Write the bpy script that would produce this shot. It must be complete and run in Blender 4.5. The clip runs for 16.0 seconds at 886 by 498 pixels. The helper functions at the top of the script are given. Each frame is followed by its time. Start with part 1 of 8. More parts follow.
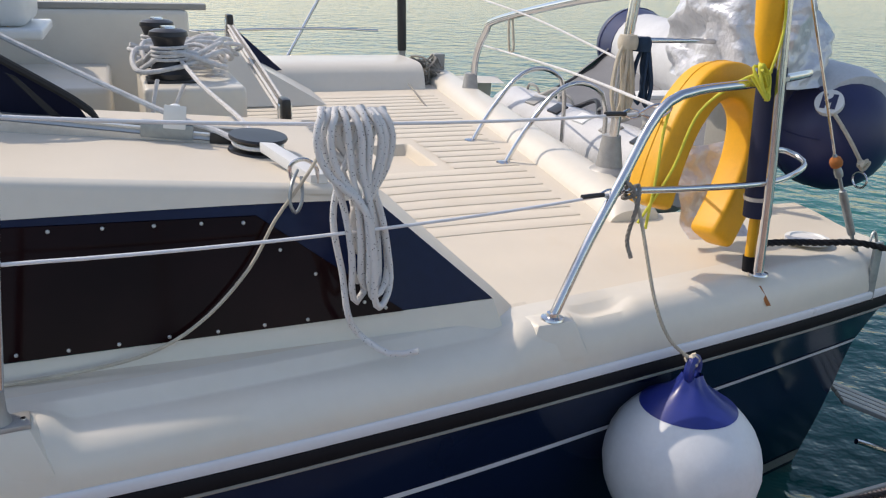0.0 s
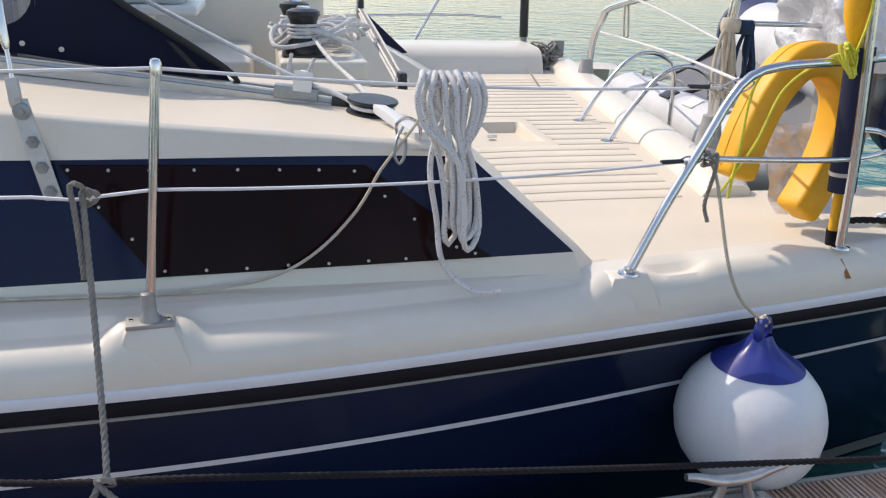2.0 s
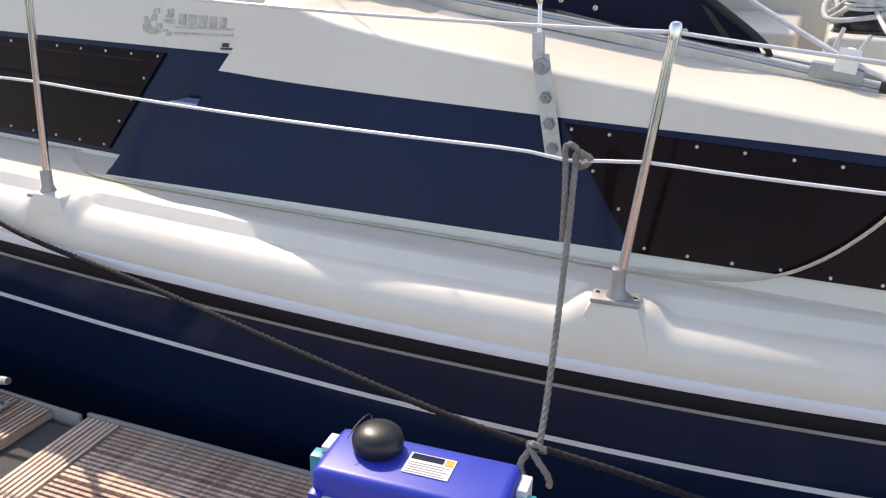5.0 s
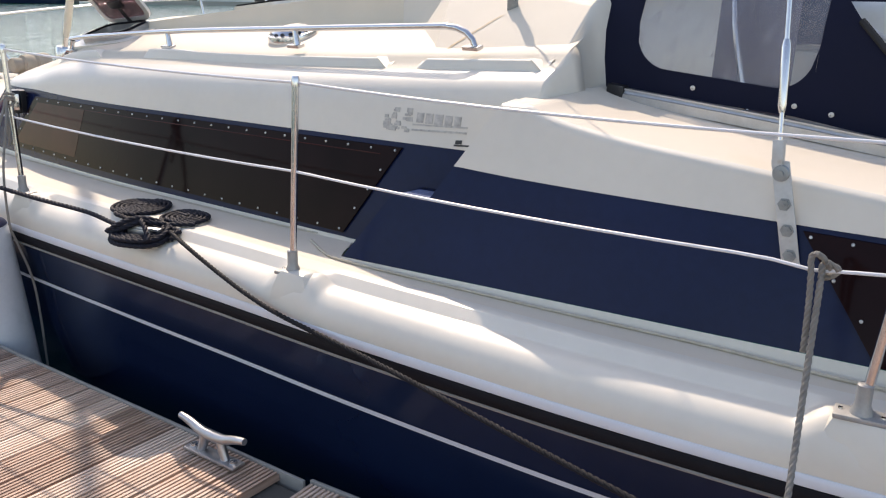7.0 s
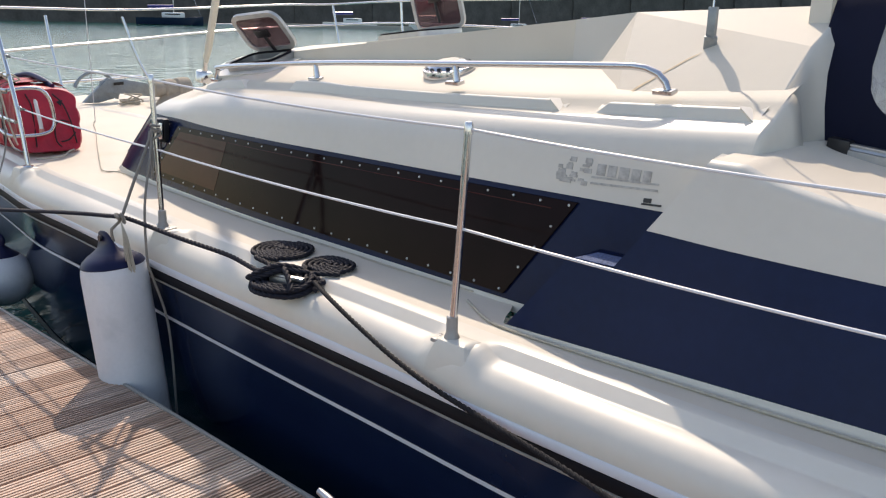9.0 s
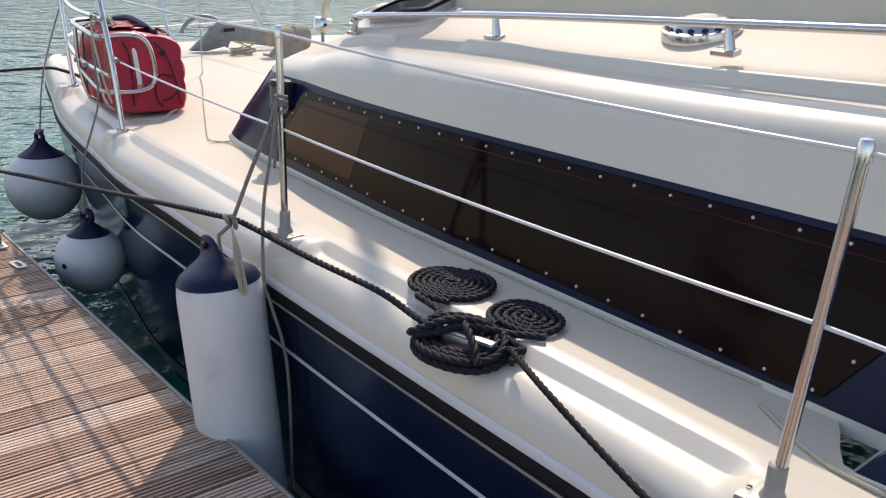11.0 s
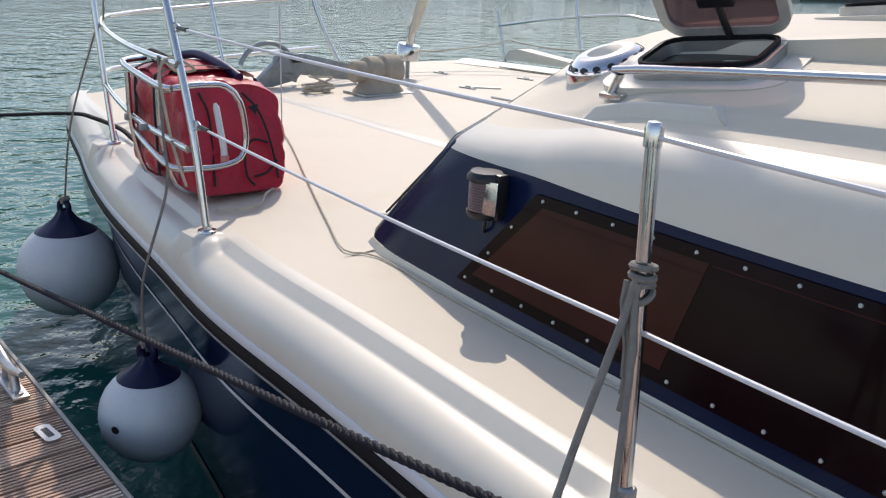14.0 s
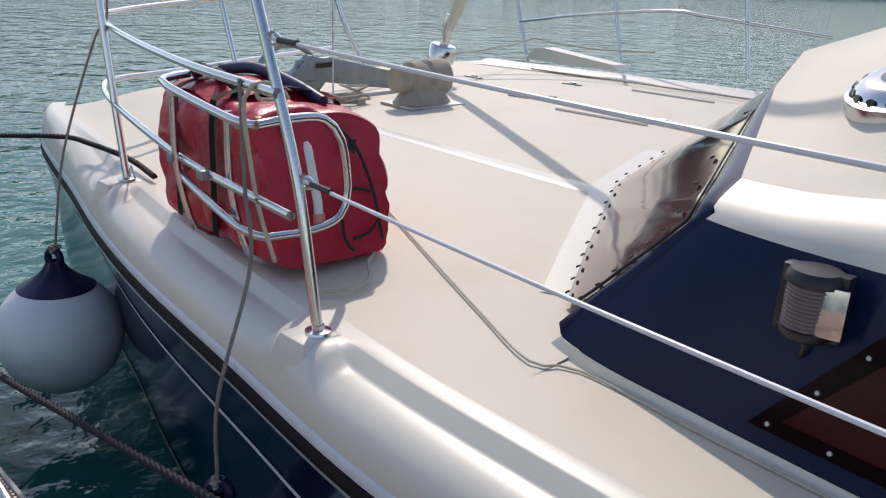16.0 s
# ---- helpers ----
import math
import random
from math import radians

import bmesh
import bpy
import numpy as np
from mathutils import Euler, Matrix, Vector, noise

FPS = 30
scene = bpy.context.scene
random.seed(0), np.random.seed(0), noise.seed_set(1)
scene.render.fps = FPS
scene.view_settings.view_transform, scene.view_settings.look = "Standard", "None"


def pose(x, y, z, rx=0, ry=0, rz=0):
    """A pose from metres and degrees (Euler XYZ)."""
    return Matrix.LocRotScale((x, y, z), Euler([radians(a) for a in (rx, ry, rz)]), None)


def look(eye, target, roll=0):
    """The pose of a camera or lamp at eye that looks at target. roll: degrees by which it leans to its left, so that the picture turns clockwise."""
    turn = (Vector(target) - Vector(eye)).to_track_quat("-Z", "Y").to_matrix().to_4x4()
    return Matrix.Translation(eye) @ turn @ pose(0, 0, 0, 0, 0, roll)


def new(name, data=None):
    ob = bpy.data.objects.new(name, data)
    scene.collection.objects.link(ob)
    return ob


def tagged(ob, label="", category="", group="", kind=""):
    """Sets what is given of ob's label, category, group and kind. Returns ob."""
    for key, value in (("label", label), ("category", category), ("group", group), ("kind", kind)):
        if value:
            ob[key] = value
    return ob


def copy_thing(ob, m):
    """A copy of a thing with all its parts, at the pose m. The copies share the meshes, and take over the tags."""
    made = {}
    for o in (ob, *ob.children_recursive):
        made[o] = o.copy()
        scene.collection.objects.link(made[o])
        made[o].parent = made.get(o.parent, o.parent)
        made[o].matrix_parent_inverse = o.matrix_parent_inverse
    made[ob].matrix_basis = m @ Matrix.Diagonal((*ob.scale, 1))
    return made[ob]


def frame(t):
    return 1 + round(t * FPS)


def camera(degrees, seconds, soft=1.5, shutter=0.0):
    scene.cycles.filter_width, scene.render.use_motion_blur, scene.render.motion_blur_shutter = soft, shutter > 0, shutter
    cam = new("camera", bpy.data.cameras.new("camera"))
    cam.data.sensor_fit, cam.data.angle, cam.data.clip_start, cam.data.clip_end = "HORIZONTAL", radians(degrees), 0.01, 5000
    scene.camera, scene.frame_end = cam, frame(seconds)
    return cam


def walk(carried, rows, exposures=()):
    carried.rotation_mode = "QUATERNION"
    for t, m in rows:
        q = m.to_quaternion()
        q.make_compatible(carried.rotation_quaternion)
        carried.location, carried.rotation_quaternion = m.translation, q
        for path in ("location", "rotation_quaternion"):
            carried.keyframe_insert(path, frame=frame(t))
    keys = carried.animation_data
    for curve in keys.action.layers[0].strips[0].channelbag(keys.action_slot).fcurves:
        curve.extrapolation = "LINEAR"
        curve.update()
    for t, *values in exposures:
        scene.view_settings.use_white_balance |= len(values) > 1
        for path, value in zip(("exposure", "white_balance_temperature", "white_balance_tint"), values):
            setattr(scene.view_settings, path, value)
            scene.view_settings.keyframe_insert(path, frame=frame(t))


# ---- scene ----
cam = camera(54.9, 16.0, soft=1.2)
PATH = [
    (0, (0.66, 0.577, 1.627), (1.338, 2.349, 0.995), 1.9),
    (0.5, (0.605, 0.436, 1.626), (1.304, 2.198, 0.99), 2.0),
    (1, (0.628, 0.327, 1.597), (1.277, 2.102, 0.944), 2.7),
    (1.5, (0.666, 0.261, 1.591), (1.193, 2.072, 0.928), 2.4),
    (2, (0.675, 0.244, 1.601), (1.071, 2.092, 0.946), 1.8),
    (2.5, (0.656, 0.262, 1.608), (0.896, 2.133, 0.944), 1.2),
    (3, (0.634, 0.31, 1.596), (0.714, 2.185, 0.905), 1.0),
    (3.5, (0.606, 0.398, 1.583), (0.504, 2.264, 0.869), 0.4),
    (4, (0.645, 0.436, 1.586), (0.341, 2.273, 0.855), 0.9),
    (4.5, (0.706, 0.47, 1.566), (0.167, 2.248, 0.827), 1.8),
    (4.7, (0.719, 0.466, 1.567), (0.096, 2.21, 0.811), 1.6),
    (6.8, (0.591, 0.301, 1.614), (-0.467, 1.889, 1.018), 0.9),
    (7, (0.597, 0.306, 1.614), (-0.505, 1.876, 1.048), 0.8),
    (7.5, (0.592, 0.302, 1.628), (-0.596, 1.828, 1.119), 0.5),
    (8, (0.57, 0.338, 1.646), (-0.679, 1.824, 1.162), 0.8),
    (8.5, (0.419, 0.395, 1.647), (-0.858, 1.853, 1.151), 1.5),
    (9, (0.173, 0.489, 1.643), (-1.134, 1.911, 1.125), 1.4),
    (9.2, (0.088, 0.521, 1.638), (-1.231, 1.93, 1.112), 1.6),
    (11.3, (-1.093, 1.087, 1.587), (-2.534, 2.317, 0.949), 3.2),
    (11.5, (-1.203, 1.135, 1.591), (-2.651, 2.359, 0.953), 3.5),
    (12, (-1.504, 1.191, 1.566), (-2.947, 2.419, 0.927), 3.2),
    (12.5, (-1.861, 1.226, 1.566), (-3.289, 2.466, 0.916), 2.2),
    (13, (-2.145, 1.317, 1.56), (-3.582, 2.539, 0.897), 2.8),
    (13.5, (-2.393, 1.367, 1.581), (-3.844, 2.585, 0.941), 3.5),
    (14, (-2.687, 1.367, 1.573), (-4.114, 2.628, 0.962), 2.8),
    (14.5, (-2.97, 1.392, 1.555), (-4.359, 2.692, 0.938), 3.3),
    (15, (-3.237, 1.488, 1.551), (-4.621, 2.788, 0.923), 3.7),
    (15.5, (-3.496, 1.514, 1.553), (-4.867, 2.828, 0.925), 3.6),
    (16, (-3.815, 1.47, 1.54), (-5.139, 2.832, 0.914), 3.2),
]
walk(cam, [(t, look(eye, target, roll)) for t, eye, target, roll in PATH],
     exposures=[(0.0, 0.53, 7350, 14), (1.5, 0.66, 7350, 14), (3.0, 0.83, 7450, 15), (4.5, 1.14, 7750, 17), (7.0, 0.98, 7850, 17), (9.0, 0.73, 7700, 15), (11.5, 0.62, 7550, 15), (13.0, 0.55, 7350, 14), (14.5, 0.38, 7100, 14), (16.0, 0.24, 6950, 14)])

# ---------------------------------------------------------------- light
world = bpy.data.worlds.new("sky")
scene.world = world
world.use_nodes = True
_wn = world.node_tree.nodes
_sky = _wn.new("ShaderNodeTexSky")
_sky.sky_type = "NISHITA"
_sky.sun_disc = False
SUN_TO = Vector((-0.71, 0.63, 1.0)).normalized()
_sky.sun_elevation = math.asin(SUN_TO.z)
_sky.sun_rotation = math.atan2(SUN_TO.x, SUN_TO.y)
_sky.dust_density = 1.0
_sky.ozone_density = 1.0
_wn["Background"].inputs["Strength"].default_value = 0.15
world.node_tree.links.new(_sky.outputs[0], _wn["Background"].inputs["Color"])
sun = new("sun", bpy.data.lights.new("sun", "SUN"))
sun.data.energy, sun.data.angle, sun.data.color = 2.0, radians(0.6), (1.0, 0.945, 0.87)
sun.rotation_euler = SUN_TO.to_track_quat("Z", "Y").to_euler()


# ---------------------------------------------------------------- materials
def nodes_of(name):
    m = bpy.data.materials.new(name)
    m.use_nodes = True
    return m, m.node_tree.nodes, m.node_tree.links, m.node_tree.nodes["Principled BSDF"]


def mat(name, color, rough=0.5, metal=0.0, vary=0.12, scale=6.0, fine=60.0, bump=0.15, coat=0.0, depth=0.002, random_=0.0, spec=0.5, trans=0.0, dirt=None):
    """A surface with broad stains and fine grain in world size."""
    m, n, l, b = nodes_of(name)
    tc = n.new("ShaderNodeTexCoord")
    big, small = n.new("ShaderNodeTexNoise"), n.new("ShaderNodeTexNoise")
    geo = n.new("ShaderNodeNewGeometry")
    for t, s, d in ((big, scale, 5.0), (small, fine, 3.0)):
        t.inputs["Scale"].default_value, t.inputs["Detail"].default_value = s, d
        l.new(geo.outputs["Position"], t.inputs["Vector"])
    ramp = n.new("ShaderNodeMapRange")
    ramp.inputs["To Min"].default_value, ramp.inputs["To Max"].default_value = 1 - vary, 1 + vary
    ramp.inputs["From Min"].default_value, ramp.inputs["From Max"].default_value = 0.3, 0.7
    add = n.new("ShaderNodeMath")
    add.operation = "MULTIPLY_ADD"
    add.inputs[1].default_value = 0.3
    l.new(small.outputs["Fac"], add.inputs[0])
    mul = n.new("ShaderNodeMath")
    mul.operation = "MULTIPLY"
    mul.inputs[1].default_value = 0.7
    l.new(big.outputs["Fac"], mul.inputs[0])
    l.new(mul.outputs[0], add.inputs[2])
    l.new(add.outputs[0], ramp.inputs["Value"])
    val = ramp.outputs["Result"]
    if random_:
        info = n.new("ShaderNodeObjectInfo")
        r2 = n.new("ShaderNodeMapRange")
        r2.inputs["To Min"].default_value, r2.inputs["To Max"].default_value = 1 - random_, 1 + random_
        l.new(info.outputs["Random"], r2.inputs["Value"])
        mm = n.new("ShaderNodeMath")
        mm.operation = "MULTIPLY"
        l.new(val, mm.inputs[0])
        l.new(r2.outputs[0], mm.inputs[1])
        val = mm.outputs[0]
    mix = n.new("ShaderNodeVectorMath")
    mix.operation = "SCALE"
    mix.inputs[0].default_value = color
    l.new(val, mix.inputs["Scale"])
    col = mix.outputs[0]
    if dirt:
        dn = n.new("ShaderNodeTexNoise")
        dn.inputs["Scale"].default_value, dn.inputs["Detail"].default_value = dirt[1], 8.0
        l.new(geo.outputs["Position"], dn.inputs["Vector"])
        dr = n.new("ShaderNodeMapRange")
        dr.inputs["From Min"].default_value, dr.inputs["From Max"].default_value = dirt[2], dirt[2] + 0.18
        dr.inputs["To Max"].default_value = dirt[3]
        l.new(dn.outputs["Fac"], dr.inputs["Value"])
        dm = n.new("ShaderNodeMix")
        dm.data_type = "RGBA"
        l.new(dr.outputs[0], dm.inputs["Factor"])
        l.new(col, dm.inputs["A"])
        dm.inputs["B"].default_value = (*dirt[0], 1)
        col = dm.outputs["Result"]
    l.new(col, b.inputs["Base Color"])
    rr = n.new("ShaderNodeMapRange")
    rr.inputs["To Min"].default_value, rr.inputs["To Max"].default_value = max(rough - 0.08, 0.02), min(rough + 0.1, 1)
    l.new(big.outputs["Fac"], rr.inputs["Value"])
    l.new(rr.outputs[0], b.inputs["Roughness"])
    b.inputs["Metallic"].default_value = metal
    b.inputs["Coat Weight"].default_value = coat
    b.inputs["Specular IOR Level"].default_value = spec
    b.inputs["Transmission Weight"].default_value = trans
    if bump:
        bp = n.new("ShaderNodeBump")
        bp.inputs["Strength"].default_value, bp.inputs["Distance"].default_value = bump, depth
        l.new(small.outputs["Fac"], bp.inputs["Height"])
        l.new(bp.outputs[0], b.inputs["Normal"])
    return m


def wood_material():
    """Weathered ridged hardwood: grain along the board, pale worn patches, board to board change."""
    m, n, l, b = nodes_of("ridged_hardwood")
    geo, info = n.new("ShaderNodeNewGeometry"), n.new("ShaderNodeObjectInfo")
    mp = n.new("ShaderNodeMapping")
    mp.inputs["Scale"].default_value = (75.0, 2.2, 75.0)
    l.new(geo.outputs["Position"], mp.inputs["Vector"])
    grain, worn = n.new("ShaderNodeTexNoise"), n.new("ShaderNodeTexNoise")
    grain.inputs["Scale"].default_value, grain.inputs["Detail"].default_value = 1.0, 4.0
    worn.inputs["Scale"].default_value, worn.inputs["Detail"].default_value = 3.5, 6.0
    l.new(mp.outputs[0], grain.inputs["Vector"])
    l.new(geo.outputs["Position"], worn.inputs["Vector"])
    tone = n.new("ShaderNodeValToRGB")
    tone.color_ramp.elements[0].position, tone.color_ramp.elements[1].position = 0.0, 1.0
    tone.color_ramp.elements[0].color = (0.36, 0.225, 0.16, 1)
    tone.color_ramp.elements[1].color = (0.68, 0.52, 0.41, 1)
    mid = tone.color_ramp.elements.new(0.5)
    mid.color = (0.53, 0.36, 0.265, 1)
    l.new(info.outputs["Random"], tone.inputs["Fac"])
    pale = n.new("ShaderNodeMix")
    pale.data_type = "RGBA"
    wr = n.new("ShaderNodeMapRange")
    wr.inputs["From Min"].default_value, wr.inputs["From Max"].default_value, wr.inputs["To Max"].default_value = 0.50, 0.72, 0.38
    l.new(worn.outputs["Fac"], wr.inputs["Value"])
    l.new(wr.outputs[0], pale.inputs["Factor"])
    l.new(tone.outputs["Color"], pale.inputs["A"])
    pale.inputs["B"].default_value = (0.70, 0.63, 0.56, 1)
    gr = n.new("ShaderNodeMapRange")
    gr.inputs["From Min"].default_value, gr.inputs["From Max"].default_value = 0.3, 0.7
    gr.inputs["To Min"].default_value, gr.inputs["To Max"].default_value = 0.60, 1.35
    l.new(grain.outputs["Fac"], gr.inputs["Value"])
    sc = n.new("ShaderNodeVectorMath")
    sc.operation = "SCALE"
    l.new(pale.outputs["Result"], sc.inputs[0])
    l.new(gr.outputs[0], sc.inputs["Scale"])
    l.new(sc.outputs[0], b.inputs["Base Color"])
    b.inputs["Roughness"].default_value = 0.55
    bp = n.new("ShaderNodeBump")
    bp.inputs["Strength"].default_value, bp.inputs["Distance"].default_value = 0.4, 0.002
    l.new(grain.outputs["Fac"], bp.inputs["Height"])
    l.new(bp.outputs[0], b.inputs["Normal"])
    return m


GEL = mat("cream_gelcoat", (0.69, 0.65, 0.565), 0.41, vary=0.045, scale=2.0, fine=25, bump=0.03, coat=0.15, dirt=((0.62, 0.53, 0.38), 1.7, 0.60, 0.35))
NONSKID = mat("cream_nonskid", (0.665, 0.60, 0.495), 0.62, vary=0.05, scale=3.0, fine=420, bump=0.35, depth=0.002, dirt=((0.60, 0.50, 0.36), 2.3, 0.58, 0.4))
NAVY = mat("navy_gelcoat", (0.0066, 0.0140, 0.041), 0.13, vary=0.15, scale=1.5, fine=9, bump=0.03, depth=0.004, spec=0.42)
NAVY_DULL = mat("weathered_navy_gelcoat", (0.0062, 0.0135, 0.049), 0.22, vary=0.22, scale=2.0, fine=30, bump=0.03, spec=0.17)
NAVY_CANVAS = mat("navy_canvas", (0.010, 0.014, 0.045), 0.85, vary=0.15, scale=3.0, fine=500, bump=0.4)
STRIPE = mat("white_stripe", (0.68, 0.70, 0.74), 0.3, vary=0.04, bump=0.02)
RUBBER = mat("black_rubber", (0.011, 0.011, 0.014), 0.55, vary=0.2, scale=10, fine=120, bump=0.15, spec=0.12)
GREY_TRIM = mat("grey_trim", (0.32, 0.31, 0.28), 0.4, vary=0.1, bump=0.05)
STEEL = mat("polished_stainless", (0.62, 0.62, 0.63), 0.16, 1.0, vary=0.05, scale=20, bump=0.02)
ALU = mat("dull_aluminium", (0.50, 0.50, 0.50), 0.38, 0.9, vary=0.12, scale=25, fine=150, bump=0.1)
CASTING = mat("grey_cast_base", (0.36, 0.36, 0.35), 0.5, 0.5, vary=0.15, scale=30, fine=200, bump=0.2)
ACRYL = mat("smoked_acrylic", (0.012, 0.0044, 0.0050), 0.05, vary=0.55, scale=1.1, fine=6, bump=0.02, depth=0.004, spec=0.075)
ACRYL_RED = mat("reddish_smoked_acrylic", (0.052, 0.0125, 0.0105), 0.05, vary=0.35, scale=2.5, fine=8, bump=0.02, depth=0.004, spec=0.11)
WIRE = mat("white_covered_wire", (0.74, 0.74, 0.76), 0.35, vary=0.04, bump=0.05)
WHITE_ROPE = mat("white_braid", (0.62, 0.62, 0.62), 0.85, vary=0.18, scale=40, fine=420, bump=0.8, depth=0.003)
GREY_ROPE = mat("grey_rope", (0.25, 0.235, 0.21), 0.9, vary=0.2, scale=30, fine=400, bump=0.8, depth=0.003)
TAN_ROPE = mat("tan_cord", (0.50, 0.45, 0.36), 0.9, vary=0.2, scale=30, fine=400, bump=0.6, depth=0.003)
NAVY_ROPE = mat("dark_navy_rope", (0.011, 0.012, 0.021), 0.6, vary=0.35, scale=30, fine=500, bump=0.6, depth=0.002, spec=0.3)
BLUE_ROPE = mat("dark_blue_rope", (0.012, 0.035, 0.075), 0.85, vary=0.3, scale=30, fine=400, bump=0.6, depth=0.002)
BLACK_ROPE = mat("black_rope", (0.0105, 0.0105, 0.0135), 0.6, vary=0.45, scale=30, fine=500, bump=0.8, depth=0.002, spec=0.25)
YELLOW_ROPE = mat("yellow_cord", (0.62, 0.58, 0.06), 0.7, vary=0.15, scale=40, fine=300, bump=0.5)
FENDER = mat("white_fender_vinyl", (0.66, 0.68, 0.70), 0.42, vary=0.07, scale=5, fine=60, bump=0.06, dirt=((0.40, 0.44, 0.46), 6.0, 0.58, 0.5))
FENDER_BLUE = mat("navy_fender_vinyl", (0.0055, 0.0085, 0.042), 0.38, vary=0.15, scale=12, bump=0.08, spec=0.25)
FENDER_ROYAL = mat("royal_blue_vinyl", (0.016, 0.030, 0.20), 0.32, vary=0.12, scale=12, bump=0.08)
WOOD = wood_material()
# dark tone for plank groove floors: the shade in them put into the colour
GROOVE = mat("groove_shade", (0.070, 0.050, 0.040), 0.9, vary=0.4, scale=6, fine=60, bump=0.3)
YELLOW = mat("yellow_foam_cover", (0.76, 0.38, 0.012), 0.5, vary=0.10, scale=8, fine=90, bump=0.15)
RED = mat("red_tarpaulin", (0.46, 0.012, 0.034), 0.36, vary=0.18, scale=14, fine=45, bump=0.45, depth=0.010)
BLACK_WEB = mat("black_webbing", (0.012, 0.012, 0.013), 0.7, vary=0.2, fine=500, bump=0.5)
BLUE_BOX = mat("blue_plastic", (0.02, 0.045, 0.42), 0.38, vary=0.06, bump=0.05)
WHITE_PL = mat("white_plastic", (0.72, 0.73, 0.72), 0.4, vary=0.05, bump=0.04)
TEAL = mat("teal_plastic", (0.02, 0.32, 0.36), 0.4, vary=0.06, bump=0.04)
BLACK_PL = mat("black_plastic", (0.015, 0.015, 0.017), 0.35, vary=0.1, bump=0.05)
GREY_PVC = mat("grey_pvc", (0.155, 0.16, 0.17), 0.55, vary=0.15, scale=4, fine=80, bump=0.08, spec=0.35)
WHITE_PVC = mat("pale_grey_pvc", (0.56, 0.57, 0.58), 0.5, vary=0.14, scale=4, fine=80, bump=0.08, spec=0.35)
NAVY_PVC = mat("navy_inflatable_fabric", (0.018, 0.024, 0.085), 0.42, vary=0.12, scale=5, bump=0.06)
FOIL = mat("silver_plastic_sheet", (0.60, 0.61, 0.64), 0.30, 0.25, vary=0.14, scale=9, fine=30, bump=0.5, depth=0.02, dirt=((0.45, 0.41, 0.36), 4.0, 0.60, 0.18))
CLEAR = mat("cloudy_clear_vinyl", (0.55, 0.55, 0.60), 0.12, vary=0.18, scale=2.5, fine=9, bump=0.15, depth=0.01)
VINYL = mat("glossy_smoked_film", (0.060, 0.020, 0.020), 0.03, vary=0.30, scale=3.5, fine=7, bump=0.05, depth=0.012, coat=0.1, spec=0.6)
STAIN = mat("pale_rust_stain", (0.58, 0.44, 0.27), 0.6, vary=0.25, scale=30, bump=0.05)
RUST = mat("rust", (0.38, 0.13, 0.03), 0.8, vary=0.3, scale=30, bump=0.3)
TAN_COVER = mat("tan_canvas", (0.42, 0.36, 0.28), 0.9, vary=0.15, scale=14, fine=300, bump=0.4, depth=0.004)
PALE_GALV = mat("pale_galvanised_plate", (0.52, 0.52, 0.50), 0.48, 0.35, vary=0.12, scale=25, fine=90, bump=0.12, dirt=((0.34, 0.22, 0.12), 22.0, 0.60, 0.5))
GALV = mat("galvanised_steel", (0.30, 0.33, 0.34), 0.45, 0.7, vary=0.2, scale=18, fine=80, bump=0.15)
SAILCLOTH = mat("sailcloth", (0.66, 0.62, 0.52), 0.8, vary=0.08, scale=8, bump=0.2)
PRINT = mat("grey_print", (0.46, 0.44, 0.40), 0.5, vary=0.25, scale=60, bump=0.0)
PRINT_DARK = mat("black_print", (0.03, 0.03, 0.03), 0.5, vary=0.1, bump=0.0)
QUAY = mat("dark_quay_stone", (0.085, 0.08, 0.072), 0.9, vary=0.4, scale=0.35, fine=2.2, bump=0.6, depth=0.1)
LENS = mat("red_lens", (0.16, 0.10, 0.10), 0.15, vary=0.1, bump=0.0)
ORANGE_PL = mat("pale_red_plastic", (0.62, 0.24, 0.20), 0.4, vary=0.05, bump=0.0)


def water_material():
    m, n, l, b = nodes_of("harbour_water")
    geo = n.new("ShaderNodeNewGeometry")
    mp = n.new("ShaderNodeMapping")
    mp.inputs["Scale"].default_value = (1.0, 1.0, 1.0)
    mp.inputs["Rotation"].default_value = (0, 0, radians(35))
    l.new(geo.outputs["Position"], mp.inputs["Vector"])
    hs = []
    for s, d, st in ((1.6, 2.0, 1.0), (5.5, 3.0, 0.32), (0.25, 2.0, 0.8)):
        t = n.new("ShaderNodeTexNoise")
        t.inputs["Scale"].default_value, t.inputs["Detail"].default_value = s, d
        l.new(mp.outputs[0], t.inputs["Vector"])
        k = n.new("ShaderNodeMath")
        k.operation = "MULTIPLY"
        k.inputs[1].default_value = st
        l.new(t.outputs["Fac"], k.inputs[0])
        hs.append(k.outputs[0])
    a = n.new("ShaderNodeMath")
    a.operation = "ADD"
    l.new(hs[0], a.inputs[0])
    l.new(hs[1], a.inputs[1])
    a2 = n.new("ShaderNodeMath")
    a2.operation = "ADD"
    l.new(a.outputs[0], a2.inputs[0])
    l.new(hs[2], a2.inputs[1])
    bp = n.new("ShaderNodeBump")
    bp.inputs["Strength"].default_value, bp.inputs["Distance"].default_value = 0.50, 0.20
    l.new(a2.outputs[0], bp.inputs["Height"])
    l.new(bp.outputs[0], b.inputs["Normal"])
    b.inputs["Base Color"].default_value = (0.011, 0.112, 0.100, 1)
    b.inputs["Roughness"].default_value = 0.06
    b.inputs["IOR"].default_value = 1.333
    b.inputs["Specular IOR Level"].default_value = 0.32
    return m


WATER = water_material()


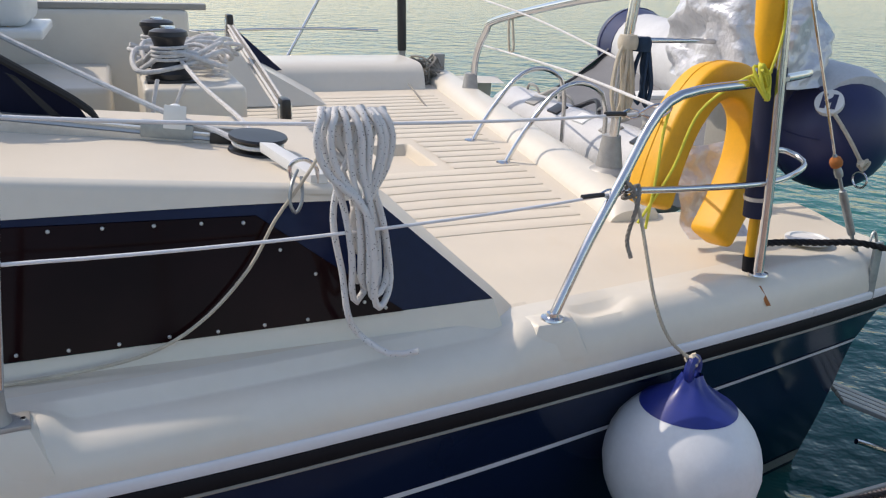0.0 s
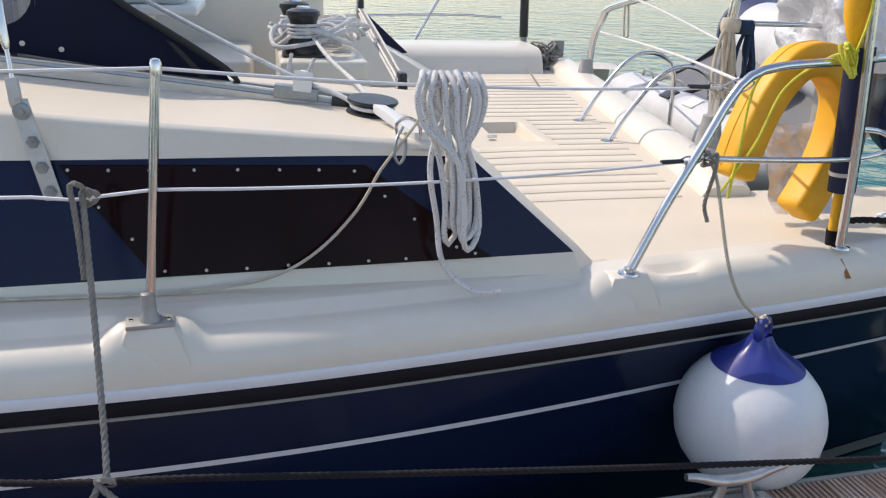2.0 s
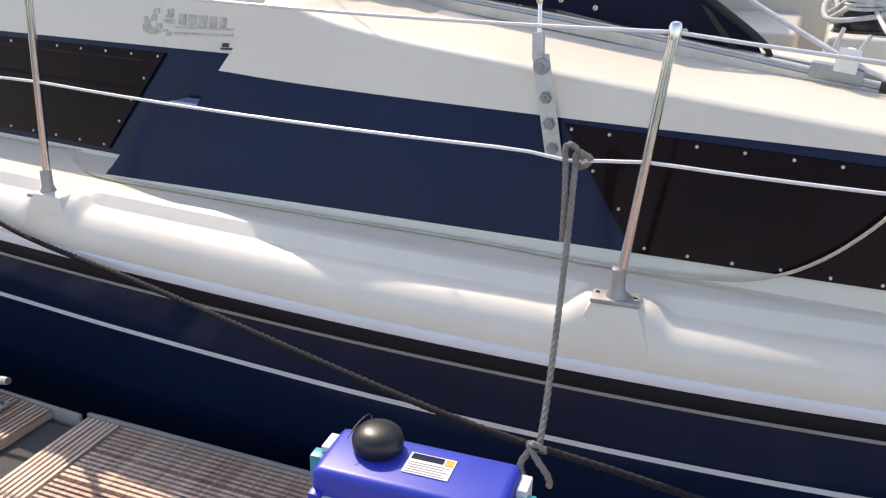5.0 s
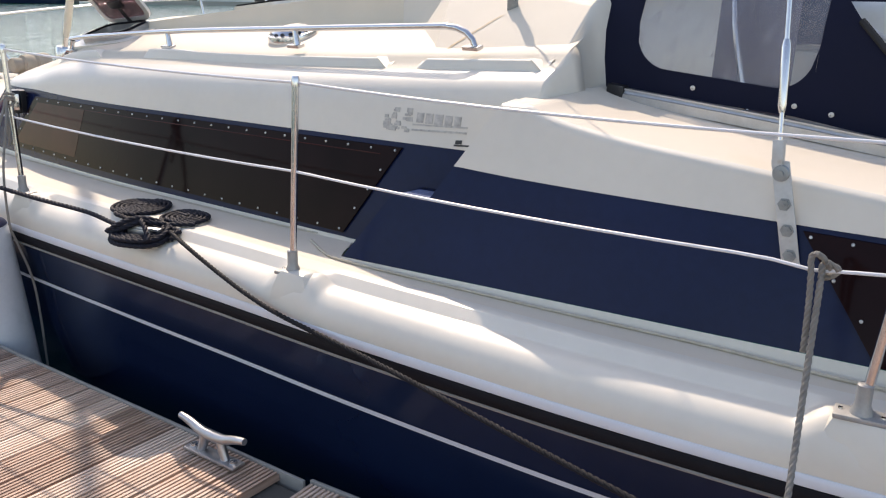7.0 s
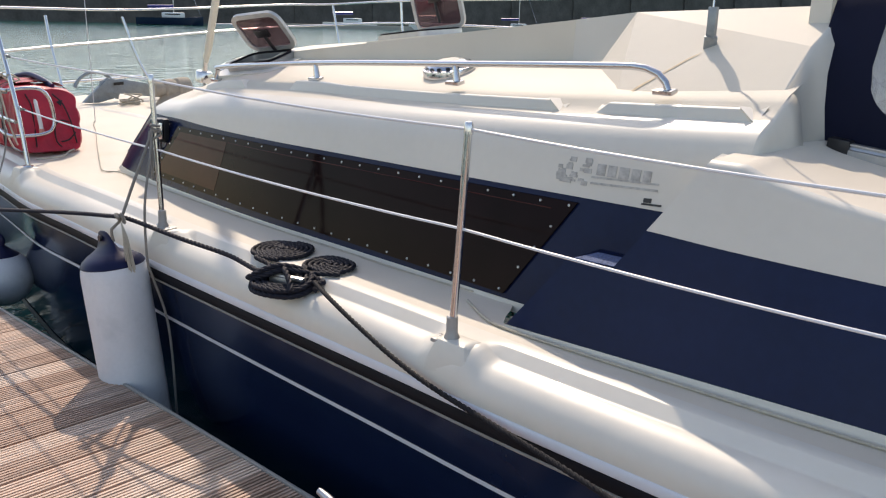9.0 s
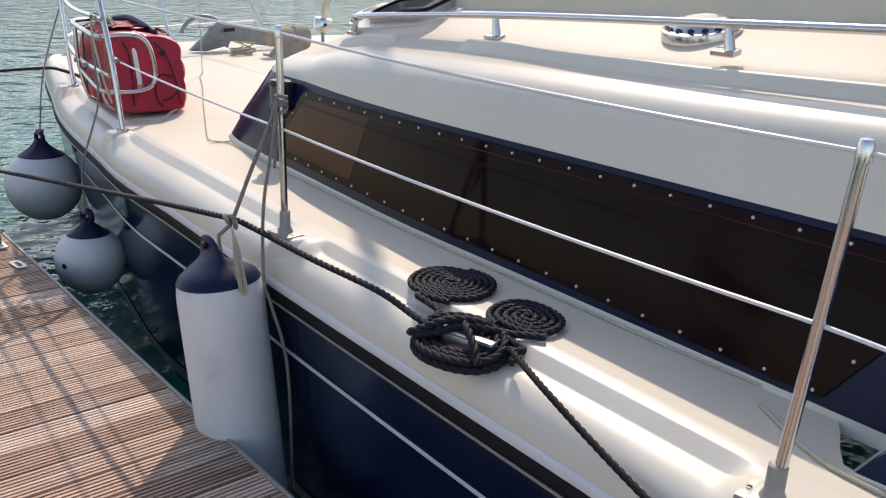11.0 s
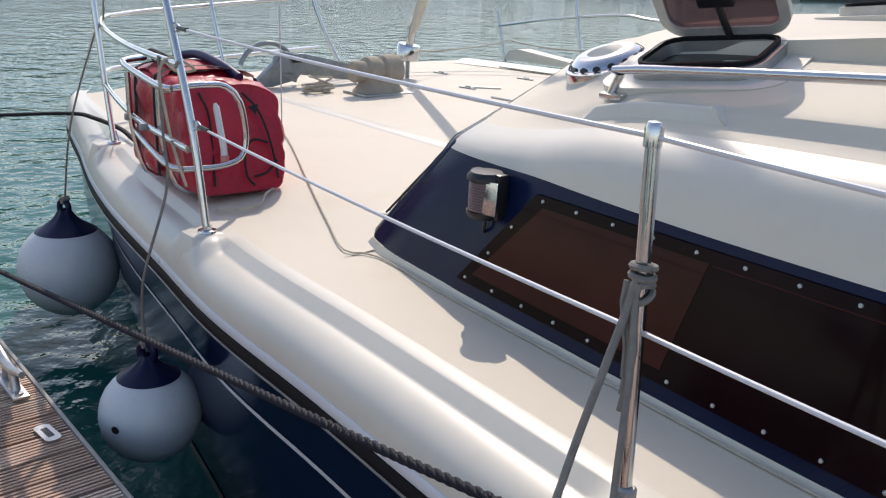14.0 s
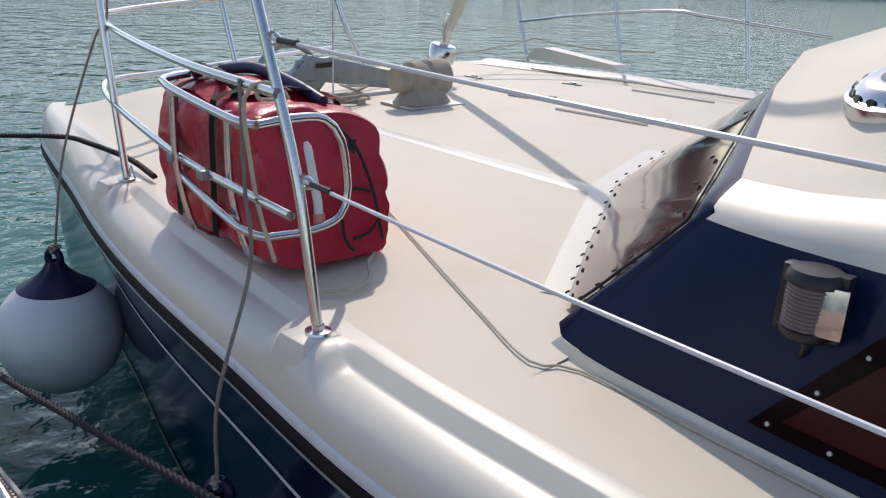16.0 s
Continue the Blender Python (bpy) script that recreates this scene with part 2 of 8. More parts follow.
# ---------------------------------------------------------------- mesh helpers
def part(name, bm, material, parent=None, label="", smooth=True, bevel=0.0):
    me = bpy.data.meshes.new(name)
    if bevel:
        bmesh.ops.bevel(bm, geom=bm.edges[:], offset=bevel, segments=2, affect="EDGES", clamp_overlap=True, profile=0.6)
    bmesh.ops.recalc_face_normals(bm, faces=bm.faces[:])
    bm.to_mesh(me)
    bm.free()
    for mt in material if isinstance(material, (list, tuple)) else (material,):
        me.materials.append(mt)
    if smooth:
        me.polygons.foreach_set("use_smooth", [True] * len(me.polygons))
        me.set_sharp_from_angle(angle=radians(38))
    ob = new(name, me)
    if parent:
        ob.parent = parent
    if label:
        ob["label"] = label
    return ob


def shared(name, ob, parent, m=None):
    """Another object on ob's mesh."""
    o = new(name, ob.data)
    o.parent = parent
    if m is not None:
        o.matrix_basis = m
    return o


def thing(name, label, category, at=(0, 0, 0), group="", kind=""):
    e = new(name)
    e.location = at
    e.empty_display_size = 0.05
    return tagged(e, label, category, group, kind)


def spline(pts, step=0.05):
    """Catmull-Rom through the points, resampled."""
    p = [Vector(q) for q in pts]
    p = [p[0] * 2 - p[1]] + p + [p[-1] * 2 - p[-2]]
    out = []
    for i in range(1, len(p) - 2):
        n = max(1, int((p[i + 1] - p[i]).length / step))
        for k in range(n):
            t = k / n
            a, b, c, d = p[i - 1], p[i], p[i + 1], p[i + 2]
            out.append(0.5 * (2 * b + (c - a) * t + (2 * a - 5 * b + 4 * c - d) * t * t + (3 * b - a - 3 * c + d) * t ** 3))
    return out + [p[-2]]


def frames(pts, closed=False):
    """A turning frame along a line of points."""
    n = len(pts)
    tan = [((pts[(i + 1) % n] if closed or i < n - 1 else pts[i]) - (pts[i - 1] if closed or i > 0 else pts[i])).normalized() for i in range(n)]
    u = tan[0].orthogonal().normalized()
    res = []
    for t in tan:
        u = (u - t * u.dot(t))
        u = u.normalized() if u.length > 1e-6 else t.orthogonal().normalized()
        res.append((u, t.cross(u)))
    return res


def tube(pts, r, n=8, bm=None, closed=False, radii=None):
    """A round bar along points, with end caps."""
    bm = bm or bmesh.new()
    pts = [Vector(p) for p in pts]
    fr = frames(pts, closed)
    rings = []
    for i, (p, (u, v)) in enumerate(zip(pts, fr)):
        q = radii[i] if radii else r
        rings.append([bm.verts.new(p + (u * math.cos(a) + v * math.sin(a)) * q) for a in (2 * math.pi * k / n for k in range(n))])
    m = len(rings)
    for i in range(m if closed else m - 1):
        a, b = rings[i], rings[(i + 1) % m]
        for k in range(n):
            bm.faces.new((a[k], a[(k + 1) % n], b[(k + 1) % n], b[k]))
    if not closed:
        bm.faces.new(rings[0][::-1])
        bm.faces.new(rings[-1])
    return bm


def laid(pts, r, pitch=0.0, bm=None, strands=3, n=5):
    """A laid rope of twisted strands along points."""
    bm = bm or bmesh.new()
    pitch = pitch or r * 7.0
    dense = spline(pts, pitch / 12)
    fr = frames(dense)
    run = [0.0]
    for i in range(1, len(dense)):
        run.append(run[-1] + (dense[i] - dense[i - 1]).length)
    n = 4 * strands
    rings = []
    for p, (u, v), d in zip(dense, fr, run):
        w = 2 * math.pi * d / pitch
        ring = []
        for k in range(n):
            a = 2 * math.pi * k / n
            q = r * (0.72 + 0.33 * abs(math.cos(strands * a / 2)))
            ring.append(bm.verts.new(p + (u * math.cos(a + w) + v * math.sin(a + w)) * q))
        rings.append(ring)
    for a, b in zip(rings, rings[1:]):
        for k in range(n):
            bm.faces.new((a[k], a[(k + 1) % n], b[(k + 1) % n], b[k]))
    bm.faces.new(rings[0][::-1])
    bm.faces.new(rings[-1])
    return bm


def lathe(profile, n=24, bm=None, m=None):
    """Turn (radius, height) points round z."""
    bm = bm or bmesh.new()
    m = m or Matrix()
    rings = []
    for r, z in profile:
        if r < 1e-5:
            rings.append([bm.verts.new(m @ Vector((0, 0, z)))])
        else:
            rings.append([bm.verts.new(m @ Vector((r * math.cos(2 * math.pi * k / n), r * math.sin(2 * math.pi * k / n), z))) for k in range(n)])
    for a, b in zip(rings, rings[1:]):
        for k in range(n):
            q = [a[k % len(a)], a[(k + 1) % len(a)], b[(k + 1) % len(b)], b[k % len(b)]]
            f = list(dict.fromkeys(q))
            if len(f) > 2:
                bm.faces.new(f)
    if len(rings[0]) > 1:
        bm.faces.new(rings[0][::-1])
    if len(rings[-1]) > 1:
        bm.faces.new(rings[-1])
    return bm


def box(x0, x1, y0, y1, z0, z1, bm=None, m=None, bevel=0.0, segments=2):
    bm = bm or bmesh.new()
    g = bmesh.ops.create_cube(bm, size=1.0)["verts"]
    for v in g:
        v.co = Vector((x0 + (v.co.x + 0.5) * (x1 - x0), y0 + (v.co.y + 0.5) * (y1 - y0), z0 + (v.co.z + 0.5) * (z1 - z0)))
    if bevel:
        ed = list({e for v in g for e in v.link_edges})
        g = bmesh.ops.bevel(bm, geom=ed, offset=bevel, segments=segments, affect="EDGES", profile=0.6)["verts"]
    if m is not None:
        for v in set(g):
            v.co = m @ v.co
    return bm


def loft(rows, bm=None, closed=False, caps=False):
    """A skin through rows of equally many points."""
    bm = bm or bmesh.new()
    vs = [[bm.verts.new(p) for p in row] for row in rows]
    for a, b in zip(vs, vs[1:]):
        m = len(a)
        for k in range(m if closed else m - 1):
            f = list(dict.fromkeys((a[k], a[(k + 1) % m], b[(k + 1) % m], b[k])))
            if len(f) > 2:
                bm.faces.new(f)
    if caps:
        bm.faces.new(vs[0][::-1])
        bm.faces.new(vs[-1])
    return bm


def prism(outline, offset, bm=None):
    """A plate: an outline of points, thickened by a vector."""
    bm = bm or bmesh.new()
    off = Vector(offset)
    a = [bm.verts.new(p) for p in outline]
    b = [bm.verts.new(Vector(p) + off) for p in outline]
    bm.faces.new(a)
    bm.faces.new(b[::-1])
    for k in range(len(a)):
        bm.faces.new((a[k], b[k], b[(k + 1) % len(a)], a[(k + 1) % len(a)]))
    return bm


def curve(xs, ys):
    """A smooth function through points (monotone cubic)."""
    xs, ys = np.array(xs, float), np.array(ys, float)
    d = np.diff(ys) / np.diff(xs)
    m = np.concatenate(([d[0]], (d[1:] + d[:-1]) / 2, [d[-1]]))
    for i in range(len(d)):
        if i > 0 and d[i - 1] * d[i] <= 0:
            m[i] = 0

    def f(x):
        x = min(max(x, xs[0]), xs[-1])
        i = min(int(np.searchsorted(xs, x, side="right")) - 1, len(d) - 1)
        i = max(i, 0)
        h = xs[i + 1] - xs[i]
        t = (x - xs[i]) / h
        return float((2 * t ** 3 - 3 * t * t + 1) * ys[i] + (t ** 3 - 2 * t * t + t) * h * m[i] + (3 * t * t - 2 * t ** 3) * ys[i + 1] + (t ** 3 - t * t) * h * m[i + 1])
    return f


def step(a, b, x):
    t = min(max((x - a) / (b - a), 0), 1)
    return t * t * (3 - 2 * t)


def droop(a, b, sag, n=24):
    """A hanging line between two points."""
    a, b = Vector(a), Vector(b)
    return [a.lerp(b, i / n) - Vector((0, 0, 4 * sag * (i / n) * (1 - i / n))) for i in range(n + 1)]


# ---------------------------------------------------------------- water, far shore, pontoon
def water_sheet():
    bm = bmesh.new()
    vs = [bm.verts.new((x, y, -0.5)) for x, y in ((-1500, -600), (900, -600), (900, 1500), (-1500, 1500))]
    bm.faces.new(vs)
    tagged(part("water", bm, WATER, smooth=False), "rippled green harbour water with sky reflections", "water", kind="structure")


water_sheet()


def far_quay():
    """A dark harbour wall across the water, with a lighter ledge."""
    a, b = Vector((-190, 75, 0)), Vector((-95, 330, 0))
    q = thing("quay_wall", "dark weathered stone harbour wall across the water", "quay wall", kind="structure")
    d = (b - a).normalized()
    nrm = Vector((d.y, -d.x, 0))
    rows = []
    for z, o in ((-1.2, 0.0), (1.2, 0.15), (4.5, 0.4), (11.5, 0.8), (11.5, 3.0), (11.3, 12.0)):
        rows.append([a + d * (s * (b - a).length / 12) - nrm * o + Vector((0, 0, z)) for s in range(-6, 16)])
    part("wall", loft(rows), QUAY, q, smooth=False)
    for i in range(-5, 15):
        p = a + d * (i * 20.0)
        m = Matrix.Translation(p) @ Matrix.Rotation(math.atan2(d.y, d.x), 4, "Z")
        part("buttress", box(-0.6, 0.6, -0.1, 0.5, -1.0, 10.4, m=m), QUAY, q, smooth=False)


far_quay()

DOCK_SPLIT = -1.275


def dock_edge(x):
    return 2.17 if x < DOCK_SPLIT else 2.19 + 0.045 * (x - DOCK_SPLIT)


PLANK_W = 0.142


def plank_mesh(length, w):
    """One ridged board lying along y, its far end at y = 0."""
    prof = [(0.002, -0.028), (0.002, -0.003)]
    n = 7
    pitch = (w - 0.008) / n
    for i in range(n):
        x = 0.004 + i * pitch
        prof += [(x, -0.001), (x + pitch * 0.54, -0.001), (x + pitch * 0.58, -0.012), (x + pitch * 0.97, -0.012)]
    prof += [(w - 0.003, -0.002), (w - 0.002, -0.028)]
    rows = []
    for y in (-length, 0.0):
        rows.append([Vector((x, y, z)) for x, z in prof])
    bm = loft(rows, closed=True, caps=True)
    # groove floors get the dark material that paints in their shade
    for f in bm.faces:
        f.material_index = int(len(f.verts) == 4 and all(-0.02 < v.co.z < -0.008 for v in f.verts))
    return bm


def pontoon():
    deck = thing("pontoon", "floating pontoon with ridged hardwood boards beside the boat", "pontoon", kind="structure")
    bm = bmesh.new()
    box(-9.2, DOCK_SPLIT - 0.004, -2.4, 2.135, -0.42, -0.034, bm)
    box(DOCK_SPLIT + 0.004, 4.4, -2.4, 2.16, -0.42, -0.036, bm)
    part("float", bm, QUAY, deck, smooth=False)
    part("edge_trim", box(-9.2, DOCK_SPLIT - 0.006, 2.158, 2.172, -0.16, 0.004, bevel=0.003), GREY_TRIM, deck, "grey weathered edge board")
    m = Matrix.Translation((DOCK_SPLIT, 2.18, 0)) @ Matrix.Rotation(math.atan(0.045), 4, "Z")
    part("edge_trim", box(0.008, 5.6, -0.002, 0.012, -0.16, 0.004, m=m, bevel=0.003), GREY_TRIM, deck)
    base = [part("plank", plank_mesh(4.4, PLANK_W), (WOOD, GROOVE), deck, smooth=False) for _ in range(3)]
    base[0].location = (-9.2, 2.155, 0)
    base[1].location = (-9.2 + PLANK_W, 2.155, 0)
    base[2].location = (-9.2 + 2 * PLANK_W, 2.155, 0)
    x, i = -9.2 + 3 * PLANK_W, 3
    while x + PLANK_W < DOCK_SPLIT:
        shared("plank", base[i % 3], deck, pose(x, 2.155, -0.0006 * (i % 4)))
        x += PLANK_W
        i += 1
    x = 0.012
    skew = Matrix.Translation((DOCK_SPLIT, 2.178, 0)) @ Matrix.Rotation(math.atan(0.045), 4, "Z")
    # boards laid lengthwise along the edge by the supply pillar
    a = -1.18 - DOCK_SPLIT
    first = math.ceil((a - x) / PLANK_W) * PLANK_W + x
    last = first + 12 * PLANK_W
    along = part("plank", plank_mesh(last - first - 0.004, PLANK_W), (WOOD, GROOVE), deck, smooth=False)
    for j in range(5):
        mm = skew @ Matrix.Translation((last - 0.002, -0.004 - j * PLANK_W, -0.0006 * (j % 3))) @ Matrix.Rotation(radians(-90), 4, "Z")
        if j:
            shared("plank", along, deck, mm)
        else:
            along.matrix_basis = mm
    while x < 5.4:
        back = 5 * PLANK_W + 0.004 if first - 0.01 < x < last - 0.01 else 0.0
        mm = skew @ Matrix.Translation((x, -0.004 - back, -0.0006 * (i % 4))) @ Matrix.Diagonal((1, (4.4 - back) / 4.4, 1, 1))
        shared("plank", base[i % 3], deck, mm)
        x += PLANK_W
        i += 1


pontoon()

# ---------------------------------------------------------------- the catamaran
boat = thing("catamaran", "cream and navy fibreglass sailing catamaran moored alongside the pontoon", "catamaran")

EDGE = curve([-8.75, -8.5, -8.1, -7.5, -6.9, -6.4, -5.6, -5.05, -4.4, -3.4, -2.6, -1.9, -1.3, -0.5, 0.2, 0.7, 1.3, 2.0, 2.8, 3.3, 3.6],
             [3.30, 3.17, 3.055, 2.91, 2.755, 2.655, 2.55, 2.48, 2.455, 2.40, 2.375, 2.357, 2.335, 2.325, 2.35, 2.395, 2.485, 2.605, 2.75, 2.855, 2.93])
SHEER = curve([-8.6, -6.87, -5.3, -3.4, -1.5, 0.4, 1.8, 3.6], [0.725, 0.712, 0.690, 0.672, 0.655, 0.648, 0.642, 0.648])
FOOT = curve([-5.0, -4.9, -4.5, -4.0, -3.2, -2.7, -1.9, -1.62, -1.5, -0.6, 0.2, 1.2, 1.68, 1.75], [3.02, 2.975, 2.925, 2.885, 2.83, 2.82, 2.80, 2.79, 2.60, 2.612, 2.645, 2.69, 2.715, 2.72])
HEEL = 0.028
CABIN_FOOT = curve([-5.0, -4.9, -4.5, -4.0, -3.2, -2.7, -1.9, -1.62, -0.8], [3.02, 2.975, 2.925, 2.885, 2.83, 2.82, 2.80, 2.795, 2.785])
BOW, STERN = -8.62, 3.42


def hull_side(x, z):
    """Outboard skin of the hull below the rail: y at a height."""
    e = EDGE(x)
    flare = 0.055 + 0.055 * step(-4.8, -7.5, x) + 0.10 * step(1.0, 3.4, x)
    d = (SHEER(x) - 0.22 - z) / 0.25
    k = d * 0.8 if d < 1 else 0.8 + (d - 1) * 0.35
    return e + 0.008 + flare * max(k, 0) + (0.10 * max(0.0, (-z - 0.1)) if z < -0.1 else 0.0)


def xs_between(a, b, n):
    return [a + (b - a) * i / n for i in range(n + 1)]


XS = xs_between(BOW, STERN, 170)


def hull():
    rows = []
    for x in XS:
        zs = SHEER(x)
        lean = -0.32 * step(-7.6, BOW, x)
        row = []
        for z in (-1.0, -0.75, -0.55, -0.4, -0.2, 0.0, 0.1, 0.2, 0.3, zs - 0.24, zs - 0.222):
            yy = hull_side(x, z)
            row.append(Vector((x - lean * (z - zs) * step(-7.6, BOW, x), yy, z)))
        rows.append(row)
    bm = loft(rows)
    last = rows[-1]
    vs = [bm.verts.new(p + Vector((0.0, 0, 0))) for p in last] + [bm.verts.new((STERN + 0.02, 4.0, z)) for z in (0.64, -1.0)]
    bm.faces.new(vs)
    first = rows[0]
    vs = [bm.verts.new(p) for p in first] + [bm.verts.new((first[-1].x + 0.15, 3.7, 0.49)), bm.verts.new((first[0].x + 0.3, 3.7, -1.0))]
    bm.faces.new(vs)
    part("hull", bm, NAVY, boat, "glossy navy hull side")
    # boot top near the water at the stern
    for name, z0, z1, off, matl, x0 in (("stripe", 0.205, 0.224, 0.004, STRIPE, BOW + 0.5), ("boot_stripe", -0.47, -0.40, 0.004, GREY_TRIM, BOW + 0.6)):
        rows = []
        for x in xs_between(x0, STERN - 0.01, 150):
            s = SHEER(x) - 0.648 if name == "stripe" else 0.0
            rows.append([Vector((x, hull_side(x, z0 + s) - off, z0 + s)), Vector((x, hull_side(x, z1 + s) - off, z1 + s))])
        part(name, loft(rows), matl, boat, "thin white stripe along the hull" if name == "stripe" else "")
    # rubbing strake: black strip, grey bead, pale moulding above
    for name, prof, matl, lab in (
        ("rubbing_strake", ((0.016, -0.232), (-0.006, -0.230), (-0.010, -0.222), (-0.010, -0.198), (-0.006, -0.188), (0.012, -0.186)), RUBBER, "black rubber strip round the hull"),
        ("bead", ((0.016, -0.243), (-0.004, -0.242), (-0.006, -0.236), (0.0, -0.231), (0.016, -0.231)), GREY_TRIM, "thin grey bead"),
        ("moulding", ((0.012, -0.188), (-0.004, -0.186), (-0.006, -0.180), (-0.006, -0.166), (-0.005, -0.157), (-0.002, -0.153), (0.008, -0.152)), STRIPE, "pale moulding under the gunwale"),
    ):
        rows = []
        for x in XS:
            zs, e = SHEER(x), EDGE(x)
            rows.append([Vector((x, e + dy, zs + dz)) for dy, dz in prof])
        part(name, loft(rows), matl, boat, lab)


hull()

STANCHIONS = ((0.358, 2.425, 0.398, 2.53), (-1.522, 2.395, -1.548, 2.463), (-3.395, 2.447, -3.475, 2.478))
PULPIT_FEET = ((-5.345, 2.62), (-6.88, 2.87))
PUSH_FEET = ((1.80, 2.635), (2.67, 2.785))


def dent(x):
    """How deep the side deck lies behind the gunwale, 0 by the feet."""
    d = 1.0
    for fx in (-6.88, -5.345, -3.395, -1.522, 0.358, 1.80):
        d *= step(0.075, 0.15, abs(x - fx))
    return d * (1 - step(1.60, 1.72, x)) * step(-8.3, -7.2, x)


def deck_z(x, y):
    """Height of the open deck."""
    mid = 4.85
    crown = 0.045 * (1 - min(1.0, ((y - mid) / 2.3) ** 2))
    return SHEER(x) + HEEL * (y - 2.6) + crown * (step(-4.6, -5.2, x) + 0.25 * step(1.5, 2.0, x)) - 0.002


def fore_z(x, y):
    """Height of the foredeck, flush with the gunwale at its edge."""
    y0 = EDGE(x) + 0.195 * (1 - 0.35 * step(-7.3, BOW, x))
    zs = SHEER(x) - 0.001
    return zs + (deck_z(x, y) - zs) * step(0.0, 0.55, y - y0)


def gunwale():
    rows = []
    for x in xs_between(BOW, STERN, 520):
        e, zs, d = EDGE(x), SHEER(x), dent(x)
        bow = step(-7.3, BOW, x)
        w = 1.0 - 0.35 * bow
        prof = []
        # a shallow oval scupper by the stern rail's foot
        sc = math.exp(-((x - 2.0) / 0.10) ** 4)
        for dy, hi, lo in ((0.003, -0.172, -0.172), (0.0, -0.145, -0.147), (0.001, -0.120, -0.124), (0.006, -0.092, -0.104), (0.016, -0.06, -0.082), (0.034, -0.030, -0.062), (0.058, -0.010, -0.048),
                           (0.085, 0.0, -0.040), (0.106, 0.0, -0.037), (0.114, 0.0, -0.0365), (0.119, 0.0, -0.033), (0.145, 0.0, -0.003), (0.150, 0.0, 0.0), (0.20, 0.0, 0.0)):
            hi -= 0.034 * sc * math.exp(-((dy - 0.105) / 0.042) ** 2)
            prof.append((dy, hi + (lo - hi) * d))
        row = [Vector((x, e + dy * w, zs + dz)) for dy, dz in prof]
        rows.append(row)
    part("gunwale", loft(rows), GEL, boat, "rounded cream gunwale moulding")
    # side deck between gunwale and cabin foot
    rows = []
    for x in xs_between(-4.88, 1.78, 200):
        e, zs, d = EDGE(x), SHEER(x), dent(x)
        y0 = e + 0.195 * (1.0 - 0.35 * step(-7.3, BOW, x))
        y1 = max(FOOT(x) + 0.03, y0 + 0.02)
        zz = lambda y: zs - 0.001 + 0.004 * (y - y0) / (y1 - y0)
        rows.append([Vector((x, y0 + (y1 - y0) * k / 6, zz(y0 + (y1 - y0) * k / 6))) for k in range(7)])
    part("side_deck", loft(rows), NONSKID, boat, "cream side deck")
    # feet pads moulded on the gunwale
    for fx, fy, w in ((0.358, 2.425, 0.085), (-1.522, 2.395, 0.085), (-3.395, 2.447, 0.085), (-5.345, 2.60, 0.07), (-6.88, 2.86, 0.06), (1.80, 2.625, 0.085)):
        e, zs = EDGE(fx), SHEER(fx)
        bm = bmesh.new()
        lo = [Vector((fx - w * 1.25, e + 0.002, zs - 0.115)), Vector((fx + w * 1.25, e + 0.002, zs - 0.115)), Vector((fx + w * 1.35, fy + 0.10, zs - 0.03)), Vector((fx - w * 1.35, fy + 0.10, zs - 0.03))]
        hi = [Vector((fx - w * 0.72, e + 0.030, zs + 0.004)), Vector((fx + w * 0.72, e + 0.030, zs + 0.004)), Vector((fx + w * 0.8, fy + 0.055, zs + 0.004)), Vector((fx - w * 0.8, fy + 0.055, zs + 0.004))]
        loft([lo, hi], bm, closed=True, caps=True)
        part("foot_pad", bm, GEL, boat, bevel=0.018)


gunwale()


def side_y(x, z):
    """The forward cabin's side."""
    return CABIN_FOOT(x) + 0.012 + 0.24 * (z - 0.66)


ROOF_EDGE = curve([-4.75, -4.4, -3.4, -2.4, -1.6, -0.8], [1.145, 1.165, 1.208, 1.240, 1.277, 1.325])
NAVY_LO = curve([-4.95, -4.7, -1.5], [0.722, 0.712, 0.672])
NAVY_HI = curve([-4.6, -4.3, -3.6, -1.05], [1.068, 1.072, 1.062, 1.074])


from mathutils.bvhtree import BVHTree

ROOF_TREE = None


